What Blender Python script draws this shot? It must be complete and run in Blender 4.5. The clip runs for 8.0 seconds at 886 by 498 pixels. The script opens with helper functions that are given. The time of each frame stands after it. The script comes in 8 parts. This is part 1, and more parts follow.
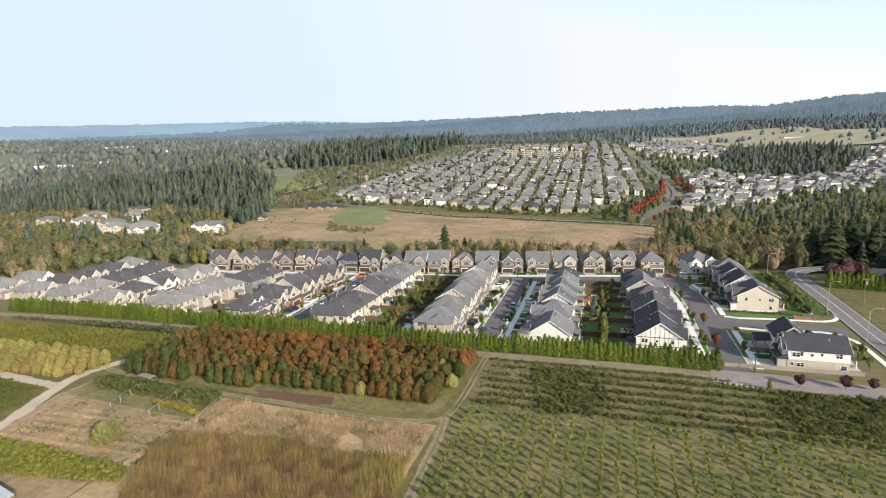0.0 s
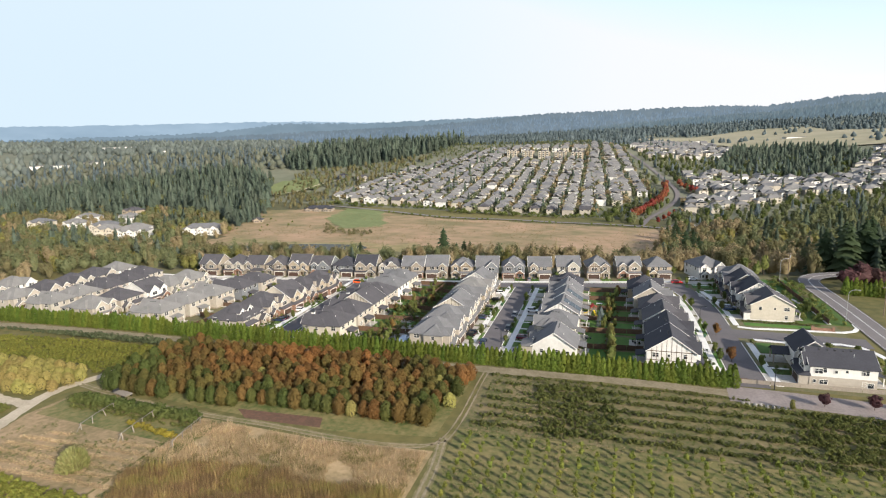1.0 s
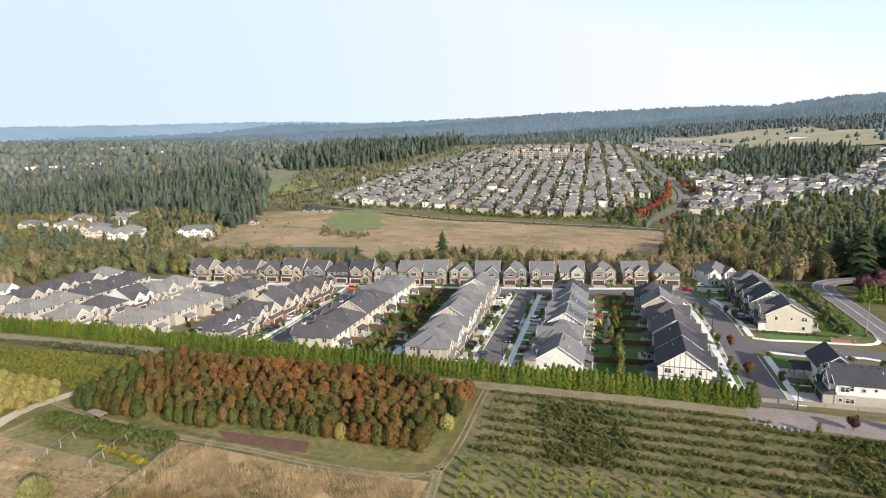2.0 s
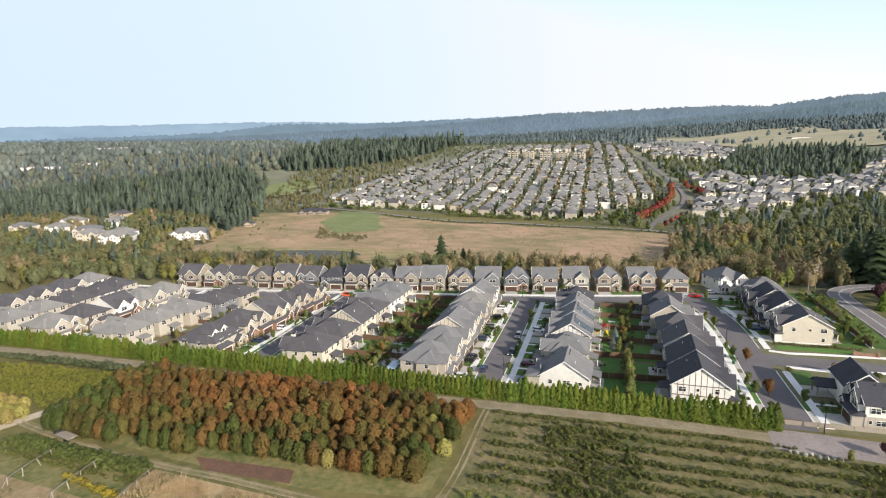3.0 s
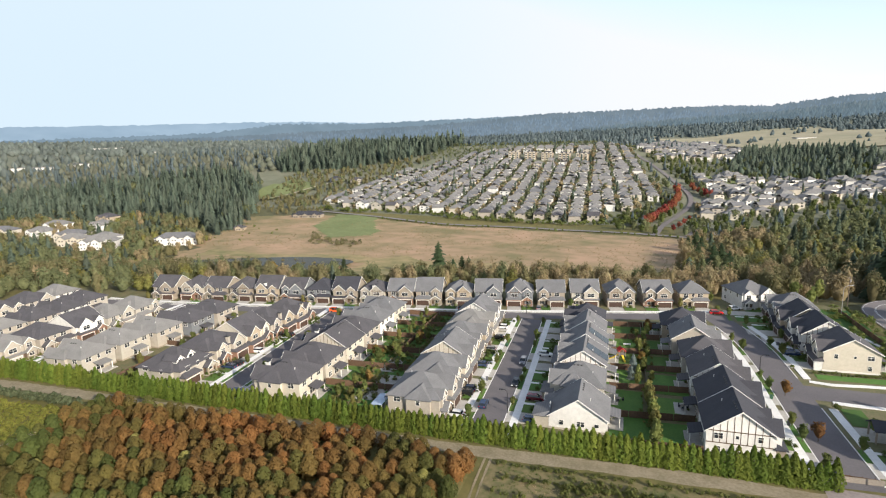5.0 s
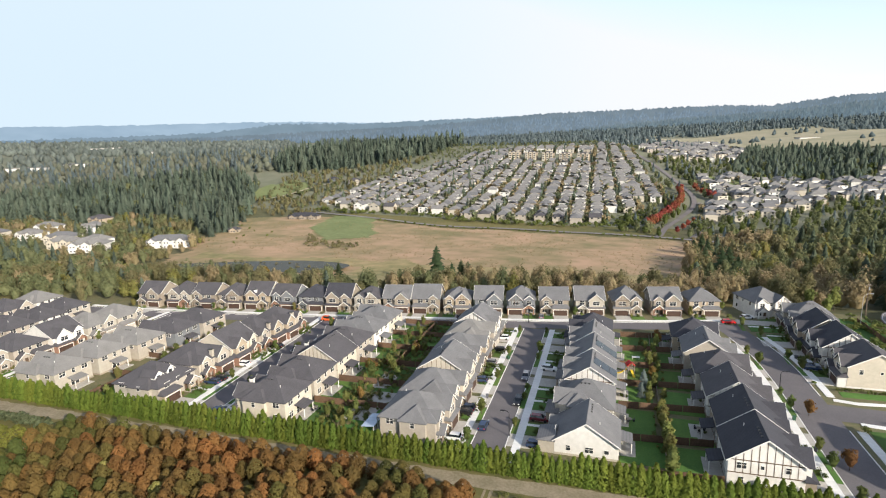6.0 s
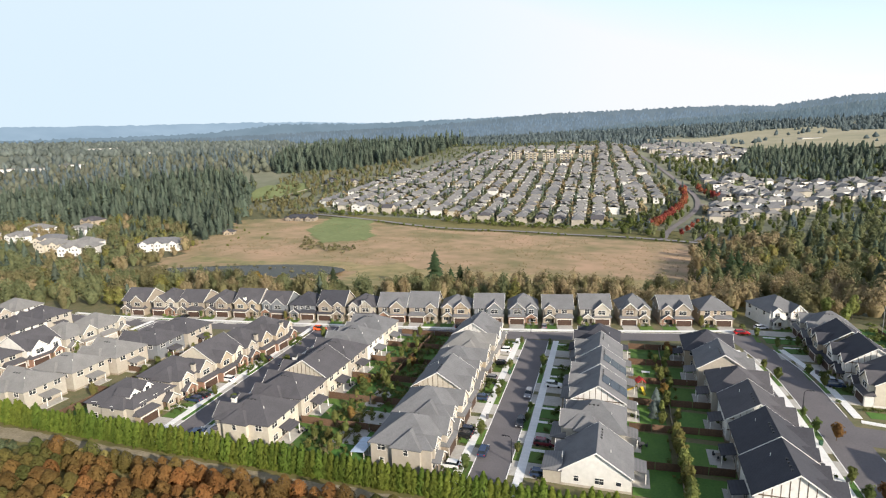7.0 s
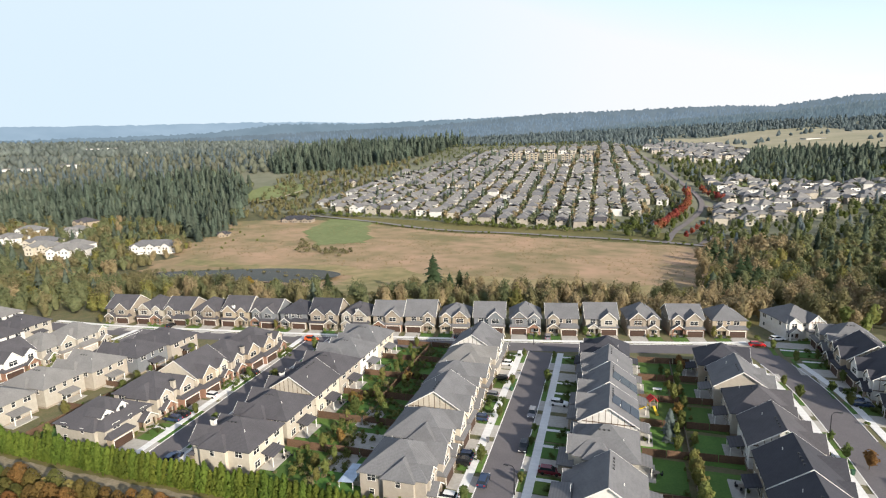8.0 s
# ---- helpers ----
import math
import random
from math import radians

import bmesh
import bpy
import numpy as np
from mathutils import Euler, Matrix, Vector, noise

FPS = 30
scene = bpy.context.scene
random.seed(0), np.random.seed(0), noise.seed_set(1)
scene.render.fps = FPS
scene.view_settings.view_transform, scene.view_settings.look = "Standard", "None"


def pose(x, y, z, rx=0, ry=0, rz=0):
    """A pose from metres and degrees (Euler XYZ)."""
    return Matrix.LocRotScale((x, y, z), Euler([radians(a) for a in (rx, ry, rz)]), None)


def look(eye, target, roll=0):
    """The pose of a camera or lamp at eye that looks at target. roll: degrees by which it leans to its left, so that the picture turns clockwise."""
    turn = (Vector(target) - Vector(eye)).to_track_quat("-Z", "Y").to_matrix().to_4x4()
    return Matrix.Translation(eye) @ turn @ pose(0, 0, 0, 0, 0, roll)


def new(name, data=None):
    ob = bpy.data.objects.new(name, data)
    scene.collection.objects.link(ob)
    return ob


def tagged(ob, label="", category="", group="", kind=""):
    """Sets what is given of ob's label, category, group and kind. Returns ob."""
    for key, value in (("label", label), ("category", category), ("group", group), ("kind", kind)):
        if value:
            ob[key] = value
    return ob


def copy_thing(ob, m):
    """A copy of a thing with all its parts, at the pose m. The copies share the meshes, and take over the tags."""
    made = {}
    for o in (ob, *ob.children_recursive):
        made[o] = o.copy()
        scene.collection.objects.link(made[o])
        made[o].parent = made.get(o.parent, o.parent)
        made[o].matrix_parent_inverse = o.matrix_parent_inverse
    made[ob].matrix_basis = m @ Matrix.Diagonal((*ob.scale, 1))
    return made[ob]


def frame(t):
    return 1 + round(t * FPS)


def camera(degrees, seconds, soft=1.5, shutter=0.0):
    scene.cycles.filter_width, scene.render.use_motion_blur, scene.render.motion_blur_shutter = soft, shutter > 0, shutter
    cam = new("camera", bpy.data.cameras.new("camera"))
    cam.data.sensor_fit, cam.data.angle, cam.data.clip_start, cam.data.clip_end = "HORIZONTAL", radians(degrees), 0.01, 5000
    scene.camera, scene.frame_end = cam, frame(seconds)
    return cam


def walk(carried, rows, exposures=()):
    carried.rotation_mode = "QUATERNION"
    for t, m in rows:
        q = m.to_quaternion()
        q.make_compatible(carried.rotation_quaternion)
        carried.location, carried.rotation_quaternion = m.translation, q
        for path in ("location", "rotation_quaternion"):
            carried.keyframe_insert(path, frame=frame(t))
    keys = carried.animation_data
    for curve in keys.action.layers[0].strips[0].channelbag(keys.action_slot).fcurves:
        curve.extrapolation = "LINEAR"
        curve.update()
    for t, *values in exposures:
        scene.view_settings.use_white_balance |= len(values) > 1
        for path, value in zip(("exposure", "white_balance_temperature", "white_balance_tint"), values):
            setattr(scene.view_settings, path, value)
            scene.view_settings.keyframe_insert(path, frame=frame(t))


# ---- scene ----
cam = camera(76.0, 8.0, 1.15)
METRES, EYE, TILT, LEAN, TURN = 84.66, 64.0, 0.0, 0.0, 17.8
ROWS = [
    (0.0, 0.0, 0.0, 0.0, -0.3, -10.85, 1.59),
    (0.5, 0.0049, 0.063, 0.0009, -0.28, -10.84, 1.6),
    (1.0, 0.0098, 0.1256, 0.0018, -0.29, -10.82, 1.6),
    (1.5, 0.0146, 0.1882, 0.0027, -0.29, -10.82, 1.6),
    (3.0, 0.0277, 0.3752, 0.0054, -0.28, -10.8, 1.62),
    (3.5, 0.0327, 0.4378, 0.0066, -0.26, -10.79, 1.61),
    (4.0, 0.0369, 0.5005, 0.0075, -0.26, -10.79, 1.64),
    (4.5, 0.0414, 0.5633, 0.0084, -0.26, -10.79, 1.63),
    (6.0, 0.0553, 0.7508, 0.0108, -0.29, -10.8, 1.63),
    (6.5, 0.0597, 0.8126, 0.0117, -0.3, -10.8, 1.64),
    (7.0, 0.0648, 0.8744, 0.0125, -0.29, -10.78, 1.63),
    (7.5, 0.0693, 0.9359, 0.0133, -0.28, -10.78, 1.6),
    (8.0, 0.0739, 0.9972, 0.0137, -0.26, -10.77, 1.59),
]
walk(cam, [(t, pose(0, 0, EYE, TILT, LEAN, TURN) @ pose(METRES * x, METRES * y, METRES * z, 90 + pitch, roll, yaw)) for t, x, y, z, yaw, pitch, roll in ROWS])

# ---- light: hazy autumn sun from behind and to the east of the way ----
SUN_AZ, SUN_EL = 123.0, 21.5
world = bpy.data.worlds.new("sky")
scene.world = world
world.use_nodes = True
wn = world.node_tree
wn.nodes.clear()
sky = wn.nodes.new("ShaderNodeTexSky")
sky.sky_type, sky.sun_disc = "NISHITA", False
sky.sun_elevation, sky.sun_rotation = radians(SUN_EL), radians(SUN_AZ)
sky.altitude, sky.air_density, sky.dust_density, sky.ozone_density = 100, 1.0, 0.8, 2.0
haze = wn.nodes.new("ShaderNodeHueSaturation")
haze.inputs["Saturation"].default_value = 0.62
bg = wn.nodes.new("ShaderNodeBackground")
bg.inputs["Strength"].default_value = 1.0
wo = wn.nodes.new("ShaderNodeOutputWorld")
wn.links.new(sky.outputs[0], haze.inputs["Color"])
# thin high haze: it evens the sky out, pale blue away from the sun and white towards it
where = wn.nodes.new("ShaderNodeTexCoord")
sunward = wn.nodes.new("ShaderNodeVectorMath")
sunward.operation = "DOT_PRODUCT"
sunward.inputs[1].default_value = (math.sin(radians(SUN_AZ)), math.cos(radians(SUN_AZ)), 0.0)
wn.links.new(where.outputs["Generated"], sunward.inputs[0])
veil = wn.nodes.new("ShaderNodeValToRGB")
span = wn.nodes.new("ShaderNodeMapRange")
span.inputs["From Min"].default_value, span.inputs["From Max"].default_value = -1.0, 1.0
wn.links.new(sunward.outputs["Value"], span.inputs["Value"])
wn.links.new(span.outputs["Result"], veil.inputs["Fac"])
veil.color_ramp.elements[0].position, veil.color_ramp.elements[0].color = 0.0, (0.405, 0.49, 0.555, 1)
veil.color_ramp.elements[1].position, veil.color_ramp.elements[1].color = 0.75, (1.3, 1.25, 1.2, 1)
for at_, tint in ((0.09, (0.45, 0.515, 0.565, 1)), (0.22, (0.525, 0.54, 0.56, 1)), (0.4, (0.56, 0.56, 0.565, 1))):
    veil.color_ramp.elements.new(at_).color = tint
scaled = wn.nodes.new("ShaderNodeVectorMath")
scaled.operation = "SCALE"
scaled.inputs["Scale"].default_value = 0.142
wn.links.new(haze.outputs[0], scaled.inputs[0])
even = wn.nodes.new("ShaderNodeVectorMath")
even.operation = "MINIMUM"
wn.links.new(scaled.outputs[0], even.inputs[0])
wn.links.new(veil.outputs["Color"], even.inputs[1])
wn.links.new(even.outputs[0], bg.inputs[0])
wn.links.new(bg.outputs[0], wo.inputs[0])
sun = new("sun", bpy.data.lights.new("sun", "SUN"))
sun.data.energy, sun.data.angle, sun.data.color = 4.15, radians(0.9), (1.0, 0.91, 0.79)
sun_dir = Vector((math.sin(radians(SUN_AZ)) * math.cos(radians(SUN_EL)), math.cos(radians(SUN_AZ)) * math.cos(radians(SUN_EL)), math.sin(radians(SUN_EL))))
sun.matrix_world = look(sun_dir * 400, (0, 0, 0))
scene.view_settings.exposure = 0.85

rnd = random.Random(7)


# ---- materials ----
def mat(name, base, second=None, rough=0.85, fine=1.5, broad=0.08, vary=0.16, bump=0.0, random_hue=0.0, random_value=0.0, metal=0.0, spec=0.3,
        island=False, lines=None, glow=0.0, leaf=0.0):
    """A procedural surface: two scales of noise between two colours, optional ribs, relief, and variation from piece to piece."""
    m = bpy.data.materials.new(name)
    m.use_nodes = True
    t = m.node_tree
    b = t.nodes["Principled BSDF"]
    geo = t.nodes.new("ShaderNodeNewGeometry")
    n1, n2 = t.nodes.new("ShaderNodeTexNoise"), t.nodes.new("ShaderNodeTexNoise")
    n1.inputs["Scale"].default_value, n2.inputs["Scale"].default_value = fine, broad
    n1.inputs["Detail"].default_value, n2.inputs["Detail"].default_value = 4, 3
    for n in (n1, n2):
        t.links.new(geo.outputs["Position"], n.inputs["Vector"])
    second = second or tuple(c * (1 - 2 * vary) for c in base)
    addn = t.nodes.new("ShaderNodeMath")
    addn.operation = "ADD"
    t.links.new(n1.outputs["Fac"], addn.inputs[0])
    t.links.new(n2.outputs["Fac"], addn.inputs[1])
    ramp = t.nodes.new("ShaderNodeMapRange")
    ramp.inputs["From Min"].default_value, ramp.inputs["From Max"].default_value = 0.72, 1.28
    t.links.new(addn.outputs[0], ramp.inputs["Value"])
    mix = t.nodes.new("ShaderNodeMix")
    mix.data_type = "RGBA"
    mix.inputs["A"].default_value, mix.inputs["B"].default_value = (*second, 1), (*base, 1)
    t.links.new(ramp.outputs["Result"], mix.inputs["Factor"])
    col = mix.outputs["Result"]
    if lines:
        direction, period, depth = lines
        w = t.nodes.new("ShaderNodeTexWave")
        w.bands_direction = direction
        w.inputs["Scale"].default_value, w.inputs["Distortion"].default_value = 0.314 / period, 0.6
        t.links.new(geo.outputs["Position"], w.inputs["Vector"])
        dark = t.nodes.new("ShaderNodeMix")
        dark.data_type = "RGBA"
        dark.blend_type = "MULTIPLY"
        dark.inputs["B"].default_value = (1 - depth, 1 - depth, 1 - depth, 1)
        t.links.new(w.outputs["Fac"], dark.inputs["Factor"])
        t.links.new(col, dark.inputs["A"])
        col = dark.outputs["Result"]
    if random_hue or random_value:
        hsv = t.nodes.new("ShaderNodeHueSaturation")
        src = geo.outputs["Random Per Island"] if island else t.nodes.new("ShaderNodeObjectInfo").outputs["Random"]
        for key, amount, mid in (("Hue", random_hue, 0.5), ("Value", random_value, 1.0)):
            r = t.nodes.new("ShaderNodeMapRange")
            r.inputs["To Min"].default_value, r.inputs["To Max"].default_value = mid - amount, mid + amount
            if key == "Value":
                k = t.nodes.new("ShaderNodeMath")
                k.operation = "MULTIPLY"
                k.inputs[1].default_value = 7.31
                fr = t.nodes.new("ShaderNodeMath")
                fr.operation = "FRACT"
                t.links.new(src, k.inputs[0])
                t.links.new(k.outputs[0], fr.inputs[0])
                t.links.new(fr.outputs[0], r.inputs["Value"])
            else:
                t.links.new(src, r.inputs["Value"])
            t.links.new(r.outputs["Result"], hsv.inputs[key])
        t.links.new(col, hsv.inputs["Color"])
        col = hsv.outputs["Color"]
    t.links.new(col, b.inputs["Base Color"])
    b.inputs["Roughness"].default_value, b.inputs["Metallic"].default_value = rough, metal
    b.inputs["Specular IOR Level"].default_value = spec
    if bump:
        bp = t.nodes.new("ShaderNodeBump")
        bp.inputs["Strength"].default_value, bp.inputs["Distance"].default_value = 0.6, bump
        t.links.new(n1.outputs["Fac"], bp.inputs["Height"])
        t.links.new(bp.outputs["Normal"], b.inputs["Normal"])
    if leaf:
        tr = t.nodes.new("ShaderNodeBsdfTranslucent")
        ms = t.nodes.new("ShaderNodeMixShader")
        ms.inputs[0].default_value = leaf
        t.links.new(col, tr.inputs["Color"])
        t.links.new(b.outputs[0], ms.inputs[1])
        t.links.new(tr.outputs[0], ms.inputs[2])
        t.links.new(ms.outputs[0], t.nodes["Material Output"].inputs["Surface"])
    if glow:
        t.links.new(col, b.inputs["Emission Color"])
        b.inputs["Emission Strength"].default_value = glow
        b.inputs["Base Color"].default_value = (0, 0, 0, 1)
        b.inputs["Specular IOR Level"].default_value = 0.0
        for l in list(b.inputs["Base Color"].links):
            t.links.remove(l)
    return m


ASPHALT = mat("asphalt", (0.15, 0.136, 0.138), (0.115, 0.106, 0.108), rough=0.9, fine=3, broad=0.15)
ROADASPHALT = mat("worn_asphalt", (0.2, 0.178, 0.17), (0.15, 0.135, 0.13), rough=0.9, fine=3, broad=0.1)
CONCRETE = mat("concrete", (0.78, 0.765, 0.73), (0.66, 0.65, 0.62), rough=0.9, fine=2.5, broad=0.2, lines=("Y", 1.5, 0.05))
DRIVE = mat("driveway_concrete", (0.47, 0.44, 0.39), (0.35, 0.33, 0.29), rough=0.9, fine=1.5, broad=0.2)
LINEPAINT = mat("road_paint", (0.7, 0.69, 0.65), rough=0.7)
LAWN = mat("lawn", (0.092, 0.165, 0.032), (0.062, 0.122, 0.024), fine=2.5, broad=0.25, bump=0.05, random_value=0.2, random_hue=0.02)
SOIL = mat("bark_mulch", (0.175, 0.145, 0.08), (0.1, 0.11, 0.045), fine=2, broad=0.3, bump=0.06)
GROUND = mat("rough_grass", (0.17, 0.14, 0.05), (0.085, 0.085, 0.025), fine=0.35, broad=0.02, bump=0.2)
WOODLAND = mat("woodland_floor", (0.13, 0.115, 0.055), (0.075, 0.08, 0.035), fine=0.3, broad=0.02, bump=0.2)
MEADOW = mat("dry_meadow", (0.41, 0.265, 0.165), (0.18, 0.155, 0.068), fine=0.07, broad=0.016, bump=0.3)
PONDGRASS = mat("rank_pond_grass", (0.34, 0.255, 0.13), (0.17, 0.16, 0.06), fine=0.12, broad=0.03, bump=0.25)
MEADOWGREEN = mat("green_pasture", (0.19, 0.21, 0.085), (0.13, 0.16, 0.055), fine=0.3, broad=0.05, bump=0.1)
FIELDGREEN = mat("orchard_sod", (0.235, 0.185, 0.08), (0.075, 0.098, 0.024), fine=0.7, broad=0.1, bump=0.22)
RUTSOIL = mat("worn_rut", (0.32, 0.255, 0.17), (0.18, 0.15, 0.085), fine=1.5, broad=0.2, bump=0.03)
GRASSYTRACK = mat("grassy_track", (0.26, 0.2, 0.11), (0.11, 0.115, 0.035), fine=1.2, broad=0.2, bump=0.1)
TILLED = mat("tilled_soil", (0.36, 0.25, 0.145), (0.17, 0.135, 0.06), fine=0.7, broad=0.12, bump=0.15)
FIELDSTRAW = mat("straw_field", (0.42, 0.3, 0.165), (0.22, 0.165, 0.08), fine=0.8, broad=0.12, bump=0.15)
TRACK = mat("gravel_track", (0.29, 0.24, 0.165), (0.18, 0.15, 0.09), fine=1.8, broad=0.3, bump=0.05)
SAND = mat("pale_gravel", (0.52, 0.44, 0.33), (0.37, 0.31, 0.225), fine=1.8, broad=0.2, bump=0.04)
REDSOIL = mat("bare_soil", (0.16, 0.085, 0.055), (0.1, 0.06, 0.04), fine=1.2, broad=0.3, bump=0.15)
WATER = mat("pond_water", (0.05, 0.043, 0.026), (0.03, 0.028, 0.018), rough=0.25, spec=0.04, fine=0.3, broad=0.03, bump=0.05)
# Greyed and lightened for distance, so some haze sits in this grass colour.
HILLGRASS = mat("hill_grass", (0.19, 0.185, 0.125), (0.125, 0.135, 0.085), fine=0.05, broad=0.008, bump=0.2)

GLASS = mat("window_glass", (0.035, 0.04, 0.045), rough=0.08, spec=0.6, vary=0.2)
WHITETRIM = mat("white_trim", (0.76, 0.74, 0.68), rough=0.6, vary=0.05, fine=4)
DARKTRIM = mat("brown_timber", (0.13, 0.085, 0.055), rough=0.75, fine=4)
GARAGE = mat("brown_garage_door", (0.085, 0.05, 0.035), rough=0.6, lines=("Z", 0.5, 0.3))
GARAGEPALE = mat("pale_garage_door", (0.55, 0.5, 0.42), rough=0.6, lines=("Z", 0.5, 0.2))
STONE = mat("stone_veneer", (0.36, 0.3, 0.23), (0.2, 0.16, 0.12), rough=0.9, fine=5, broad=0.8, bump=0.05)
BRICK = mat("brick_veneer", (0.3, 0.17, 0.115), (0.2, 0.115, 0.08), rough=0.9, fine=6, broad=0.7, bump=0.03)
CAP = mat("chimney_cap", (0.05, 0.05, 0.05), rough=0.5)
SOLAR = mat("solar_panel", (0.02, 0.022, 0.035), rough=0.15, spec=0.6, lines=("Y", 1.0, 0.3))
FENCEWOOD = mat("cedar_fence", (0.17, 0.1, 0.06), (0.1, 0.062, 0.04), rough=0.85, fine=3, random_value=0.15, lines=("X", 0.16, 0.3))
GREYWOOD = mat("weathered_wood", (0.3, 0.26, 0.21), (0.2, 0.17, 0.14), rough=0.9, fine=4)
WALLS = {}
for key, c in (("cream", (0.6, 0.54, 0.435)), ("white", (0.77, 0.745, 0.69)), ("tan", (0.42, 0.345, 0.25)), ("greige", (0.46, 0.42, 0.35)), ("beige", (0.45, 0.4, 0.33)),
               ("taupe", (0.33, 0.28, 0.22)), ("slate", (0.2, 0.21, 0.22)), ("sand", (0.49, 0.44, 0.36))):
    WALLS[key] = mat(key + "_siding", tuple(0.92 * v for v in c), rough=0.75, vary=0.07, fine=1.2, broad=0.3, lines=("Z", 0.2, 0.12))
ROOFS = {}
for key, c in (("grey", (0.178, 0.176, 0.178)), ("pale grey", (0.235, 0.226, 0.212)), ("charcoal", (0.058, 0.058, 0.068)), ("brown grey", (0.095, 0.09, 0.096))):
    ROOFS[key] = mat(key.replace(" ", "_") + "_shingles", c, rough=0.92, vary=0.12, fine=3.0, broad=0.35, bump=0.02, random_value=0.035, lines=("Z", 0.14, 0.16))


# ---- mesh helpers ----
class Build:
    """Gathers boxes, slabs and prisms into one mesh."""

    def __init__(self):
        self.v, self.f = [], []

    def add(self, verts, faces):
        k = len(self.v)
        self.v += [tuple(p) for p in verts]
        self.f += [tuple(k + i for i in f) for f in faces]
        return self

    def box(self, x0, x1, y0, y1, z0, z1):
        return self.add([(x0, y0, z0), (x1, y0, z0), (x1, y1, z0), (x0, y1, z0), (x0, y0, z1), (x1, y0, z1), (x1, y1, z1), (x0, y1, z1)],
                        [(3, 2, 1, 0), (4, 5, 6, 7), (0, 1, 5, 4), (1, 2, 6, 5), (2, 3, 7, 6), (3, 0, 4, 7)])

    def prism(self, poly, a, b):
        """Extrudes poly (points) from offset vector a to offset vector b."""
        n = len(poly)
        vs = [Vector(p) + Vector(a) for p in poly] + [Vector(p) + Vector(b) for p in poly]
        return self.add(vs, [tuple(range(n)), tuple(range(2 * n - 1, n - 1, -1))] + [(i, i + n, (i + 1) % n + n, (i + 1) % n) for i in range(n)])

    def slab(self, poly, thick):
        return self.prism(poly, (0, 0, 0), (0, 0, -thick))

    def tube(self, pts, radii, sides=6):
        k = len(self.v)
        for p, r in zip(pts, radii):
            for i in range(sides):
                a = 2 * math.pi * i / sides
                self.v.append((p[0] + r * math.cos(a), p[1] + r * math.sin(a), p[2]))
        for j in range(len(pts) - 1):
            for i in range(sides):
                i2 = (i + 1) % sides
                self.f.append((k + j * sides + i, k + j * sides + i2, k + (j + 1) * sides + i2, k + (j + 1) * sides + i))
        self.f.append(tuple(k + (len(pts) - 1) * sides + i for i in range(sides)))
        return self

    def mesh(self, name, material, smooth=False):
        me = bpy.data.meshes.new(name)
        me.from_pydata(self.v, [], self.f)
        bm = bmesh.new()
        bm.from_mesh(me)
        bmesh.ops.recalc_face_normals(bm, faces=bm.faces)
        bm.to_mesh(me)
        bm.free()
        if material:
            me.materials.append(material)
        if smooth:
            me.shade_smooth()
        return me


def part(name, build, material, parent, label="", at=None):
    """One mesh object under a thing or a part."""
    me = build.mesh(name, material) if isinstance(build, Build) else build
    ob = new(name, me)
    ob.parent = parent
    if at is not None:
        ob.matrix_basis = at
    if label:
        ob["label"] = label
    return ob


def thing(name, m, label, category, group="", kind=""):
    ob = new(name)
    ob.empty_display_size = 0.5
    ob.matrix_basis = m
    return tagged(ob, label, category, group, kind)


def solid(name, build, material, label, category="", kind="", group="", m=None):
    ob = new(name, build.mesh(name, material) if isinstance(build, Build) else build)
    if m is not None:
        ob.matrix_basis = m
    return tagged(ob, label, category, group, kind)


# ---- the lie of the land ----
GX = (-600, -330, -60, 60, 200, 500)
GY = (275, 310, 350, 450, 560, 640, 760, 900, 1030, 1300)
GZ = ((0, -2, -5, -4, 2, 10, 25, 42, 48, 44),
      (0, -4, -8, -8, -7, -2, 14, 36, 55, 50),
      (0, -4, -9, -13, -17, -15, 8, 35, 54, 50),
      (0, -4, -10, -16, -19, -16, -2, 18, 36, 44),
      (0, -3, -10, -18, -18, -15, -6, 4, 20, 38),
      (0, 0, 0, -5, -8, -5, 5, 20, 36, 50))


def smooth(v):
    v = min(1.0, max(0.0, v))
    return v * v * (3 - 2 * v)


def height(x, y):
    z = float(np.interp(x, GX, [float(np.interp(y, GY, row)) for row in GZ]))
    r = math.hypot(x, y)
    if r > 1250 and y > 0:
        az = math.degrees(math.atan2(-x, y))
        e = float(np.interp(az, (-60, -20, 0, 17, 35, 55, 80), (0.02, 0.016, 0.008, 0.0, 0.004, 0.01, 0.0)))
        k = smooth((r - 1250) / 1700)
        z = z * (1 - k) + k * (64 + e * r)
    return z


xs = sorted(set([-4800, -3600, -2800, -2200, -1800, -1500, -1250, -1050, 700, 850, 1050, 1300, 1600, 2000, 2600, 3400, 4800]) | set(range(-900, 601, 30)))
ys = sorted(set([-1500, -700, -300, -100, 60, 160, 4700, 3900, 3300, 2900, 2600, 2300, 2050, 1850, 1700, 1550, 1450]) | set(range(275, 1376, 20)) | set(GY))
gv = [(x, y, height(x, y)) for y in ys for x in xs]
gf = [(j * len(xs) + i, j * len(xs) + i + 1, (j + 1) * len(xs) + i + 1, (j + 1) * len(xs) + i) for j in range(len(ys) - 1) for i in range(len(xs) - 1)]
me = bpy.data.meshes.new("ground")
me.from_pydata(gv, [], gf)
for m_ in (GROUND, WOODLAND, HILLGRASS):
    me.materials.append(m_)
for p in me.polygons:
    c = p.center
    if c.y > 590:
        p.material_index = 2
    elif (c.x < -250 - 0.2 * (c.y - 300) and c.y > 270) or (c.x > 15 and c.y > 300) or 590 < c.y < 1010:
        p.material_index = 1
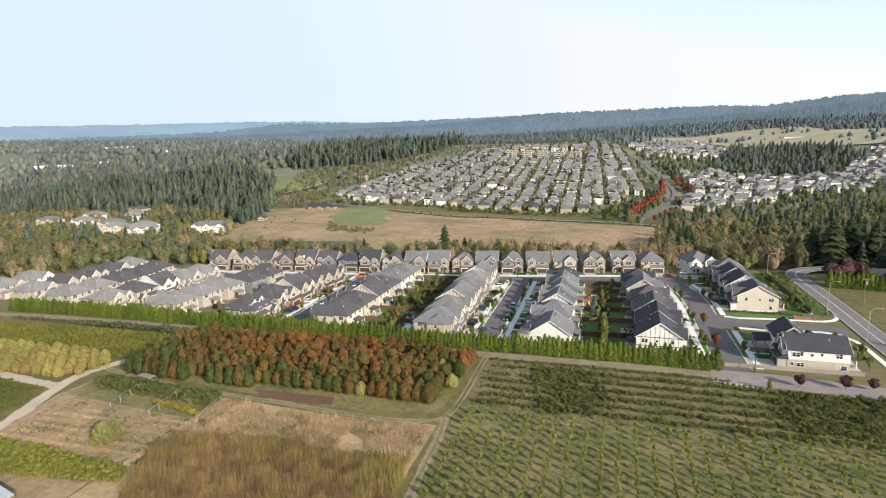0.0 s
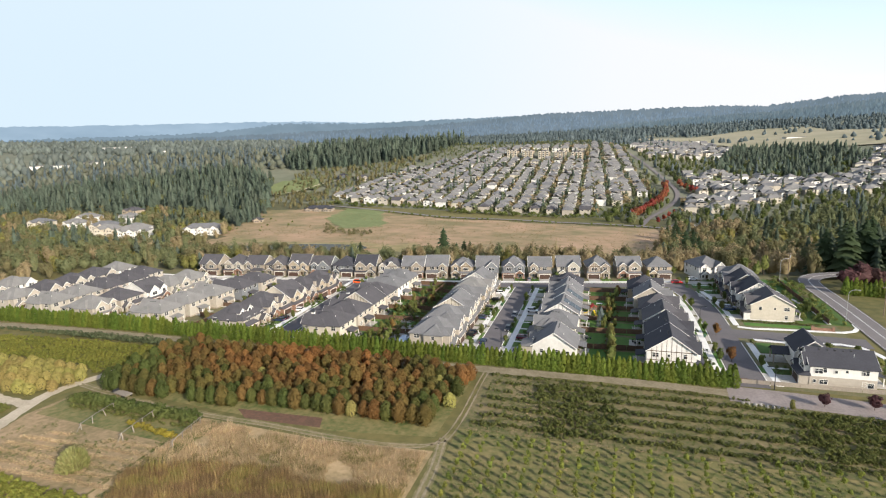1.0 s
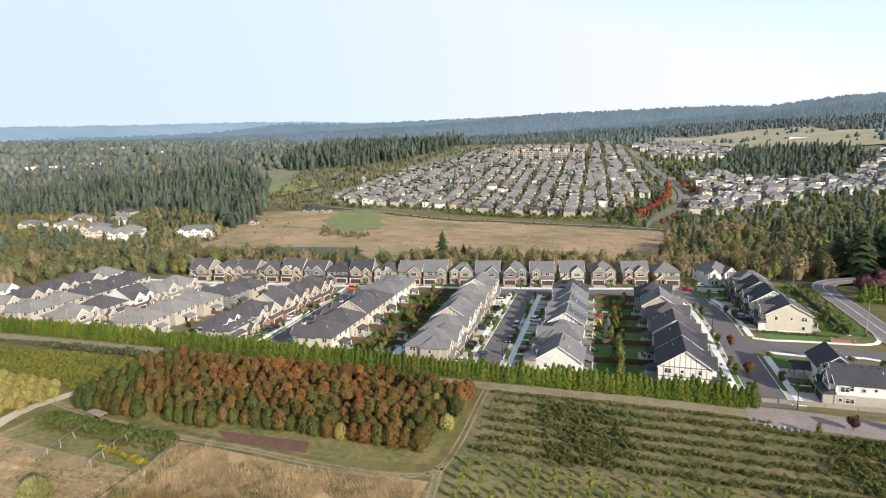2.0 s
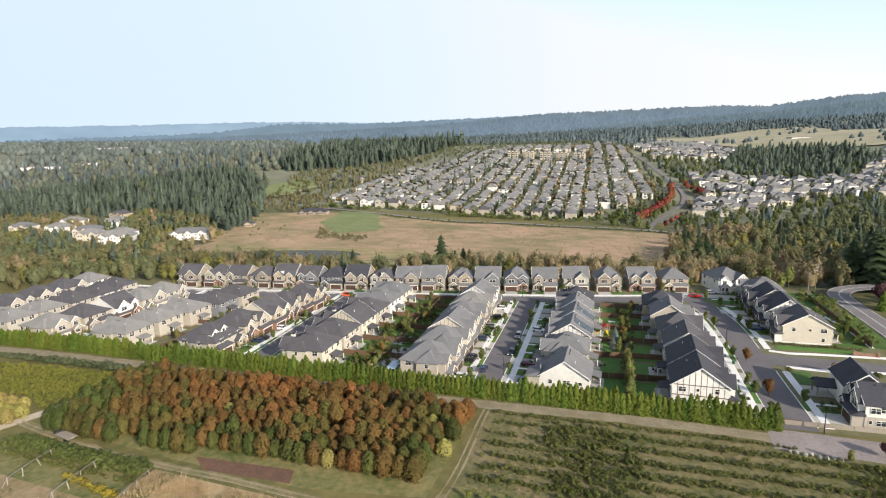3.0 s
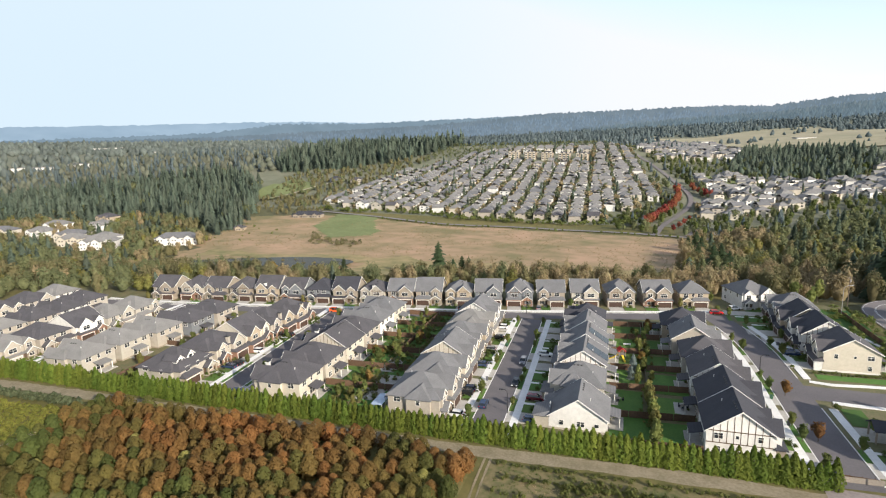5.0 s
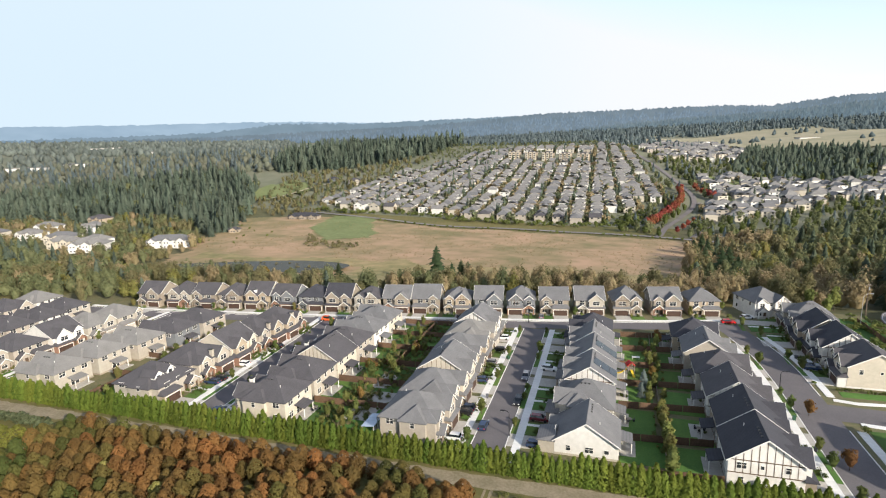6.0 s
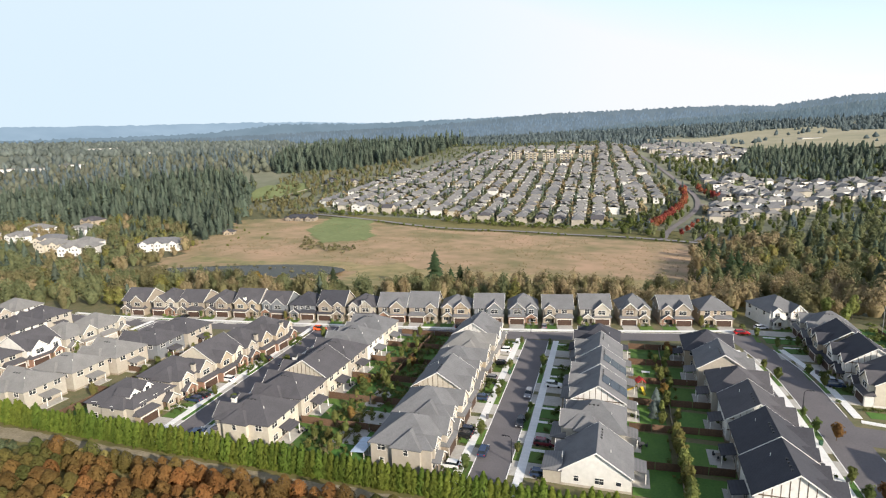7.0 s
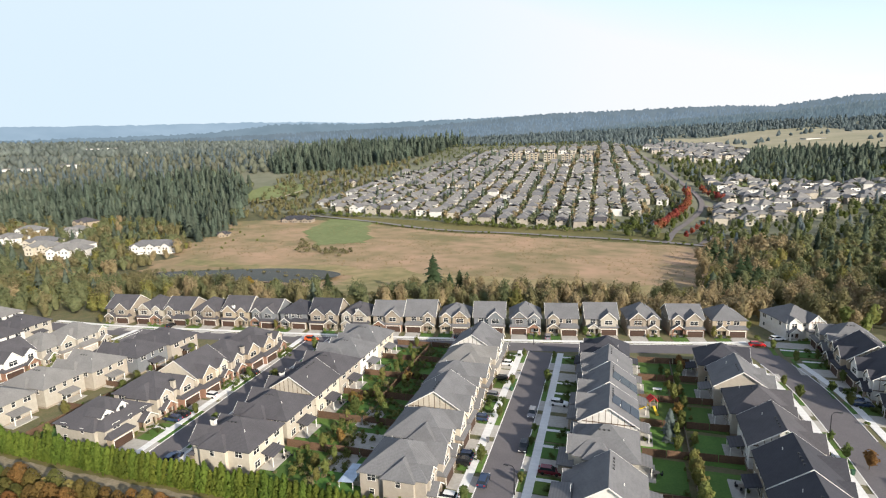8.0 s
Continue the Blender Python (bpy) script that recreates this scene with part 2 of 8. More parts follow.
me.shade_smooth()
tagged(new("ground", me), "rough autumn grassland and woodland floor rolling to the hills", "ground", kind="structure")


def inside(x, y, poly):
    hit = False
    for (x0, y0), (x1, y1) in zip(poly, poly[1:] + poly[:1]):
        if (y0 > y) != (y1 > y) and x < (x1 - x0) * (y - y0) / (y1 - y0) + x0:
            hit = not hit
    return hit


def flat(name, poly, z, material, label, category, thick=0.0):
    """A level patch of ground cover; with thick it is a raised slab with sides."""
    b = Build()
    if thick:
        b.slab([(x, y, z) for x, y in poly], thick)
    else:
        b.add([(x, y, z) for x, y in poly], [tuple(range(len(poly)))])
    return solid(name, b, material, label, category, "structure")


def draped(name, poly, lift, material, label, category, step=6.0, ragged=5.0):
    """A patch of ground cover that follows the land, with an uneven edge."""
    x0, x1 = min(p[0] for p in poly), max(p[0] for p in poly)
    y0, y1 = min(p[1] for p in poly), max(p[1] for p in poly)
    nx, ny = int((x1 - x0) / step) + 1, int((y1 - y0) / step) + 1
    idx, vs, fs = {}, [], []

    def vert(i, j):
        if (i, j) not in idx:
            x, y = x0 + i * step, y0 + j * step
            idx[i, j] = len(vs)
            vs.append((x, y, height(x, y) + lift))
        return idx[i, j]

    for i in range(nx):
        for j in range(ny):
            x, y = x0 + (i + 0.5) * step, y0 + (j + 0.5) * step
            wx = noise.noise((x * 0.05, y * 0.05, 1.0)) * ragged
            wy = noise.noise((x * 0.05, y * 0.05, 7.0)) * ragged
            if inside(x + wx, y + wy, poly):
                fs.append((vert(i, j), vert(i + 1, j), vert(i + 1, j + 1), vert(i, j + 1)))
    me = bpy.data.meshes.new(name)
    me.from_pydata(vs, [], fs)
    me.materials.append(material)
    me.shade_smooth()
    return tagged(new(name, me), label, category, kind="structure")


def ribbon(name, pts, width, z, material, label, category, follow=False, kind="structure", rag=0.0):
    """A strip of road or track along a line of points."""
    left, right = [], []
    for i, p in enumerate(pts):
        a, b = Vector(pts[max(i - 1, 0)][:2]), Vector(pts[min(i + 1, len(pts) - 1)][:2])
        n = (b - a).normalized()
        w = width[i] if isinstance(width, (list, tuple)) else width
        n = Vector((-n.y, n.x)) * w / 2
        n *= 1 + rag * (noise.noise((p[0] * 0.45, p[1] * 0.45, 0.5)) + 0.5 * noise.noise((p[0] * 1.7, p[1] * 1.7, 2.5)))
        for side, q in ((left, Vector(p[:2]) + n), (right, Vector(p[:2]) - n)):
            side.append((q.x, q.y, (height(p[0], p[1]) if follow else 0) + z))
    k = len(pts)
    return solid(name, Build().add(left + right, [(i, k + i, k + i + 1, i + 1) for i in range(k - 1)]), material, label, category, kind)


def dense(pts, step=12.0):
    """A smooth line through the points, with closer points."""
    out = []
    for i in range(len(pts) - 1):
        p0, p1, p2, p3 = (Vector(pts[min(max(i + k, 0), len(pts) - 1)]) for k in (-1, 0, 1, 2))
        n = max(1, int((p2 - p1).length / step))
        for k in range(n):
            t = k / n
            out.append(tuple(0.5 * (2 * p1 + (p2 - p0) * t + (2 * p0 - 5 * p1 + 4 * p2 - p3) * t * t + (3 * p1 - p0 - 3 * p2 + p3) * t ** 3)))
    return out + [tuple(pts[-1])]


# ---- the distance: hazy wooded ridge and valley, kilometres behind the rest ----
# Haze put into the colour: blues that glow by themselves, paler with distance.
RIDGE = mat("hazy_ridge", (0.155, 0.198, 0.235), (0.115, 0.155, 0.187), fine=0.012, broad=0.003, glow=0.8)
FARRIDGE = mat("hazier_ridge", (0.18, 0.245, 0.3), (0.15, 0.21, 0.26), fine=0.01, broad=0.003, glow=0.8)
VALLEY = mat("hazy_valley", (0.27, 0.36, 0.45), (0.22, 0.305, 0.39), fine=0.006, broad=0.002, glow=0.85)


def skyline(name, radius, azimuths, rises, rough, material, label, steps):
    """A long band of far hills whose crest rises by `rises` of its distance, ragged with trees."""
    vs, fs = [], []
    for i in range(steps + 1):
        az = azimuths[0] + (azimuths[-1] - azimuths[0]) * i / steps
        e = float(np.interp(-az, [-a for a in azimuths], rises))
        rag = rough * (0.5 + noise.noise((az * 9.0, 3.1, radius))) + rough * 0.6 * rnd.random()
        x, y = -math.sin(radians(az)) * radius, math.cos(radians(az)) * radius
        top = 64 + e * radius
        for frac in (0.0, 0.5, 0.9, 1.0):
            pull = 1 - 0.16 * (1 - frac)
            vs.append((x * pull, y * pull, top * frac - 60 * (1 - frac) + (rag if frac == 1.0 else 0)))
    for i in range(steps):
        for k in range(3):
            fs.append((i * 4 + k, (i + 1) * 4 + k, (i + 1) * 4 + k + 1, i * 4 + k + 1))
    me = bpy.data.meshes.new(name)
    me.from_pydata(vs, [], fs)
    me.materials.append(material)
    return tagged(new(name, me), label, "backdrop", kind="structure")


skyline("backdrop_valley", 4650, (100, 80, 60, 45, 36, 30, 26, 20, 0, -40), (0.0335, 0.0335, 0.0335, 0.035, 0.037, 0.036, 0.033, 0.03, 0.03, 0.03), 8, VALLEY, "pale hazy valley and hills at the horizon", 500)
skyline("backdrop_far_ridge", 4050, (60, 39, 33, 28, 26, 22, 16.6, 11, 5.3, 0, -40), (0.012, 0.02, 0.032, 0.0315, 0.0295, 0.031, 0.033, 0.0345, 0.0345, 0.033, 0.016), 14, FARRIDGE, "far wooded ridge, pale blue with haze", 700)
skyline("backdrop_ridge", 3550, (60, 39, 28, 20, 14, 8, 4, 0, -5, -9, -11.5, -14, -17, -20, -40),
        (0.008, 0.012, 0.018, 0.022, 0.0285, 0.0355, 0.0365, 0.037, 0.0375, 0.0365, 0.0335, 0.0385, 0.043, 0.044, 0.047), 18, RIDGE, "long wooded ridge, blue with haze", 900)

# Haze again as a glowing blue, paler on the ridge firs than the hill.
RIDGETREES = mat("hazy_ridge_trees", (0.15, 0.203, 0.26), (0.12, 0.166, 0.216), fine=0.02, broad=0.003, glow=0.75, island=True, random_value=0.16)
NEARRIDGE = mat("hazy_hill", (0.125, 0.165, 0.19), (0.1, 0.135, 0.158), fine=0.02, broad=0.004, glow=0.7)
NEARTREES = mat("hazy_hill_trees", (0.108, 0.15, 0.186), (0.08, 0.114, 0.144), fine=0.02, broad=0.004, glow=0.72, island=True, random_value=0.22)
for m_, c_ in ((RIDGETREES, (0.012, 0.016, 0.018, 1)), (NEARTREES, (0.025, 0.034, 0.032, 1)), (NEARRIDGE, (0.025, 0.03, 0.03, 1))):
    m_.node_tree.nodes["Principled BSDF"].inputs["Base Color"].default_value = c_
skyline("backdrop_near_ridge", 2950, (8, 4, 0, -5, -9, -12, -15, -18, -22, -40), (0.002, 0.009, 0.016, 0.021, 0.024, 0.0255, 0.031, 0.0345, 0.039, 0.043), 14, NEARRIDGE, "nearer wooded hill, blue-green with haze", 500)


def ridge_trees(name, radius, azimuths, rises, count, material, label, seed, low, tall):
    """Countless pointed firs over a backdrop ridge, one mesh."""
    rng = np.random.default_rng(seed)
    az = rng.uniform(azimuths[-1], azimuths[0], count)
    frac = 1 - rng.uniform(0, 1 - low, count) * rng.uniform(0.3, 1, count)
    top = 64 + np.interp(-az, [-a for a in azimuths], rises) * radius
    pull = (1 - 0.16 * (1 - frac)) * radius
    x, y, z = -np.sin(np.radians(az)) * pull, np.cos(np.radians(az)) * pull, top * frac - 60 * (1 - frac) - 6
    h, r = rng.uniform(0.55, 1.25, count) * tall, rng.uniform(0.7, 1.2, count) * tall * 0.42
    ang = rng.uniform(0, 6.28, count)
    ring = [np.stack([x + r * np.cos(ang + k * 1.2566), y + r * np.sin(ang + k * 1.2566), z], 1) for k in range(5)]
    v = np.stack(ring + [np.stack([x, y, z + h], 1)], 1).reshape(-1, 3)
    base = (np.arange(count) * 6)[:, None]
    f = np.concatenate([base + np.array([[k, (k + 1) % 5, 5]]) for k in range(5)])
    me = bpy.data.meshes.new(name)
    me.from_pydata(v.tolist(), [], f.tolist())
    me.materials.append(material)
    return tagged(new(name, me), label, "backdrop", kind="structure")


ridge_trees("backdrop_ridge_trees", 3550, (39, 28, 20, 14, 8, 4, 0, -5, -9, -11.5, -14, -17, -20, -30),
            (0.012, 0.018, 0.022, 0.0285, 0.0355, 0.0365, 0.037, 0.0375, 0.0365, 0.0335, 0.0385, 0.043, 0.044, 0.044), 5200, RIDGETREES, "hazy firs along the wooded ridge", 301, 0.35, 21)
ridge_trees("backdrop_near_ridge_trees", 2950, (8, 4, 0, -5, -9, -12, -15, -18, -22, -34), (0.002, 0.009, 0.016, 0.021, 0.024, 0.0255, 0.031, 0.0345, 0.039, 0.042), 4600, NEARTREES, "firs over the nearer wooded hill, blue-green with haze", 302, 0.3, 21)

# ---- streets, walks and tracks ----
STREET_A = [(-42.9, 250), (-42.2, 220), (-41.4, 180), (-41.2, 163.6)]
STREET_B = [(-117.8, 246), (-116.6, 225), (-115.4, 200), (-113.6, 164)]
STREET_C = [(19.5, 268), (23, 256), (26.2, 243), (27.9, 230), (29, 212), (29.6, 190), (30.6, 163)]
FAR_STREET = [(-230, 234), (-200, 234.5), (-160, 238.5), (-117, 243.5), (-80, 248.5), (-43, 254.3), (0, 262.5), (20, 267.5)]
SIDE_STREET = [(30, 206), (48, 205), (70, 204)]
STREET_L = [(-183, 238), (-183, 200), (-182, 165)]
PALEASPHALT = mat("pale_worn_asphalt", (0.24, 0.222, 0.21), (0.17, 0.158, 0.15), rough=0.9, fine=1.0, broad=0.06)
MAIN_ROAD = [(108, 304), (96, 302), (86.5, 298.4), (79.4, 293.4), (75.2, 285.4), (74.4, 274), (75.0, 260), (75.7, 240), (76.0, 215), (76.4, 190), (78, 150), (82, 100)]
flat("neighbourhood_ground", [(-260, 163.4), (66, 163.4), (66, 290), (-60, 290), (-260, 262)], 0.03, SOIL, "bark mulch and planted beds between the houses", "ground")
for nm, pts, w in (("street_a", STREET_A, 7.2), ("street_b", STREET_B, 6.6), ("street_c", STREET_C, 8.4), ("far_street", FAR_STREET, 7.4), ("side_street", SIDE_STREET, 8.6), ("street_l", STREET_L, 7)):
    ribbon("road_" + nm.split("_")[-1], dense(pts, 6), w, 0.06 + 0.004 * len(nm), ASPHALT, "dark asphalt residential street", "road")
ribbon("road_main", dense(MAIN_ROAD, 3), 8.4, 0.2, ROADASPHALT, "worn two-lane asphalt road curving uphill", "road")
def beside(pts, off):
    """The line at a distance off to the side of a line."""
    line, out = dense(pts, 3), []
    for i, p in enumerate(line):
        n = (Vector(line[min(i + 1, len(line) - 1)]) - Vector(line[max(i - 1, 0)])).normalized()
        out.append((p[0] - n.y * off, p[1] + n.x * off))
    return out


for off in (-3.7, -0.15, 0.15, 3.7):
    line = beside(MAIN_ROAD, off)
    ribbon("road_marking", line, 0.14, 0.215, LINEPAINT, "painted line on the main road", "road marking")


def walkway(pts, side, gap, width, name="pavement"):
    """A raised concrete walk with a kerb, parallel to a street."""
    line = dense(pts, 4)
    out = []
    for i, p in enumerate(line):
        a, b = Vector(line[max(i - 1, 0)]), Vector(line[min(i + 1, len(line) - 1)])
        n = (b - a).normalized()
        n = Vector((-n.y, n.x)) * side
        out.append((Vector(p) + n * gap, Vector(p) + n * (gap + width)))
    b = Build()
    for (p0, q0), (p1, q1) in zip(out, out[1:]):
        b.slab([(p0.x, p0.y, 0.17), (q0.x, q0.y, 0.17), (q1.x, q1.y, 0.17), (p1.x, p1.y, 0.17)], 0.17)
    return solid(name, b, CONCRETE, "pale concrete pavement along the street", "pavement", "structure")


for pts, sides, half in ((STREET_A[:], (1, -1), 3.6), (STREET_B, (1, -1), 3.3), (STREET_C[1:], (-1,), 4.2), (STREET_C[1:4] + [(28.7, 214.5)], (1,), 4.2), ([(29.4, 197), (30.6, 165)], (1,), 4.2), (STREET_L, (1, -1), 3.5)):
    for s in sides:
        walkway(pts, s, half, 0.2, "kerb")
        walkway(pts, s, half + 1.5, 1.8)
walkway(FAR_STREET, 1, 3.7, 0.2, "kerb")
walkway(FAR_STREET, 1, 5.0, 1.5)
walkway([(35.2, 212.4), (40, 211.4), (48, 212.2), (60, 212.8), (66, 213.2), (70, 215.2), (72.4, 219), (73, 224)], 1, 0.0, 1.4)
walkway([(37.2, 201.6), (48, 200.8), (62, 202.6), (67, 200.6), (69.8, 195), (70.6, 188), (71.0, 166)], -1, 0.0, 1.5)
walkway([(56.5, 266), (60.6, 251), (63.0, 240), (63.9, 222)], 1, 0.0, 1.2)
# dirt road along the hedge, farm tracks
ribbon("road_gravel", dense([(-260, 154), (-217, 157.2), (-190, 158.2), (-150, 158.6), (-100, 158.2), (-42, 158.2), (0, 159), (28, 157.6), (64, 153.4), (110, 146)], 1.5), 4.2, 0.07, TRACK, "compacted gravel farm road beside the hedge", "road", rag=0.25)
ribbon("road_apron", dense([(24, 158), (45, 157), (66, 154.6), (100, 149)], 6), 9.0, 0.075, mat("apron_gravel", (0.3, 0.25, 0.23), (0.2, 0.17, 0.155), fine=1.5, broad=0.15, bump=0.02), "worn paved apron at the street end", "road")
ribbon("road_track", dense([(-150, 122.5), (-137, 120), (-118, 116.6), (-98, 115.2), (-80, 114.6), (-64, 113.4), (-50, 113.6), (-40, 115.6), (-37.3, 121)], 1.2), 1.9, 0.05, GRASSYTRACK, "grassy middle of a narrow dirt track", "track", rag=0.6)
RUTS = ([(-146, 121.2), (-137, 119.4), (-118, 116.2), (-98, 114.8), (-80, 114.3), (-64, 113.2), (-50, 113.3), (-43, 114.4), (-38.4, 118), (-37.2, 129), (-37.6, 148), (-37.6, 156)],
        [(-38.6, 119), (-37.0, 108), (-36.6, 100), (-36.0, 90), (-35.4, 80), (-34, 20)])
for rut in RUTS:
    for off in (-0.62, 0.62):
        ribbon("road_rut", dense([(x + (off if abs(x + 37) < 3 else 0), y + (0 if abs(x + 37) < 3 else off)) for x, y in rut], 1.0), 0.42, 0.062, RUTSOIL, "pale worn wheel rut of the dirt track", "track", rag=0.75)
ribbon("road_track", dense([(-38.4, 118), (-37.0, 108), (-36.6, 100), (-36, 90), (-35.4, 80), (-34, 20)], 1.2), 2.2, 0.055, GRASSYTRACK, "narrow dirt track beside the young orchard", "track", rag=0.7)
ribbon("road_farm", dense([(-138, 60), (-140, 86), (-146, 104), (-148.5, 115), (-145, 127), (-140, 145), (-136, 155)], 1.5), 3.8, 0.06, SAND, "pale gravel farm lane", "track", rag=0.35)
ribbon("road_farm", dense([(-147, 108), (-158, 108.5), (-176, 110.5), (-210, 114)], 1.5), 3.4, 0.064, SAND, "pale gravel farm lane", "track", rag=0.35)

# ---- fields ----
flat("field_orchard", [(-36, -20), (130, -20), (120, 124), (-36.4, 124)], 0.02, FIELDGREEN, "mown sod between young orchard trees", "field")
BERRYSOD = mat("berry_field_sod", (0.215, 0.165, 0.085), (0.085, 0.095, 0.03), fine=0.8, broad=0.13, bump=0.2)
flat("field_berry", [(-36.4, 124.2), (120, 124.2), (70, 151), (28, 154.5), (-36.8, 155.5)], 0.021, BERRYSOD, "grassy field with rows of low bushes", "field")
flat("field_straw", [(-38.6, 20), (-98, 20), (-97.5, 113.5), (-64, 111.6), (-39, 113.5)], 0.02, FIELDSTRAW, "dry straw-coloured weedy field", "field")
flat("field_plot", [(-98, 20), (-137, 60), (-138.5, 86), (-143, 104), (-141, 117), (-98.4, 113.2)], 0.022, TILLED, "tilled plot with dry crop rows", "field")
flat("field_trellis", [(-141, 104.6), (-97, 101.5), (-98.6, 113.0), (-140.6, 116.6)], 0.034, FIELDGREEN, "grassy ground under the berry trellises", "field")
flat("field_nursery", [(-141, 122.5), (-98, 117.6), (-64, 115.6), (-40.5, 119), (-40, 155.2), (-138, 154)], 0.023, FIELDGREEN, "grass under the nursery trees", "field")
flat("soil_bed", [(-92.4, 119.6), (-69.2, 120.6), (-67.5, 116.2), (-87.5, 115.8)], 0.08, REDSOIL, "long bed of bare reddish soil", "soil")
draped("field_meadow", [(-300, 348), (-330, 410), (-380, 533), (-320, 573), (-250, 565), (-172, 545), (-111, 548), (-60, 546), (-12, 540), (38, 531), (38, 470), (26, 372), (-60, 330), (-140, 322), (-190, 330)], 0.35, MEADOW, "wide dry golden meadow", "field", 3.0, 9.0)
draped("field_pond_grass", [(-170, 304), (-120, 299), (-60, 314), (24, 334), (28, 392), (-20, 378), (-64, 386), (-118, 378), (-150, 392), (-166, 380), (-160, 346)], 0.5, PONDGRASS, "rank olive grass beside the pond", "field", 3.0, 8.0)
draped("field_pond_grass", [(-290, 368), (-165, 366), (-150, 378), (-180, 392), (-240, 380), (-296, 384)], 0.5, PONDGRASS, "rank olive grass behind the pond", "field", 3.0, 7.0)
draped("field_pasture", [(-296, 578), (-250, 572), (-206, 476), (-238, 452), (-284, 505)], 0.6, MEADOWGREEN, "bright green mown pasture slope", "field", step=4)
b = Build()
pond = [(-226 + 55 * math.cos(a) * (1 + 0.1 * math.sin(3 * a)), 345 + 19 * math.sin(a) + 4 * math.sin(2 * a) + 0.12 * 55 * math.cos(a), -6.6) for a in np.linspace(0, 2 * math.pi, 48, endpoint=False)]
solid("water_pond", b.add(pond, [tuple(range(48))]), WATER, "still dark pond among scrub", "pond", "structure")
ribbon("road_meadow", dense([(-330, 588), (-250, 575), (-172, 556), (-111, 561), (-61, 560), (-12, 556), (40, 540), (90, 520)], 10), 5.5, 0.75, PALEASPHALT, "asphalt road along the far side of the meadow", "road", follow=True)
ribbon("road_avenue", dense([(14, 552), (22, 595), (36, 640), (50, 678), (57, 715), (57, 755), (49, 800), (30, 880), (6, 960), (-17, 1040)], 10), 5.0, 1.0, ROADASPHALT, "avenue climbing the hill", "road", follow=True)
ribbon("road_avenue", dense([(38, 548), (52, 590), (64, 630), (68, 670), (60, 712)], 10), 4.5, 0.95, ROADASPHALT, "second carriageway of the avenue", "road", follow=True)


# ---- houses ----
WINDOW_CACHE = {}
HOUSES = []


def window_meshes(w, h):
    """Frame with mullions, in one piece, and the pane behind it."""
    if (w, h) not in WINDOW_CACHE:
        t, m = 0.07, 0.03
        us, vs_ = [-w / 2 - t, -w / 2], [-h / 2 - t, -h / 2]
        n = int(w / 0.8) if w > 1.3 else 1
        for k in range(1, n):
            us += [-w / 2 + w * k / n - m, -w / 2 + w * k / n + m]
        if h > 1.0:
            vs_ += [0.12, 0.17]
        us += [w / 2, w / 2 + t]
        vs_ += [h / 2, h / 2 + t]
        bm = bmesh.new()
        grid = {(i, j): bm.verts.new((u, -0.07, v)) for i, u in enumerate(us) for j, v in enumerate(vs_)}
        faces = []
        for i in range(len(us) - 1):
            for j in range(len(vs_) - 1):
                if i % 2 == 0 or j % 2 == 0:
                    faces.append(bm.faces.new((grid[i, j], grid[i + 1, j], grid[i + 1, j + 1], grid[i, j + 1])))
        ext = bmesh.ops.extrude_face_region(bm, geom=faces)
        bmesh.ops.translate(bm, verts=[e for e in ext["geom"] if isinstance(e, bmesh.types.BMVert)], vec=(0, 0.09, 0))
        bmesh.ops.recalc_face_normals(bm, faces=bm.faces)
        fr = bpy.data.meshes.new("window")
        bm.to_mesh(fr)
        bm.free()
        fr.materials.append(WHITETRIM)
        WINDOW_CACHE[w, h] = (fr, Build().box(-w / 2, w / 2, -0.025, 0.0, -h / 2, h / 2).mesh("pane", GLASS))
    return WINDOW_CACHE[w, h]


SHARED = {}


def shared(name, make, material):
    if name not in SHARED:
        SHARED[name] = make().mesh(name, material)
    return SHARED[name]


def window(parent, x, y, z, turn, w, h):
    """A window in a wall that faces -y when turn is 0."""
    f, p = window_meshes(w, h)
    ob = part("window", f, None, parent, at=pose(x, y, z, 0, 0, turn))
    part("pane", p, None, ob, "dark glass pane")
    return ob


def gable_roof_y(x0, x1, y0, y1, he, pitch, over=0.45):
    """Ridge along y, gables facing front and back."""
    c, run = (x0 + x1) / 2, (x1 - x0) / 2
    zr, ze = he + pitch * run + 0.2, he - pitch * over + 0.2
    a, b = y0 - over, y1 + over
    return Build().slab([(x0 - over, a, ze), (c, a, zr), (c, b, zr), (x0 - over, b, ze)], 0.2).slab([(c, a, zr), (x1 + over, a, ze), (x1 + over, b, ze), (c, b, zr)], 0.2)


def gable_roof_x(x0, x1, y0, y1, he, pitch, over=0.45):
    c, run = (y0 + y1) / 2, (y1 - y0) / 2
    zr, ze = he + pitch * run + 0.2, he - pitch * over + 0.2
    a, b = x0 - over, x1 + over
    return Build().slab([(a, y0 - over, ze), (b, y0 - over, ze), (b, c, zr), (a, c, zr)], 0.2).slab([(a, c, zr), (b, c, zr), (b, y1 + over, ze), (a, y1 + over, ze)], 0.2)


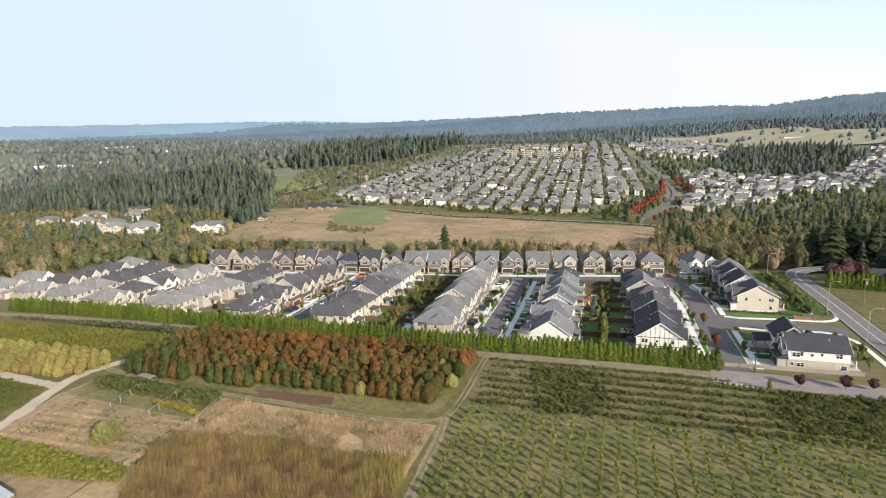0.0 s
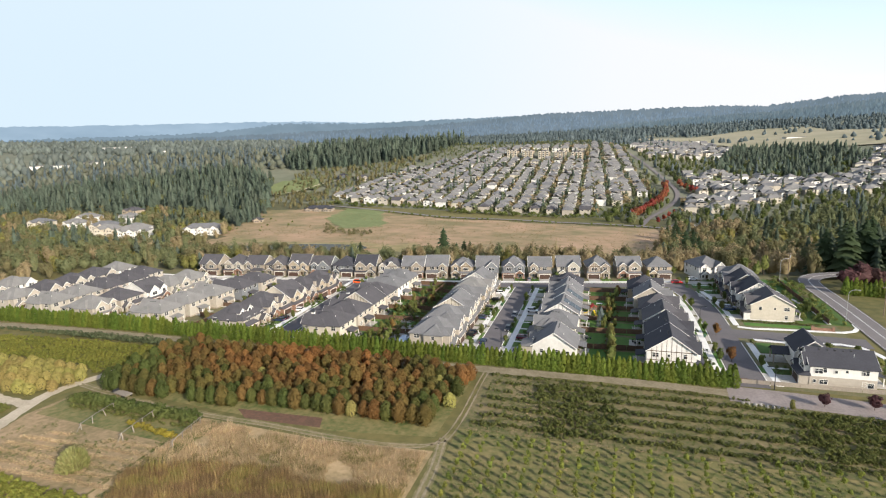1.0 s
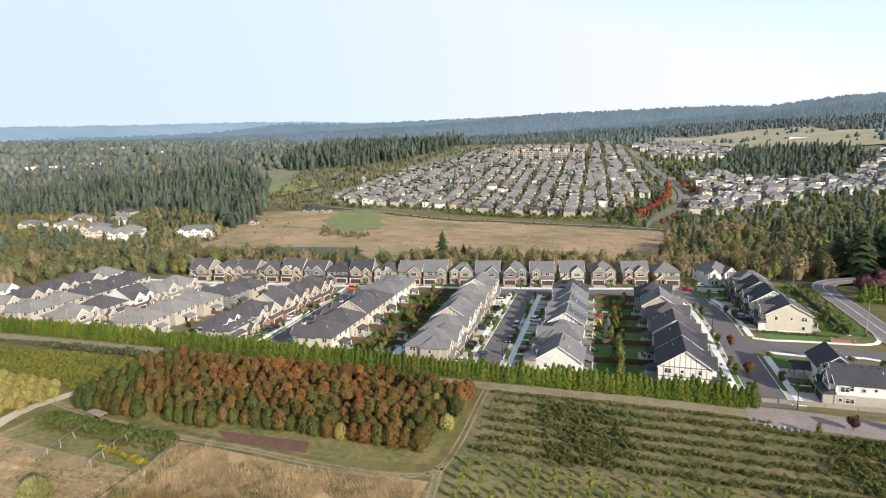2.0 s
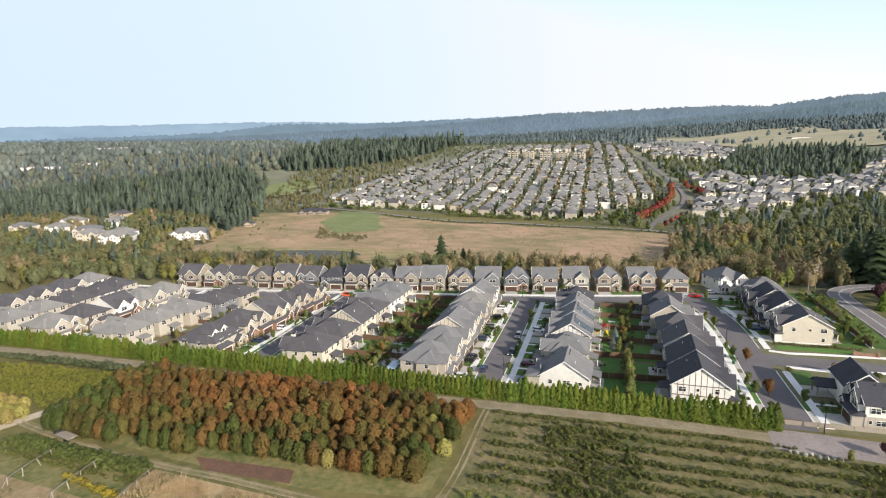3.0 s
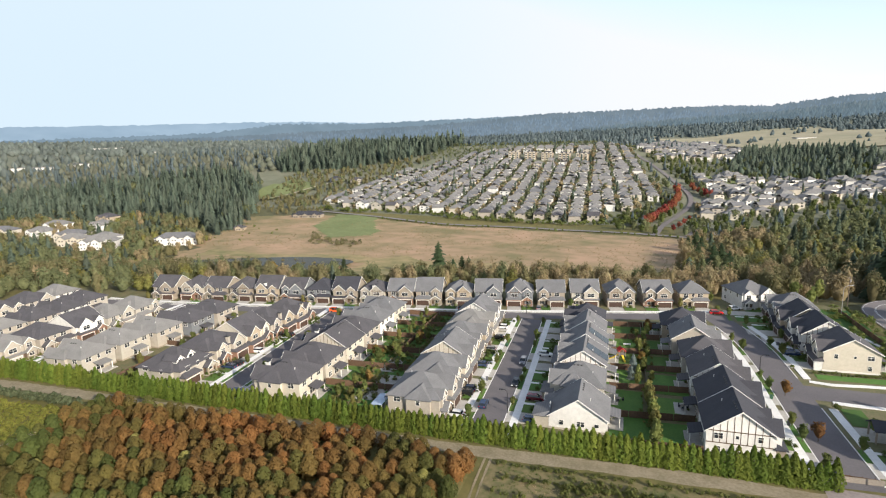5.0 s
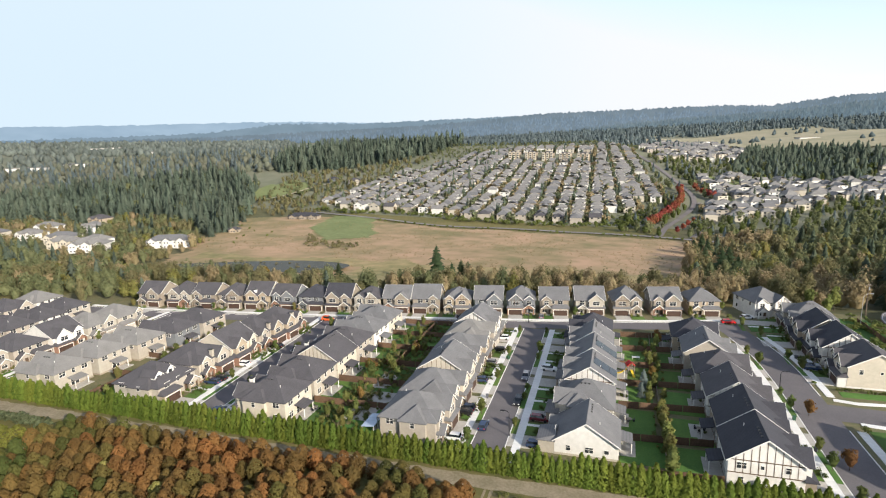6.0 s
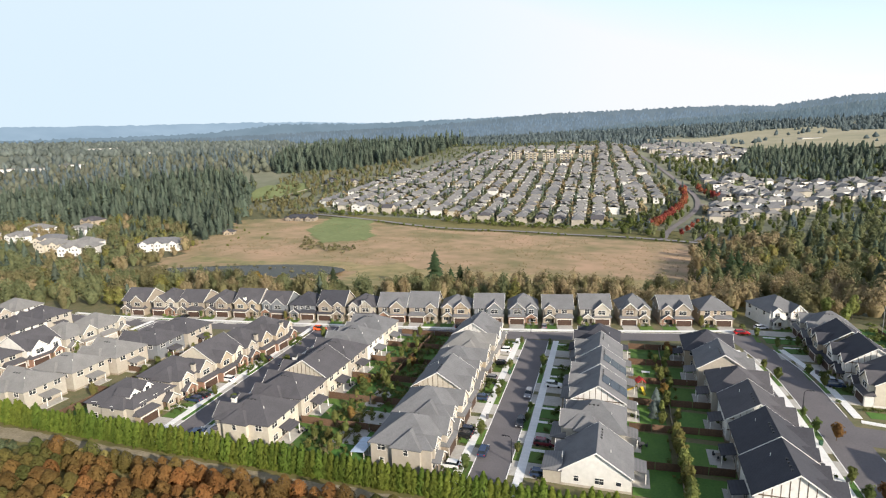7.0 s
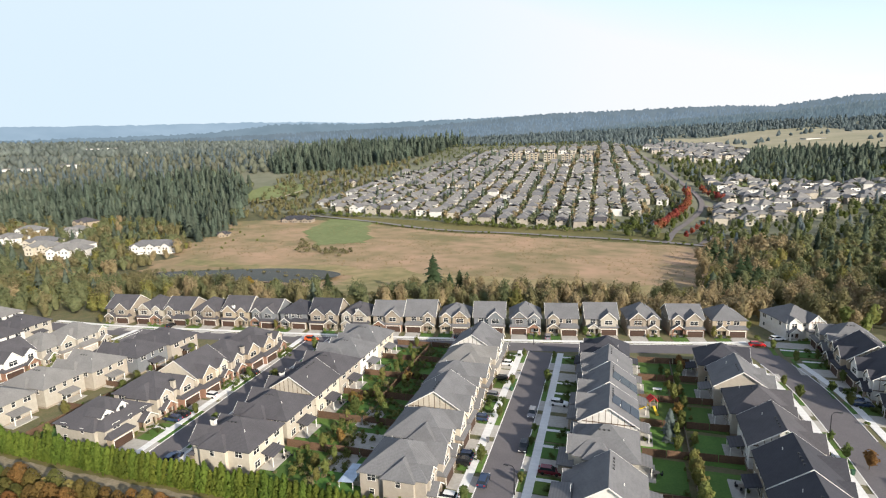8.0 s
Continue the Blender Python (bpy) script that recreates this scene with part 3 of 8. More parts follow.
def hip_roof(x0, x1, y0, y1, he, pitch, over=0.45):
    w, d = x1 - x0, y1 - y0
    ze = he - pitch * over + 0.2
    a, b, c, e = x0 - over, x1 + over, y0 - over, y1 + over
    run = min(w, d) / 2
    zr = he + pitch * run + 0.2
    if w >= d:
        k = max((w - d) / 2, 0.6)
        m, yc = (x0 + x1) / 2, (y0 + y1) / 2
        r0, r1 = (m - k, yc, zr), (m + k, yc, zr)
        faces = [[(a, c, ze), (b, c, ze), r1, r0], [(b, c, ze), (b, e, ze), r1], [(b, e, ze), (a, e, ze), r0, r1], [(a, e, ze), (a, c, ze), r0]]
    else:
        k = max((d - w) / 2, 0.6)
        m, xc = (y0 + y1) / 2, (x0 + x1) / 2
        r0, r1 = (xc, m - k, zr), (xc, m + k, zr)
        faces = [[(a, c, ze), (b, c, ze), r0], [(b, c, ze), (b, e, ze), r1, r0], [(b, e, ze), (a, e, ze), r1], [(a, e, ze), (a, c, ze), r0, r1]]
    bd = Build()
    for f in faces:
        bd.slab(f, 0.2)
    return bd


def body_gable_x(x0, x1, y0, y1, he, pitch):
    c = (y0 + y1) / 2
    zr = he + pitch * (y1 - y0) / 2
    return Build().prism([(0, y0, 0), (0, y1, 0), (0, y1, he), (0, c, zr), (0, y0, he)], (x0, 0, 0), (x1, 0, 0))


def body_gable_y(x0, x1, y0, y1, he, pitch, z0=0.0):
    c = (x0 + x1) / 2
    zr = he + pitch * (x1 - x0) / 2
    return Build().prism([(x0, 0, z0), (x1, 0, z0), (x1, 0, he), (c, 0, zr), (x0, 0, he)], (0, y0, 0), (0, y1, 0))


def rake_boards(parent, side_at, lo, hi, he, pitch, axis, outward, over=0.45):
    """White boards along the two slopes of a gable. axis 'x': the gable plane is x = side_at."""
    c, run = (lo + hi) / 2, (hi - lo) / 2
    ze, zr = he - pitch * over + 0.22, he + pitch * run + 0.22
    p, e0, e1 = side_at + outward * over, lo - over, hi + over
    prof = [(e0, ze), (c, zr), (e1, ze), (e1, ze - 0.22), (c, zr - 0.27), (e0, ze - 0.22)]
    vs = [(p + outward * k, u, z) if axis == "x" else (u, p + outward * k, z) for k in (0.0, 0.06) for u, z in prof]
    fs = [(0, 1, 4, 5), (1, 2, 3, 4), (6, 7, 10, 11), (7, 8, 9, 10)] + [(i, (i + 1) % 6, (i + 1) % 6 + 6, i + 6) for i in range(6)]
    part("rake_board", Build().add(vs, fs), WHITETRIM, parent)


def timbering(parent, axis, at, outward, lo, hi, he, pitch, z0, step=1.2):
    """Dark boards, upright at even steps, with a belt under them, on a gable wall."""
    c = (lo + hi) / 2
    n = max(2, int((hi - lo) / step))
    t0, t1 = sorted((at, at + outward * 0.05))
    for k in range(1, n):
        u = lo + (hi - lo) * k / n
        zt = he + pitch * ((hi - lo) / 2 - abs(u - c)) - 0.05
        b = Build().box(t0, t1, u - 0.055, u + 0.055, z0, zt) if axis == "x" else Build().box(u - 0.055, u + 0.055, t0, t1, z0, zt)
        part("timber_strip", b, DARKTRIM, parent)
    for z in (z0, he):
        b = Build().box(t0, t1 + 0.01 * outward if outward > 0 else t1, lo, hi, z - 0.1, z + 0.1) if axis == "x" else Build().box(lo, hi, t0, t1, z - 0.1, z + 0.1)
        part("timber_belt", b, DARKTRIM, parent)


def house(x, y, turn, w=12.0, d=13.0, he=5.6, pitch=0.66, roof="hip", wall="cream", tiles="grey", side=1, front="stone", timber=False, chimney=False,
          garage=2.4, wing=True, dormer=True, patio=True, solar=False, simple=False, z=0.0, group="houses of the near estate", note="", wingtimber=False, wingwall=None):
    """A two-storey family house. Its front faces -y before turning; side tells where the garage stands."""
    fr = {"stone": STONE, "brick": BRICK}.get(front) or WALLS[front]
    label = f"two-storey {wall} sided house with a {tiles} {'hipped' if roof == 'hip' else 'gabled'} shingle roof"
    HOUSES.append((x, y, turn, w, d, side, garage, group))
    ob = thing("house", pose(x, y, z, 0, 0, turn), label, "house", group)
    wm, rm = WALLS[wall], ROOFS[tiles]
    x0, x1, y0, y1 = -w / 2, w / 2, -d / 2, d / 2
    if roof == "hip":
        part("wall", Build().box(x0, x1, y0, y1, 0, he), wm, ob)
        part("roof", hip_roof(x0, x1, y0, y1, he, pitch), rm, ob)
        ridge = he + pitch * min(w, d) / 2 + 0.2
    elif roof == "gx":
        part("wall", body_gable_x(x0, x1, y0, y1, he, pitch), wm, ob)
        part("roof", gable_roof_x(x0, x1, y0, y1, he, pitch), rm, ob)
        ridge = he + pitch * d / 2 + 0.2
        for s, at in ((-1, x0), (1, x1)):
            rake_boards(ob, at, y0, y1, he, pitch, "x", s)
            if timber:
                timbering(ob, "x", at, s, y0, y1, he, pitch, 3.0 if he > 4 else 1.6)
    else:
        part("wall", body_gable_y(x0, x1, y0, y1, he, pitch), wm, ob)
        part("roof", gable_roof_y(x0, x1, y0, y1, he, pitch), rm, ob)
        ridge = he + pitch * w / 2 + 0.2
        for s, at in ((-1, y0), (1, y1)):
            rake_boards(ob, at, x0, x1, he, pitch, "y", s)
            if timber:
                timbering(ob, "y", at, s, x0, x1, he, pitch, 3.0)
    if roof == "hip" and turn in (90, -90):
        # hipped bay on the sunny flank
        s_ = -1 if turn == 90 else 1
        ba, bb, yl, yr = (x0 - 0.8, x0 + 4.2, -d * 0.34, d * 0.12) if s_ < 0 else (x1 - 4.2, x1 + 0.8, -d * 0.34, d * 0.12)
        part("bay_block", Build().box(ba, bb, yl, yr, 0, he - 0.1), wm, ob)
        part("bay_hip_roof", hip_roof(ba, bb + (0 if s_ > 0 else 1.5), yl, yr, he - 0.1, pitch + 0.12, 0.4), rm, ob)
        window(ob, (ba if s_ < 0 else bb), (yl + yr) / 2, 4.4, 90 * s_, 0.9, 1.1)
    # ground-floor plinth of masonry
    part("plinth", Build().box(x0 - 0.06, x1 + 0.06, y0 - 0.06, y1 + 0.06, 0, 0.5), fr, ob)
    two = he > 4.2
    # garage bay, one storey, with its own low roof
    gw = 5.9
    gx = side * (w / 2 - gw / 2 - 0.05)
    ga, gb, gy = gx - gw / 2, gx + gw / 2, y0 - garage
    part("garage_wall", Build().box(ga, gb, gy, y0, 0, 2.9), fr, ob)
    bd = Build()
    o = 0.4
    bd.slab([(ga - o, gy - o, 2.95), (gb + o, gy - o, 2.95), (gb - 0.5, y0 + 0.2, 3.95), (ga + 0.5, y0 + 0.2, 3.95)], 0.16)
    bd.slab([(ga - o, y0 + 0.2, 2.95), (ga - o, gy - o, 2.95), (ga + 0.5, y0 + 0.2, 3.95)], 0.16)
    bd.slab([(gb + o, gy - o, 2.95), (gb + o, y0 + 0.2, 2.95), (gb - 0.5, y0 + 0.2, 3.95)], 0.16)
    part("garage_roof", bd, rm, ob)
    part("garage_door", Build().box(gx - 2.45, gx + 2.45, gy - 0.04, gy + 0.02, 0.05, 2.2), GARAGE if tiles != "pale grey" else GARAGEPALE, ob, "panelled garage door")
    tr = Build()
    tr.box(gx - 2.6, gx - 2.45, gy - 0.07, gy, 0, 2.4).box(gx + 2.45, gx + 2.6, gy - 0.07, gy, 0, 2.4).box(gx - 2.45, gx + 2.45, gy - 0.07, gy, 2.2, 2.4)
    part("door_trim", tr, WHITETRIM, ob)
    # upper wing with a front gable over the garage
    if wing and two:
        ww, wx = 5.0, gx * 0.92
        wy = y0 - min(garage, 1.1)
        wwm = WALLS[wingwall] if wingwall else wm
        part("wing_wall", body_gable_y(wx - ww / 2, wx + ww / 2, wy, y0 + 2.0, he, 0.9, 3.0), wwm, ob)
        part("wing_roof", gable_roof_y(wx - ww / 2, wx + ww / 2, wy, y0 + 4.6, he, 0.9, 0.35), rm, ob)
        rake_boards(ob, wy, wx - ww / 2, wx + ww / 2, he, 0.9, "y", -1, 0.35)
        if wingtimber:
            timbering(ob, "y", wy, -1, wx - ww / 2, wx + ww / 2, he, 0.9, 3.2, 0.9)
        window(ob, wx, wy, 4.55, 0, 2.4, 1.35)
    elif two:
        window(ob, gx, y0, 4.6, 0, 1.8, 1.3)
    if not two:
        window(ob, gx, y0, 4.4, 0, 1.2, 0.8)
    # entrance with porch and small gable
    px = -side * (w / 2 - 2.3)
    py = y0 - 1.7
    part("front_door", Build().box(px + side * 1.4 - 0.5, px + side * 1.4 + 0.5, y0 - 0.06, y0, 0.2, 2.3), DARKTRIM, ob, "dark front door")
    part("porch_floor", Build().box(px - 2.0, px + 2.2, py, y0, 0, 0.2), DRIVE, ob)
    part("porch_roof", gable_roof_y(px - 1.9, px + 1.9, py, y0 + 0.8, 2.7, 0.75, 0.3), rm, ob)
    part("porch_gable", body_gable_y(px - 1.7, px + 1.7, py + 0.05, py + 0.25, 2.7, 0.75, 2.45), wm if front != "brick" else BRICK, ob)
    rake_boards(ob, py, px - 1.9, px + 1.9, 2.7, 0.75, "y", -1, 0.3)
    for s in (-1, 1):
        part("porch_post", Build().box(px + s * 1.7 - 0.2, px + s * 1.7 + 0.2, py + 0.02, py + 0.42, 0.2, 2.5), fr, ob)
    window(ob, px - side * 0.7, y0, 1.5, 0, 1.6, 1.4)
    # gabled dormer or bay above the porch
    if dormer and two:
        dw = 3.2
        part("bay_wall", body_gable_y(px - dw / 2, px + dw / 2, y0 - 0.5, y0 + 1.5, he + 0.1, 0.85, 3.1), wm, ob)
        part("bay_roof", gable_roof_y(px - dw / 2, px + dw / 2, y0 - 0.5, y0 + 3.6, he + 0.1, 0.85, 0.3), rm, ob)
        rake_boards(ob, y0 - 0.5, px - dw / 2, px + dw / 2, he + 0.1, 0.85, "y", -1, 0.3)
        window(ob, px, y0 - 0.5, 4.6, 0, 1.6, 1.35)
    elif two:
        window(ob, px, y0, 4.6, 0, 1.6, 1.35)
    if two:
        window(ob, (gx + px) / 2, y0, 4.7, 0, 0.9, 1.2)
    # side and rear windows
    away = {90: 1, -90: -1}.get(turn, 0)
    for s, at, turn_ in ((-1, x0, -90), (1, x1, 90)):
        for k, yy in enumerate((-d * 0.28, d * 0.05, d * 0.32)):
            if s == away:
                continue
            if not two:
                window(ob, at, yy, 1.75, turn_, (0.9, 1.6, 0.9)[k], (1.1, 1.2, 0.8)[k])
                continue
            if roof == "hip" and s == -away and k == 0:
                continue
            if two:
                window(ob, at, yy, 4.5, turn_, (0.9, 0.6, 1.6)[k], (1.2, 0.7, 1.2)[k])
            if k == 2 and not simple:
                window(ob, at, yy, 1.6 if two else 1.5, turn_, 0.9, 1.2)
    for k in range(3):
        xx = (k - 1) * w * 0.3
        if two and (away or k == 0):
            window(ob, xx, y1, 4.5, 180, 1.8 if k != 1 else 0.9, 1.25)
        if away and (k == 1 or not simple):
            window(ob, xx, y1, 1.3 if k == 1 else 1.5, 180, 2.4 if k == 1 else 1.6, 2.0 if k == 1 else 1.4)
    if patio:
        pw = 4.4
        part("patio_slab", Build().box(-pw / 2 - 1, pw / 2 + 1, y1, y1 + 3.4, 0, 0.2), DRIVE, ob)
        part("patio_roof", Build().slab([(-pw / 2, y1, 3.2), (pw / 2, y1, 3.2), (pw / 2, y1 + 2.8, 2.6), (-pw / 2, y1 + 2.8, 2.6)], 0.18), rm, ob)
        for s in (-1, 1):
            part("patio_post", Build().box(s * (pw / 2 - 0.2) - 0.09, s * (pw / 2 - 0.2) + 0.09, y1 + 2.5, y1 + 2.68, 0.1, 2.6), WHITETRIM, ob)
    # small roof furniture
    if roof == "gx":
        spots = [(-w * 0.35 + w * 0.1 * k, 0.7, ridge - 0.7 * pitch) for k in range(3 if simple else 4)]
    elif roof == "gy":
        spots = [(0.7, -d * 0.3 + d * 0.12 * k, ridge - 0.7 * pitch) for k in range(5)]
    else:
        spots = [(-0.9 + 0.9 * k, 1.1, ridge - 1.1 * pitch - 0.05) if w >= d else (1.1, -1.4 + 0.9 * k, ridge - 1.1 * pitch - 0.05) for k in range(3)]
    vent = shared("roof_vent", lambda: Build().box(-0.2, 0.2, -0.2, 0.2, -0.2, 0.16), CAP)
    for sx, sy, sz in spots:
        part("roof_vent", vent, None, ob, at=pose(sx, sy, sz))
    pipe = shared("vent_pipe", lambda: Build().tube([(0, 0, -0.6), (0, 0, 0.5)], [0.07, 0.07]), WHITETRIM)
    if roof == "hip":
        part("vent_pipe", pipe, None, ob, at=pose(w * 0.22, d * 0.27, he + pitch * min(w * 0.28, d * 0.23) + 0.25))
    else:
        part("vent_pipe", pipe, None, ob, at=pose(w * 0.2, d * 0.2, he + pitch * (d * 0.3 if roof == "gx" else w * 0.3) + 0.25))
    if chimney:
        cx, cy = px + side * 3.6, y0 + 0.4
        shaft = Build().box(cx - 0.42, cx + 0.42, cy - 0.6, cy + 0.4, 0, he + 1.9)
        shaft.box(cx - 0.52, cx + 0.52, cy - 0.7, cy + 0.5, he + 1.9, he + 2.05)
        part("chimney", shaft, wm if front == "brick" else WHITETRIM, ob, "boxed chimney with a moulded top")
        hood = Build()
        for sx in (-0.34, 0.26):
            for sy in (-0.5, 0.22):
                hood.box(cx + sx, cx + sx + 0.08, cy + sy, cy + sy + 0.08, he + 2.05, he + 2.4)
        hood.box(cx - 0.3, cx + 0.3, cy - 0.45, cy + 0.25, he + 2.05, he + 2.3).box(cx - 0.45, cx + 0.45, cy - 0.62, cy + 0.42, he + 2.4, he + 2.5)
        part("chimney_cap", hood, CAP, ob, "dark metal chimney hood")
    if solar:
        p0 = d * 0.06
        for s in ((1, 0), (1, 1), (1, 2)):
            ya, yb = p0 + 1.9 * s[1], p0 + 1.9 * s[1] + 1.8
            za, zb = he + pitch * (d / 2 - ya) + 0.3, he + pitch * (d / 2 - yb) + 0.3
            part("solar_panel", Build().slab([(-1.5, ya, za), (2.8, ya, za), (2.8, yb, zb), (-1.5, yb, zb)], 0.06), SOLAR, ob, "dark solar panel")
    return ob


EAST, WEST = 90, -90
# row that looks east on street A
for yc, roof, wall, tiles, sd, tim in ((174.6, "hip", "beige", "grey", 1, 0), (188.2, "hip", "cream", "grey", 1, 0), (201.8, "gx", "cream", "grey", -1, 1), (215.0, "hip", "tan", "grey", 1, 0), (228.0, "hip", "beige", "pale grey", 1, 0), (240.4, "gx", "white", "grey", -1, 1)):
    house(-58.6 - (yc - 175) * 0.03, yc, EAST, 12.3, 13.0, 5.6, 0.6 if roof == "hip" else 0.62, roof, wall, tiles, sd, "stone", timber=bool(tim), garage=1.6)
# row that looks west on street A
house(-20.8, 177.6, WEST, 11.4, 12.8, 3.3, 0.66, "gx", "white", "grey", 1, "sand", garage=3.4)
house(-21.6, 190.2, WEST, 11.6, 11.8, 5.5, 0.66, "hip", "greige", "grey", 1, "stone", garage=3.0)
house(-21.5, 203.6, WEST, 12.0, 11.6, 5.8, 0.62, "gx", "white", "grey", -1, "stone", timber=True, garage=3.0, solar=True)
house(-21.7, 216.8, WEST, 12.0, 11.6, 5.7, 0.66, "gx", "greige", "grey", 1, "stone", garage=3.0, solar=True)
house(-22.4, 229.6, WEST, 11.6, 11.4, 5.6, 0.66, "gx", "tan", "grey", -1, "stone", garage=2.4)
house(-23.2, 242.2, WEST, 11.8, 11.6, 5.6, 0.66, "hip", "taupe", "charcoal", 1, "stone", garage=2.4)
# row that looks east on street C
house(11.4, 174.8, EAST, 11.6, 12.8, 5.6, 0.7, "gx", "white", "charcoal", -1, "taupe", timber=True, garage=1.8)
house(11.5, 188.0, EAST, 11.8, 12.4, 5.6, 0.7, "gx", "taupe", "charcoal", 1, "stone", garage=2.0)
house(11.0, 202.2, EAST, 12.2, 12.0, 5.6, 0.66, "gx", "white", "brown grey", -1, "stone", timber=True, garage=2.6)
house(10.0, 216.0, EAST, 12.2, 12.0, 5.6, 0.66, "hip", "greige", "brown grey", 1, "stone", garage=2.6)
house(8.4, 229.6, EAST, 12.0, 12.0, 5.6, 0.66, "gx", "beige", "grey", -1, "stone", garage=2.2)
house(6.4, 242.8, EAST, 12.0, 12.0, 5.6, 0.66, "hip", "tan", "charcoal", 1, "stone", garage=2.2)
# row that looks west on street C
house(47.4, 227.6, WEST, 11.6, 13.4, 5.7, 0.56, "gx", "cream", "brown grey", 1, "white", garage=2.0)
house(45.4, 241.6, WEST, 12.0, 12.8, 5.8, 0.66, "gx", "white", "charcoal", -1, "stone", timber=True, garage=1.8)
house(44.0, 254.8, WEST, 12.0, 12.6, 5.8, 0.66, "gx", "tan", "charcoal", 1, "stone", timber=True, garage=1.8)
house(44.8, 269.6, WEST, 12.2, 12.6, 5.6, 0.66, "hip", "greige", "grey", -1, "stone", garage=1.8)
house(34.0, 287.5, 20, 12.4, 14.0, 5.6, 0.6, "hip", "white", "grey", 1, "white", garage=2.0, wingtimber=True)
# corner house at the end of street C
corner = house(51.5, 172.8, WEST, 10.4, 14.6, 5.6, 0.58, "gy", "white", "charcoal", 1, "beige", garage=2.4, wingtimber=True)
part("lower_wall", Build().box(-5.25, 5.25, -7.35, 7.35, 0, 2.75), WALLS["beige"], corner, "beige lower wall")
part("rear_wing_wall", body_gable_x(-14.5, -5.2, -8.3, -0.1, 5.8, 0.75), WALLS["white"], corner)
part("rear_wing_roof", gable_roof_x(-14.5, -4.0, -8.3, -0.1, 5.8, 0.75), ROOFS["charcoal"], corner)
rake_boards(corner, -4.0, -8.3, -0.1, 5.8, 0.75, "x", 1)
rake_boards(corner, -14.5, -8.3, -0.1, 5.8, 0.75, "x", -1)
part("side_porch_roof", gable_roof_y(-13.5, -9.0, -12.5, -8.0, 3.0, 0.6, 0.3), ROOFS["charcoal"], corner)
for sx in (-13.3, -9.2):
    part("porch_post", Build().box(sx - 0.15, sx + 0.15, -12.4, -12.1, 0, 3.0), STONE, corner)
for wy, wz, ww, wh in ((-5.4, 4.2, 1.8, 1.2), (-1.6, 4.3, 0.6, 0.8), (4.4, 4.3, 0.6, 0.8), (-6.2, 1.5, 0.6, 0.8), (-4.2, 1.4, 1.8, 1.1), (6.0, 1.3, 1.3, 1.2)):
    window(corner, 5.27, wy, wz, 90, ww, wh)
# rows on street B
for yc, roof, wall, sd, ch in ((174.6, "hip", "cream", 1, 1), (188.0, "hip", "sand", -1, 0), (200.6, "gx", "cream", 1, 1), (213.0, "hip", "beige", -1, 0), (225.4, "hip", "white", 1, 0), (237.6, "hip", "cream", -1, 0)):
    house(-96.2, yc, WEST, 12.0, 13.4, 5.6, 0.58 if roof == "hip" else 0.62, roof, wall, "brown grey" if yc < 215 else "grey", sd, "stone", timber=roof == "gx", chimney=bool(ch), garage=1.4)
low_eaved = house(-134.2, 175.4, EAST, 13.0, 14.6, 4.9, 0.62, "hip", "greige", "brown grey", -1, "tan", wing=False, dormer=False, garage=1.6, patio=False)
for dy, dz in ((0.2, 0.0), (-3.6, -0.3)):
    # twin white dormers on the street slope
    part("dormer_wall", body_gable_y(dy - 1.25, dy + 1.25, -5.2 - dz, -1.4, 7.2 + dz, 0.85, 4.8), WALLS["white"], low_eaved, "white gabled dormer")
    part("dormer_roof", gable_roof_y(dy - 1.25, dy + 1.25, -5.2 - dz, -0.4, 7.2 + dz, 0.85, 0.35), ROOFS["brown grey"], low_eaved)
    rake_boards(low_eaved, -5.2 - dz, dy - 1.25, dy + 1.25, 7.2 + dz, 0.85, "y", -1, 0.35)
    window(low_eaved, dy, -5.2 - dz, 6.75 + dz, 0, 1.2, 1.0)
for yc, roof, wall, sd, ch, fr_ in ((189.6, "hip", "sand", 1, 1, "brick"), (202.4, "gx", "cream", -1, 0, "brick"), (214.6, "hip", "beige", 1, 1, "brick"), (226.6, "hip", "sand", -1, 1, "brick")):
    house(-134.6 + (yc - 175) * 0.08, yc, EAST, 12.2, 13.4, 5.6, 0.62, roof, wall, "brown grey", sd, fr_, chimney=bool(ch), garage=2.2, wingwall="tan" if yc % 2 < 1 else "beige")
# blocks beyond street B
for i, (xc, yc, tiles, wall) in enumerate(((-168.5, 173.6, "pale grey", "greige"), (-167.5, 186.4, "pale grey", "greige"), (-165.0, 198.4, "pale grey", "beige"), (-161.5, 210.2, "brown grey", "slate"), (-160.0, 221.8, "brown grey", "beige"))):
    house(xc, yc, WEST, 11.4, 14.6, 5.5, 0.52, "hip", wall, tiles, 1 if i % 2 else -1, "stone", garage=1.6, simple=True, wing=i % 3 != 1, dormer=i % 2 == 0)
for i, (xc, yc, tiles, wall) in enumerate(((-199.5, 172.4, "pale grey", "beige"), (-198.5, 184.4, "brown grey", "beige"), (-197.2, 196.2, "brown grey", "white"), (-195.4, 207.6, "pale grey", "greige"), (-194.2, 218.8, "pale grey", "greige"))):
    house(xc, yc, EAST, 11.2, 13.4, 5.5, 0.58, "hip" if i != 2 else "gx", wall, tiles, 1 if i % 2 else -1, "stone" if i != 2 else "brick", garage=1.6, simple=True, wing=i % 3 != 1, dormer=i % 2 == 0)
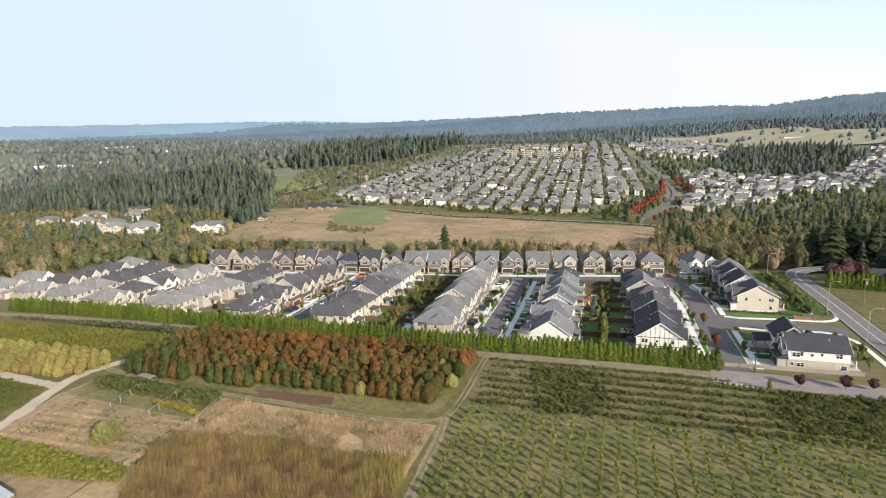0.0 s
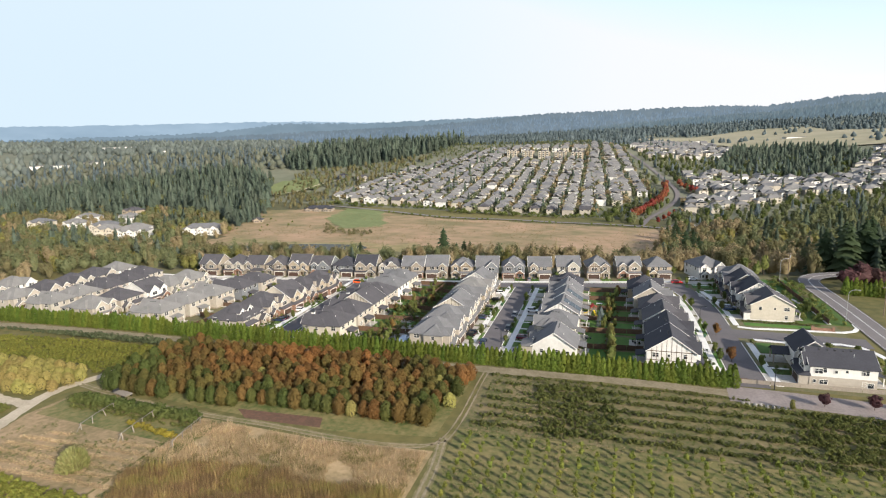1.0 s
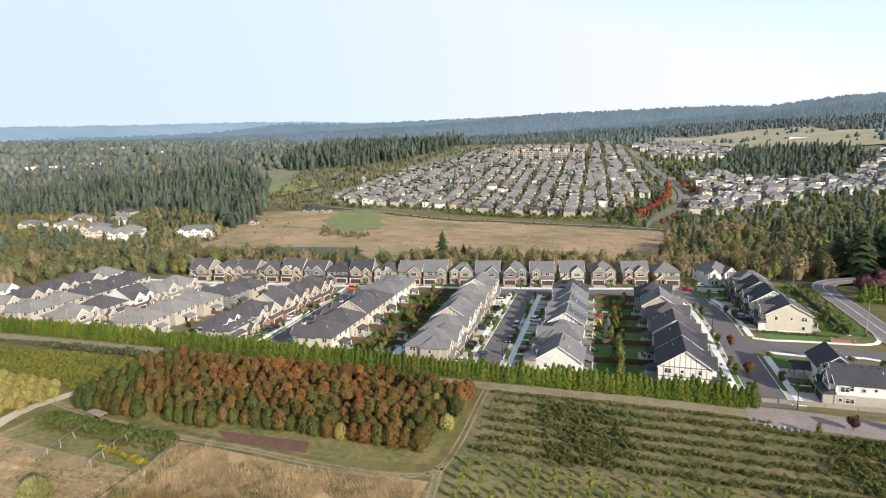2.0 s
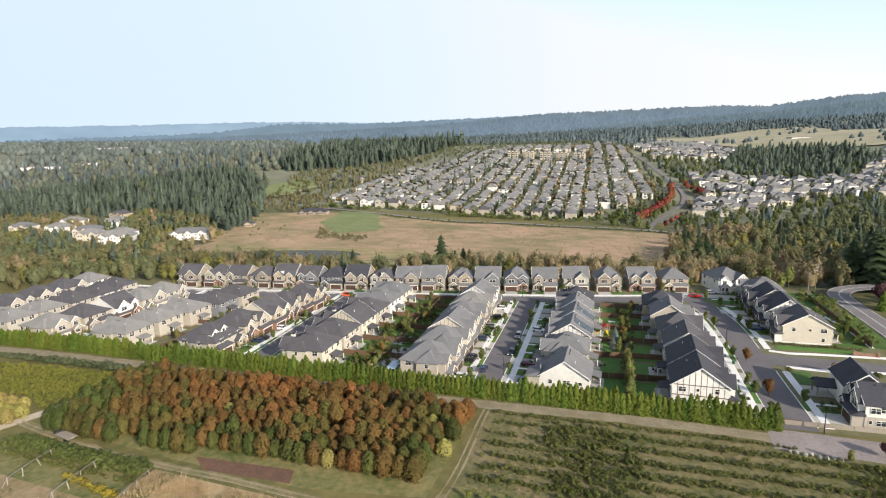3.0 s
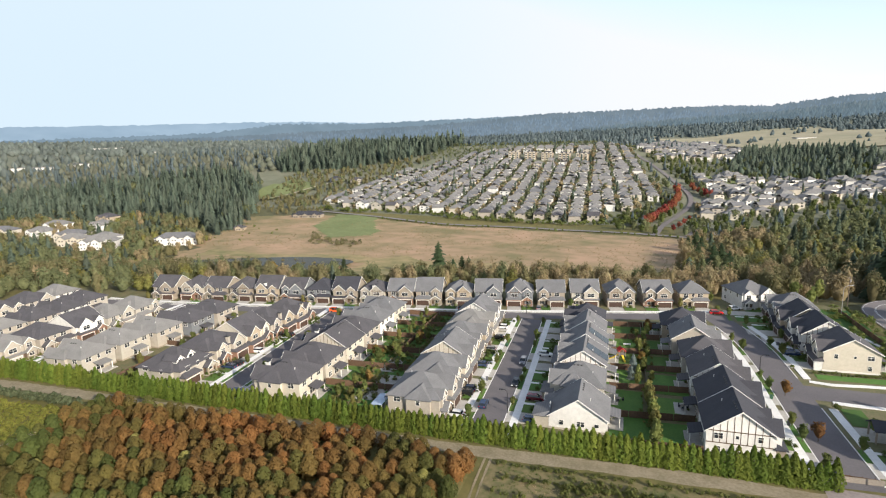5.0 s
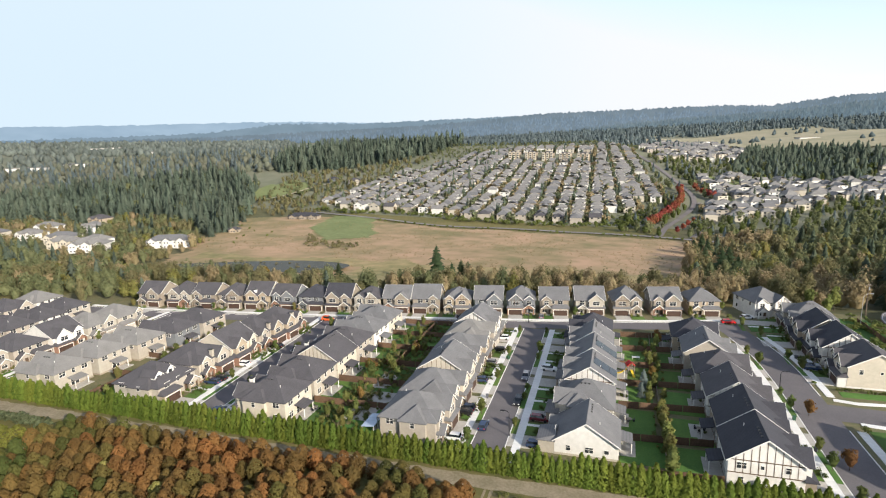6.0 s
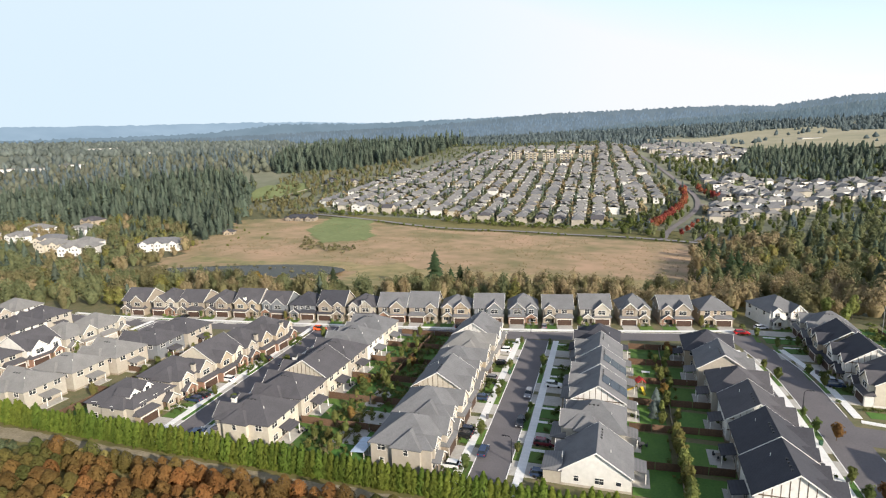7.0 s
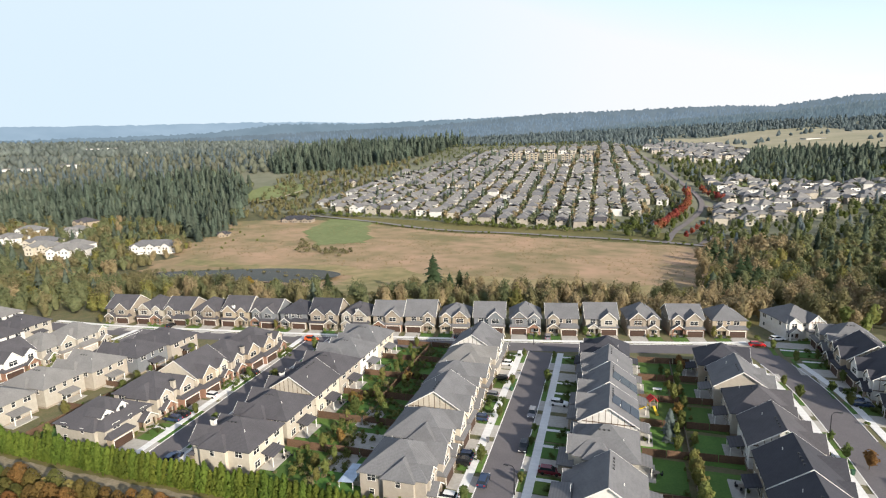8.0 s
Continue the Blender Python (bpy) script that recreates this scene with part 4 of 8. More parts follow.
for i, (xc, yc, tiles) in enumerate(((-222.5, 174.0, "pale grey"), (-222.0, 186.0, "pale grey"), (-221.0, 198.4, "brown grey"), (-221.0, 210.0, "brown grey"), (-224.0, 222.0, "brown grey"), (-245.5, 176.0, "pale grey"), (-245.0, 190.0, "brown grey"), (-246.0, 228.0, "pale grey"), (-246.0, 203.0, "brown grey"), (-246.5, 215.5, "brown grey"), (-268.0, 178.0, "pale grey"), (-268.5, 192.0, "pale grey"))):
    house(xc, yc, WEST if xc > -230 else EAST, 11.2, 13.2, 5.5, 0.56, "hip", ("greige", "beige", "beige", "white")[i % 4], tiles, 1 if i % 2 else -1, "stone", garage=1.6, simple=True, wing=i % 3 != 1, dormer=i % 2 == 0)
# long row beyond the far street
FAR_ROW = ((-204, "brown grey"), (-190.5, "brown grey"), (-179.5, "brown grey"), (-168, "brown grey"), (-156, "brown grey"), (-144.5, "brown grey"), (-133, "charcoal"), (-121.6, "charcoal"), (-110, "brown grey"), (-98.4, "grey"), (-87, "grey"), (-75.2, "grey"), (-63.4, "grey"), (-51.4, "grey"), (-39.4, "grey"), (-26.6, "grey"), (-13.4, "grey"), (0.0, "grey"), (13.0, "grey"))
for i, (xc, tiles) in enumerate(FAR_ROW):
    yf = float(np.interp(xc, [-204, -160, -114, -80, -43, 10], [243.5, 249.8, 255, 260.6, 267.0, 277.2]))
    tilt = float(np.interp(xc, [-210, -150, -60, 10], [6, 6, 10, 11]))
    house(xc, yf + 6.2, tilt, 10.4, 11.4, 5.7, (0.66, 0.74, 0.6)[i % 3], ("gx", "hip", "gx", "hip", "gx")[i % 5], ("taupe", "slate", "taupe", "greige", "slate", "tan", "taupe")[(i * 3) % 7], tiles, -1 if i % 3 == 1 else 1, ("stone", "brick", "stone", "taupe")[i % 4],
          garage=1.2 + 0.4 * (i % 3), wingtimber=i % 5 in (1, 3), chimney=i in (4, 8), wing=i % 4 != 2, dormer=i % 3 != 0, patio=False, simple=True, group="houses of the far row")


# ---- plants: meshes of many small leaves ----
BARK = mat("bark", (0.12, 0.09, 0.065), (0.07, 0.055, 0.04), fine=4, broad=0.6, bump=0.05)


def foliage(name, base, second, hue=0.02, value=0.25, fine=0.9, broad=0.06, island=False):
    return mat(name, base, second, rough=0.75, fine=fine, broad=broad, random_hue=hue, random_value=value, leaf=0.45, island=island, spec=0.15)


FIR = foliage("fir_needles", (0.085, 0.115, 0.055), (0.05, 0.075, 0.036))
# Lighter than bare needles: a touch of haze is put into this green.
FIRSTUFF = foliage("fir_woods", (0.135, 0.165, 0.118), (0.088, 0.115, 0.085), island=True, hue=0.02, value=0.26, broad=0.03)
FIRDARK = foliage("dark_fir_needles", (0.1, 0.125, 0.08), (0.058, 0.08, 0.052), island=True, hue=0.015, value=0.2, broad=0.04)
# Paled towards grey-blue: the distance haze is mixed into the needle colour.
FIRHAZED = foliage("fir_woods_hazed", (0.15, 0.185, 0.185), (0.11, 0.142, 0.145), island=True, hue=0.01, value=0.2, broad=0.01)
HEDGE = foliage("arborvitae_leaves", (0.165, 0.21, 0.034), (0.088, 0.125, 0.021), value=0.16)
WOODGREEN = foliage("wood_green_leaves", (0.21, 0.22, 0.105), (0.135, 0.152, 0.074), island=True, hue=0.012, value=0.13, broad=0.03)
WOODLIME = foliage("wood_lime_leaves", (0.26, 0.24, 0.075), (0.17, 0.165, 0.055), island=True, broad=0.03)
OLIVE = foliage("olive_leaves", (0.245, 0.215, 0.108), (0.15, 0.142, 0.068), island=True, hue=0.015, value=0.13, broad=0.035)
TANBUSH = foliage("tan_autumn_leaves", (0.365, 0.29, 0.165), (0.25, 0.2, 0.11), island=True, hue=0.012, value=0.12, broad=0.03)
GREENBUSH = foliage("shrub_leaves", (0.165, 0.19, 0.058), (0.098, 0.125, 0.036))
LIME = foliage("yellow_green_leaves", (0.24, 0.238, 0.072), (0.145, 0.16, 0.048), hue=0.03)
GOLD = foliage("golden_leaves", (0.34, 0.24, 0.04), (0.22, 0.16, 0.04))
RUST = foliage("rust_leaves", (0.3, 0.17, 0.055), (0.18, 0.1, 0.04), hue=0.025)
CRIMSON = foliage("crimson_leaves", (0.36, 0.115, 0.065), (0.25, 0.08, 0.05), hue=0.02)
PURPLE = foliage("purple_leaves", (0.13, 0.065, 0.062), (0.075, 0.042, 0.042))
BERRY = foliage("berry_bush_leaves", (0.175, 0.18, 0.055), (0.1, 0.115, 0.034), island=True)
SAPLING = foliage("sapling_leaves", (0.25, 0.255, 0.055), (0.14, 0.165, 0.038), hue=0.03)
YELLOWOLIVE = foliage("yellowing_leaves", (0.41, 0.345, 0.115), (0.3, 0.26, 0.088), value=0.14)
STRAW = foliage("straw_blades", (0.56, 0.42, 0.25), (0.34, 0.26, 0.14), island=True)
CANE = foliage("brown_canes", (0.46, 0.32, 0.155), (0.31, 0.24, 0.085), island=True, broad=0.08)
STRAWMAT = foliage("straw_litter", (0.66, 0.5, 0.31), (0.46, 0.35, 0.2), island=True)
GRASSBLADE = foliage("grass_blades", (0.145, 0.18, 0.05), (0.09, 0.125, 0.033), island=True)


def nursery_leaves():
    """Maple leaves between green and rust, by stands and from tree to tree."""
    m = foliage("nursery_leaves", (0.2, 0.08, 0.03), (0.1, 0.06, 0.025), hue=0.0, value=0.2)
    t = m.node_tree
    info, nz = t.nodes.new("ShaderNodeObjectInfo"), t.nodes.new("ShaderNodeTexNoise")
    nz.inputs["Scale"].default_value, nz.inputs["Detail"].default_value = 0.035, 1
    t.links.new(info.outputs["Location"], nz.inputs["Vector"])
    s1, s2 = t.nodes.new("ShaderNodeMath"), t.nodes.new("ShaderNodeMath")
    s1.operation, s2.operation = "MULTIPLY_ADD", "MULTIPLY_ADD"
    s1.inputs[1].default_value, s1.inputs[2].default_value = 1.3, -0.4
    t.links.new(nz.outputs["Fac"], s1.inputs[0])
    s2.inputs[1].default_value = 0.54
    t.links.new(info.outputs["Random"], s2.inputs[0])
    t.links.new(s1.outputs[0], s2.inputs[2])
    ramp = t.nodes.new("ShaderNodeValToRGB")
    el = ramp.color_ramp.elements
    el[0].position, el[0].color = 0.12, (0.115, 0.138, 0.038, 1)
    el[1].position, el[1].color = 1.0, (0.37, 0.165, 0.055, 1)
    for p, c in ((0.3, (0.175, 0.15, 0.044, 1)), (0.5, (0.225, 0.14, 0.046, 1)), (0.75, (0.295, 0.145, 0.05, 1))):
        e = el.new(p)
        e.color = c
    # the back rows have turned most; the western end is still green
    place, back, west, both, total = (t.nodes.new(k) for k in ("ShaderNodeSeparateXYZ", "ShaderNodeMapRange", "ShaderNodeMapRange", "ShaderNodeMath", "ShaderNodeMath"))
    t.links.new(info.outputs["Location"], place.inputs[0])
    for node, axis, span_ in ((back, "Y", (118, 156, -0.16, 0.16)), (west, "X", (-138, -118, -0.42, 0.0))):
        for key, v in zip(("From Min", "From Max", "To Min", "To Max"), span_):
            node.inputs[key].default_value = v
        t.links.new(place.outputs[axis], node.inputs["Value"])
    t.links.new(back.outputs["Result"], both.inputs[0])
    t.links.new(west.outputs["Result"], both.inputs[1])
    t.links.new(both.outputs[0], total.inputs[0])
    t.links.new(s2.outputs[0], total.inputs[1])
    t.links.new(total.outputs[0], ramp.inputs[0])
    mixn = next(n for n in t.nodes if n.type == "MIX" and n.blend_type == "MIX")
    dark = t.nodes.new("ShaderNodeMix")
    dark.data_type, dark.blend_type = "RGBA", "MULTIPLY"
    dark.inputs["Factor"].default_value = 1.0
    dark.inputs["B"].default_value = (0.6, 0.66, 0.7, 1)
    t.links.new(ramp.outputs[0], dark.inputs["A"])
    t.links.new(ramp.outputs[0], mixn.inputs["B"])
    t.links.new(dark.outputs["Result"], mixn.inputs["A"])
    return m


NURSERY = nursery_leaves()


def leaf_cards(pos, nrm, size, rng, stretch=1.0):
    """One small leaf or spray at each place."""
    n = len(pos)
    nrm = nrm / np.maximum(np.linalg.norm(nrm, axis=1, keepdims=True), 1e-6)
    a = np.cross(nrm, rng.normal(size=(n, 3)))
    a /= np.maximum(np.linalg.norm(a, axis=1, keepdims=True), 1e-6)
    b = np.cross(nrm, a)
    s = size * rng.uniform(0.75, 1.6, (n, 1))
    v = np.stack([pos - a * s, pos + a * s * 0.75 - b * s * 0.8 * stretch, pos + a * s * 0.75 + b * s * 0.8 * stretch], 1).reshape(-1, 3)
    return v, np.arange(3 * n).reshape(n, 3)


def crown(rng, height_, radius, base, lumps, n, size, top=0.75, full=0.85, fuzz=0.16, lump=(0.34, 0.55)):
    """Leaves on the outside of several lumps that together make the crown."""
    c = rng.normal(size=(lumps, 3))
    c /= np.linalg.norm(c, axis=1, keepdims=True)
    c *= rng.uniform(0.35, full, (lumps, 1))
    half = (height_ - base) / 2
    cz = base + half
    taper = 1 - np.clip(c[:, 2], 0, 1) * (1 - top)
    cen = np.stack([c[:, 0] * radius * taper, c[:, 1] * radius * taper, cz + c[:, 2] * half * 0.85], 1)
    rad = radius * rng.uniform(*lump, lumps)
    k = rng.integers(0, lumps, n)
    d = rng.normal(size=(n, 3))
    d[:, 2] += 0.35
    d /= np.linalg.norm(d, axis=1, keepdims=True)
    pos = cen[k] + d * rad[k, None] * rng.uniform(0.7, 1.08, (n, 1)) * np.array([1, 1, min(1.3, half / radius)])
    pos[:, 2] = np.maximum(pos[:, 2], base * 0.6 + 0.05)
    out_ = d * 0.4 + (pos - np.array([0, 0, cz])) / max(radius, half) * 0.9
    return leaf_cards(pos, out_ + rng.normal(size=(n, 3)) * fuzz, size, rng)


def dome(rng, height_, radius, base, n, size, low=0.4):
    """A rounded, closely leaved nursery tree: widest below the middle, with a blunt top."""
    f = rng.uniform(0, 1, n) ** 0.8
    a = rng.uniform(0, 2 * np.pi, n)
    prof = np.where(f < low, 0.8 + 0.2 * f / low, np.clip(1 - ((f - low) / (1.02 - low)) ** 1.7, 0.0, 1) ** 0.8)
    lump = 1 + 0.06 * np.sin(4 * a + 5 * f + rng.uniform(0, 6)) + 0.05 * np.sin(7 * a - 9 * f)
    r = radius * prof * lump * rng.uniform(0.78, 1.05, n)
    pos = np.stack([r * np.cos(a), r * np.sin(a), base + (height_ - base) * f], 1)
    nrm = np.stack([np.cos(a) * prof, np.sin(a) * prof, (f - 0.25) * 1.5], 1) + rng.normal(size=(n, 3)) * 0.3
    return leaf_cards(pos, nrm, size, rng)


def far_clump(rng, h, r, sides=7):
    """A broadleaf crown for the far distance: an uneven heap of boughs."""
    vs, fs, rings = [], [], 3
    for j in range(rings):
        f = j / rings
        rr = r * (0.5, 1.0, 0.66)[j]
        for k in range(sides):
            a = 2 * math.pi * (k + 0.5 * (j % 2) + rng.uniform(-0.3, 0.3)) / sides
            q = rr * rng.uniform(0.68, 1.22)
            vs.append((math.cos(a) * q, math.sin(a) * q, h * (f * 0.95 + rng.uniform(-0.07, 0.1)) if j else 0.0))
    vs.append((rng.normal(0, r * 0.15), rng.normal(0, r * 0.15), h))
    for j in range(rings - 1):
        for k in range(sides):
            p, q = j * sides + k, j * sides + (k + 1) % sides
            fs += [(p, q, q + sides), (p, q + sides, p + sides)]
    fs += [((rings - 1) * sides + k, (rings - 1) * sides + (k + 1) % sides, rings * sides) for k in range(sides)]
    return np.array(vs, float), np.array(fs)


def lifted(arrays, dz):
    return arrays[0] + np.array([0, 0, dz]), arrays[1]


def filled(cards, core):
    """Leaves round a heart of inner boughs, so that no crown is hollow."""
    (v, f), (cv, cf) = cards, core
    return np.concatenate([v, cv]), np.concatenate([f, cf + len(v)])


def shoots(rng, height_, radius, n):
    """Long narrow leaves on upright arching shoots, dense over a round bush."""
    d = rng.normal(size=(n, 3))
    d[:, 2] = np.abs(d[:, 2]) * 0.9 + 0.05
    d /= np.linalg.norm(d, axis=1, keepdims=True)
    pos = d * rng.uniform(0.55, 0.95, (n, 1)) * np.array([radius, radius, height_ * 0.9])
    way = d * 0.7 + np.array([0, 0, 0.8]) + rng.normal(size=(n, 3)) * 0.25
    way /= np.linalg.norm(way, axis=1, keepdims=True)
    side = np.cross(way, d + rng.normal(size=(n, 3)) * 0.5)
    side *= 0.1 / np.maximum(np.linalg.norm(side, axis=1, keepdims=True), 1e-6)
    tip = pos + way * rng.uniform(0.5, 1.0, (n, 1))
    return np.stack([pos - side, pos + side, tip], 1).reshape(-1, 3), np.arange(3 * n).reshape(n, 3)


def spire(rng, height_, radius, n, size, power=0.7):
    """Upright dense sprays on a slim cone, as on an arborvitae."""
    z = height_ - (height_ - 0.1) * rng.uniform(0, 1, n) ** 0.8
    a = rng.uniform(0, 2 * np.pi, n)
    r = radius * np.clip((1 - z / height_) * 1.45, 0.03, 1) ** power * rng.uniform(0.72, 1.1, n) * (1 + 0.07 * np.sin(3 * a + z * 2))
    pos = np.stack([r * np.cos(a), r * np.sin(a), z], 1)
    nrm = np.stack([np.cos(a), np.sin(a), rng.uniform(0.1, 0.9, n)], 1) + rng.normal(size=(n, 3)) * 0.3
    return leaf_cards(pos, nrm, size, rng)


def fir_boughs(rng, height_, radius, tiers, per):
    """Whorls of drooping boughs, each a kite of needles."""
    vs, fs = [], []
    for i in range(tiers):
        f = i / (tiers - 1)
        z = height_ * (0.1 + 0.88 * f)
        r0 = radius * (1 - f) ** 0.62 * (0.8 + 0.3 * math.sin(i * 2.3 + tiers)) + 0.25
        for k in range(per):
            a = 2 * math.pi * (k + rng.uniform(0, 0.9)) / per + i
            r = r0 * rng.uniform(0.5, 1.22)
            w = r * rng.uniform(0.22, 0.36) + 0.15
            ca, sa = math.cos(a), math.sin(a)
            zz = z + rng.uniform(-0.3, 0.3) * height_ / tiers
            n = len(vs)
            dr = rng.uniform(0.18, 0.42)
            vs += [(0, 0, zz + 0.16 * r), (ca * r * 0.6 - sa * w, sa * r * 0.6 + ca * w, zz - 0.45 * dr * r), (ca * r, sa * r, zz - dr * r), (ca * r * 0.6 + sa * w, sa * r * 0.6 - ca * w, zz - 0.45 * dr * r)]
            fs.append((n, n + 1, n + 2, n + 3))
    n = len(vs)
    vs += [(0.18, 0, height_ * 0.92), (-0.1, 0.16, height_ * 0.92), (-0.1, -0.16, height_ * 0.92), (0, 0, height_ * 1.03)]
    fs += [(n, n + 1, n + 3, n + 3), (n + 1, n + 2, n + 3, n + 3)]
    return np.array(vs, float), np.array(fs)


def card_mesh(name, arrays, material):
    v, f = arrays
    me = bpy.data.meshes.new(name)
    me.from_pydata(v.tolist(), [], [tuple(dict.fromkeys(q)) for q in f.tolist()])
    me.materials.append(material)
    return me


def trunk_mesh(name, h, r, limbs=4, spread=0.5, seed=0):
    g = random.Random(seed)
    b = Build().tube([(0, 0, -0.3), (0.02 * h, 0, h * 0.35), (0, 0.02 * h, h * 0.7), (0, 0, h)], [r, r * 0.75, r * 0.45, r * 0.12], 6)
    for k in range(limbs):
        a, z = k * 2.4 + g.random(), h * (0.3 + 0.45 * k / max(limbs, 1))
        e = h * spread * (0.4 + 0.3 * g.random())
        b.tube([(0, 0, z), (math.cos(a) * e * 0.5, math.sin(a) * e * 0.5, z + e * 0.35), (math.cos(a) * e, math.sin(a) * e, z + e * 0.9)], [r * 0.35, r * 0.25, r * 0.08], 4)
    return b.mesh(name, BARK)


PLANTS = {}


def species(key, name, label, category, trunk, crowns):
    """Keeps the meshes of a kind of plant: one trunk, several crowns."""
    PLANTS[key] = (name, label, category, trunk, crowns)


def plant(key, x, y, scale=1.0, z=None, group="", squash=1.0, label=""):
    name, lab, category, trunk, crowns = PLANTS[key]
    ob = new(name, trunk if trunk is not None else rnd.choice(crowns))
    ob.matrix_basis = Matrix.LocRotScale((x, y, height(x, y) if z is None else z), Euler((0, 0, rnd.uniform(0, 6.28))), (scale, scale, scale * squash))
    tagged(ob, label or lab, category, group)
    if trunk is not None:
        c = new("crown", rnd.choice(crowns))
        c.parent = ob
    return ob


def rg(seed):
    return np.random.default_rng(seed)


species("hedge", "hedge_tree", "dense bright green arborvitae in a clipped row", "hedge tree", None, [card_mesh("hedge_crown", spire(rg(10 + i), 4.5 + 0.3 * i, 1.2, 600, 0.2), HEDGE) for i in range(4)])
species("nursery", "nursery_tree", "rounded young maple with autumn foliage in a nursery row", "tree", trunk_mesh("nursery_trunk", 2.6, 0.08, 3), [card_mesh("nursery_crown", filled(dome(rg(30 + i), 3.9 + 0.12 * i, 1.58, 0.12, 860, 0.15, 0.42), far_clump(rg(360 + i), 3.3, 1.22, 8)), NURSERY) for i in range(6)])
species("yellow", "nursery_tree", "rounded yellow-green nursery tree", "tree", trunk_mesh("yellow_trunk", 2.6, 0.08, 3), [card_mesh("yellow_crown", dome(rg(40 + i), 3.7, 1.75, 0.1, 800, 0.17), YELLOWOLIVE) for i in range(3)])
species("sapling", "orchard_tree", "slim young orchard tree with yellowing leaves", "tree", trunk_mesh("sapling_trunk", 1.9, 0.045, 2), [card_mesh("sapling_crown", crown(rg(50 + i), 2.6, 0.72, 0.2, 11, 170, 0.16, 0.55, fuzz=0.35), SAPLING) for i in range(4)])
species("street", "street_tree", "young leafy tree in the planting strip", "tree", trunk_mesh("street_trunk", 3.4, 0.09, 4), [card_mesh("street_crown", filled(crown(rg(60 + i), 4.9, 1.35, 1.2, 18, 420, 0.2, fuzz=0.3, lump=(0.24, 0.42)), lifted(far_clump(rg(360 + i), 3.23, 0.97), 1.08)), GREENBUSH) for i in range(3)])
species("lime", "yard_tree", "yellow-green slender yard tree", "tree", trunk_mesh("lime_trunk", 3.6, 0.09, 4), [card_mesh("lime_crown", filled(crown(rg(70 + i), 5.4, 1.3, 0.8, 20, 460, 0.2, 0.5, fuzz=0.3, lump=(0.22, 0.4)), lifted(far_clump(rg(370 + i), 3.56, 0.94), 1.19)), LIME) for i in range(3)])
species("rust", "yard_tree", "small tree with rust and orange autumn leaves", "tree", trunk_mesh("rust_trunk", 3.4, 0.09, 4), [card_mesh("rust_crown", filled(crown(rg(80 + i), 4.6, 1.5, 0.9, 20, 440, 0.21, fuzz=0.3, lump=(0.22, 0.4)), lifted(far_clump(rg(380 + i), 3.04, 1.08), 1.01)), RUST) for i in range(3)])
species("purple", "yard_tree", "small purple-leaved plum tree", "tree", trunk_mesh("purple_trunk", 2.8, 0.08, 4), [card_mesh("purple_crown", filled(crown(rg(90 + i), 3.8, 1.6, 0.8, 20, 420, 0.21, fuzz=0.35, lump=(0.22, 0.4)), lifted(far_clump(rg(390 + i), 2.51, 1.15), 0.84)), PURPLE) for i in range(2)])
species("crimson", "avenue_tree", "crimson autumn tree lining the avenue", "tree", trunk_mesh("crimson_trunk", 6, 0.2, 4), [card_mesh("crimson_crown", crown(rg(95 + i), 9.5, 3.4, 1.4, 14, 420, 0.55, fuzz=0.2), CRIMSON) for i in range(2)])
species("gold", "roadside_tree", "roadside tree with golden autumn leaves", "tree", trunk_mesh("gold_trunk", 6, 0.2, 4), [card_mesh("gold_crown", crown(rg(98 + i), 9.5, 3.6, 1.0, 11, 420, 0.55), GOLD) for i in range(2)])
species("shrub", "shrub", "small rounded evergreen garden shrub", "shrub", None, [card_mesh("shrub_crown", crown(rg(100 + i), 1.25, 0.8, 0.02, 6, 90, 0.2), GREENBUSH) for i in range(3)])
species("limeshrub", "shrub", "small rounded yellow-green garden shrub", "shrub", None, [card_mesh("lime_shrub_crown", crown(rg(110 + i), 1.5, 0.85, 0.02, 6, 90, 0.2), LIME) for i in range(2)])
species("bigbush", "bush", "large round bush with long yellow-green shoots", "bush", trunk_mesh("bush_stem", 1.2, 0.12, 6), [card_mesh("bush_crown", shoots(rg(120), 4.6, 2.9, 2600), foliage("willow_bush_leaves", (0.4, 0.38, 0.16), (0.25, 0.25, 0.085), island=True))])
species("fir", "fir_tree", "tall dark green fir", "conifer", trunk_mesh("fir_trunk", 17, 0.35, 0), [card_mesh("fir_crown", fir_boughs(rg(130 + i), 20, 6.6, 24, 17), FIR) for i in range(3)])
species("spruce", "spruce_tree", "small blue-grey spruce in a back garden", "conifer", trunk_mesh("spruce_trunk", 4, 0.1, 0), [card_mesh("spruce_crown", fir_boughs(rg(150), 6.0, 1.6, 18, 11), foliage("spruce_needles", (0.2, 0.24, 0.22), (0.12, 0.15, 0.14)))])
species("column", "columnar_tree", "tall slim columnar tree in the back gardens", "tree", trunk_mesh("column_trunk", 4.5, 0.09, 0), [card_mesh("column_crown", filled(crown(rg(140 + i), 6.3, 1.1, 0.2, 24, 520, 0.19, 0.5, fuzz=0.3, lump=(0.24, 0.42)), lifted(far_clump(rg(440 + i), 4.16, 0.79), 1.39)), LIME) for i in range(2)])


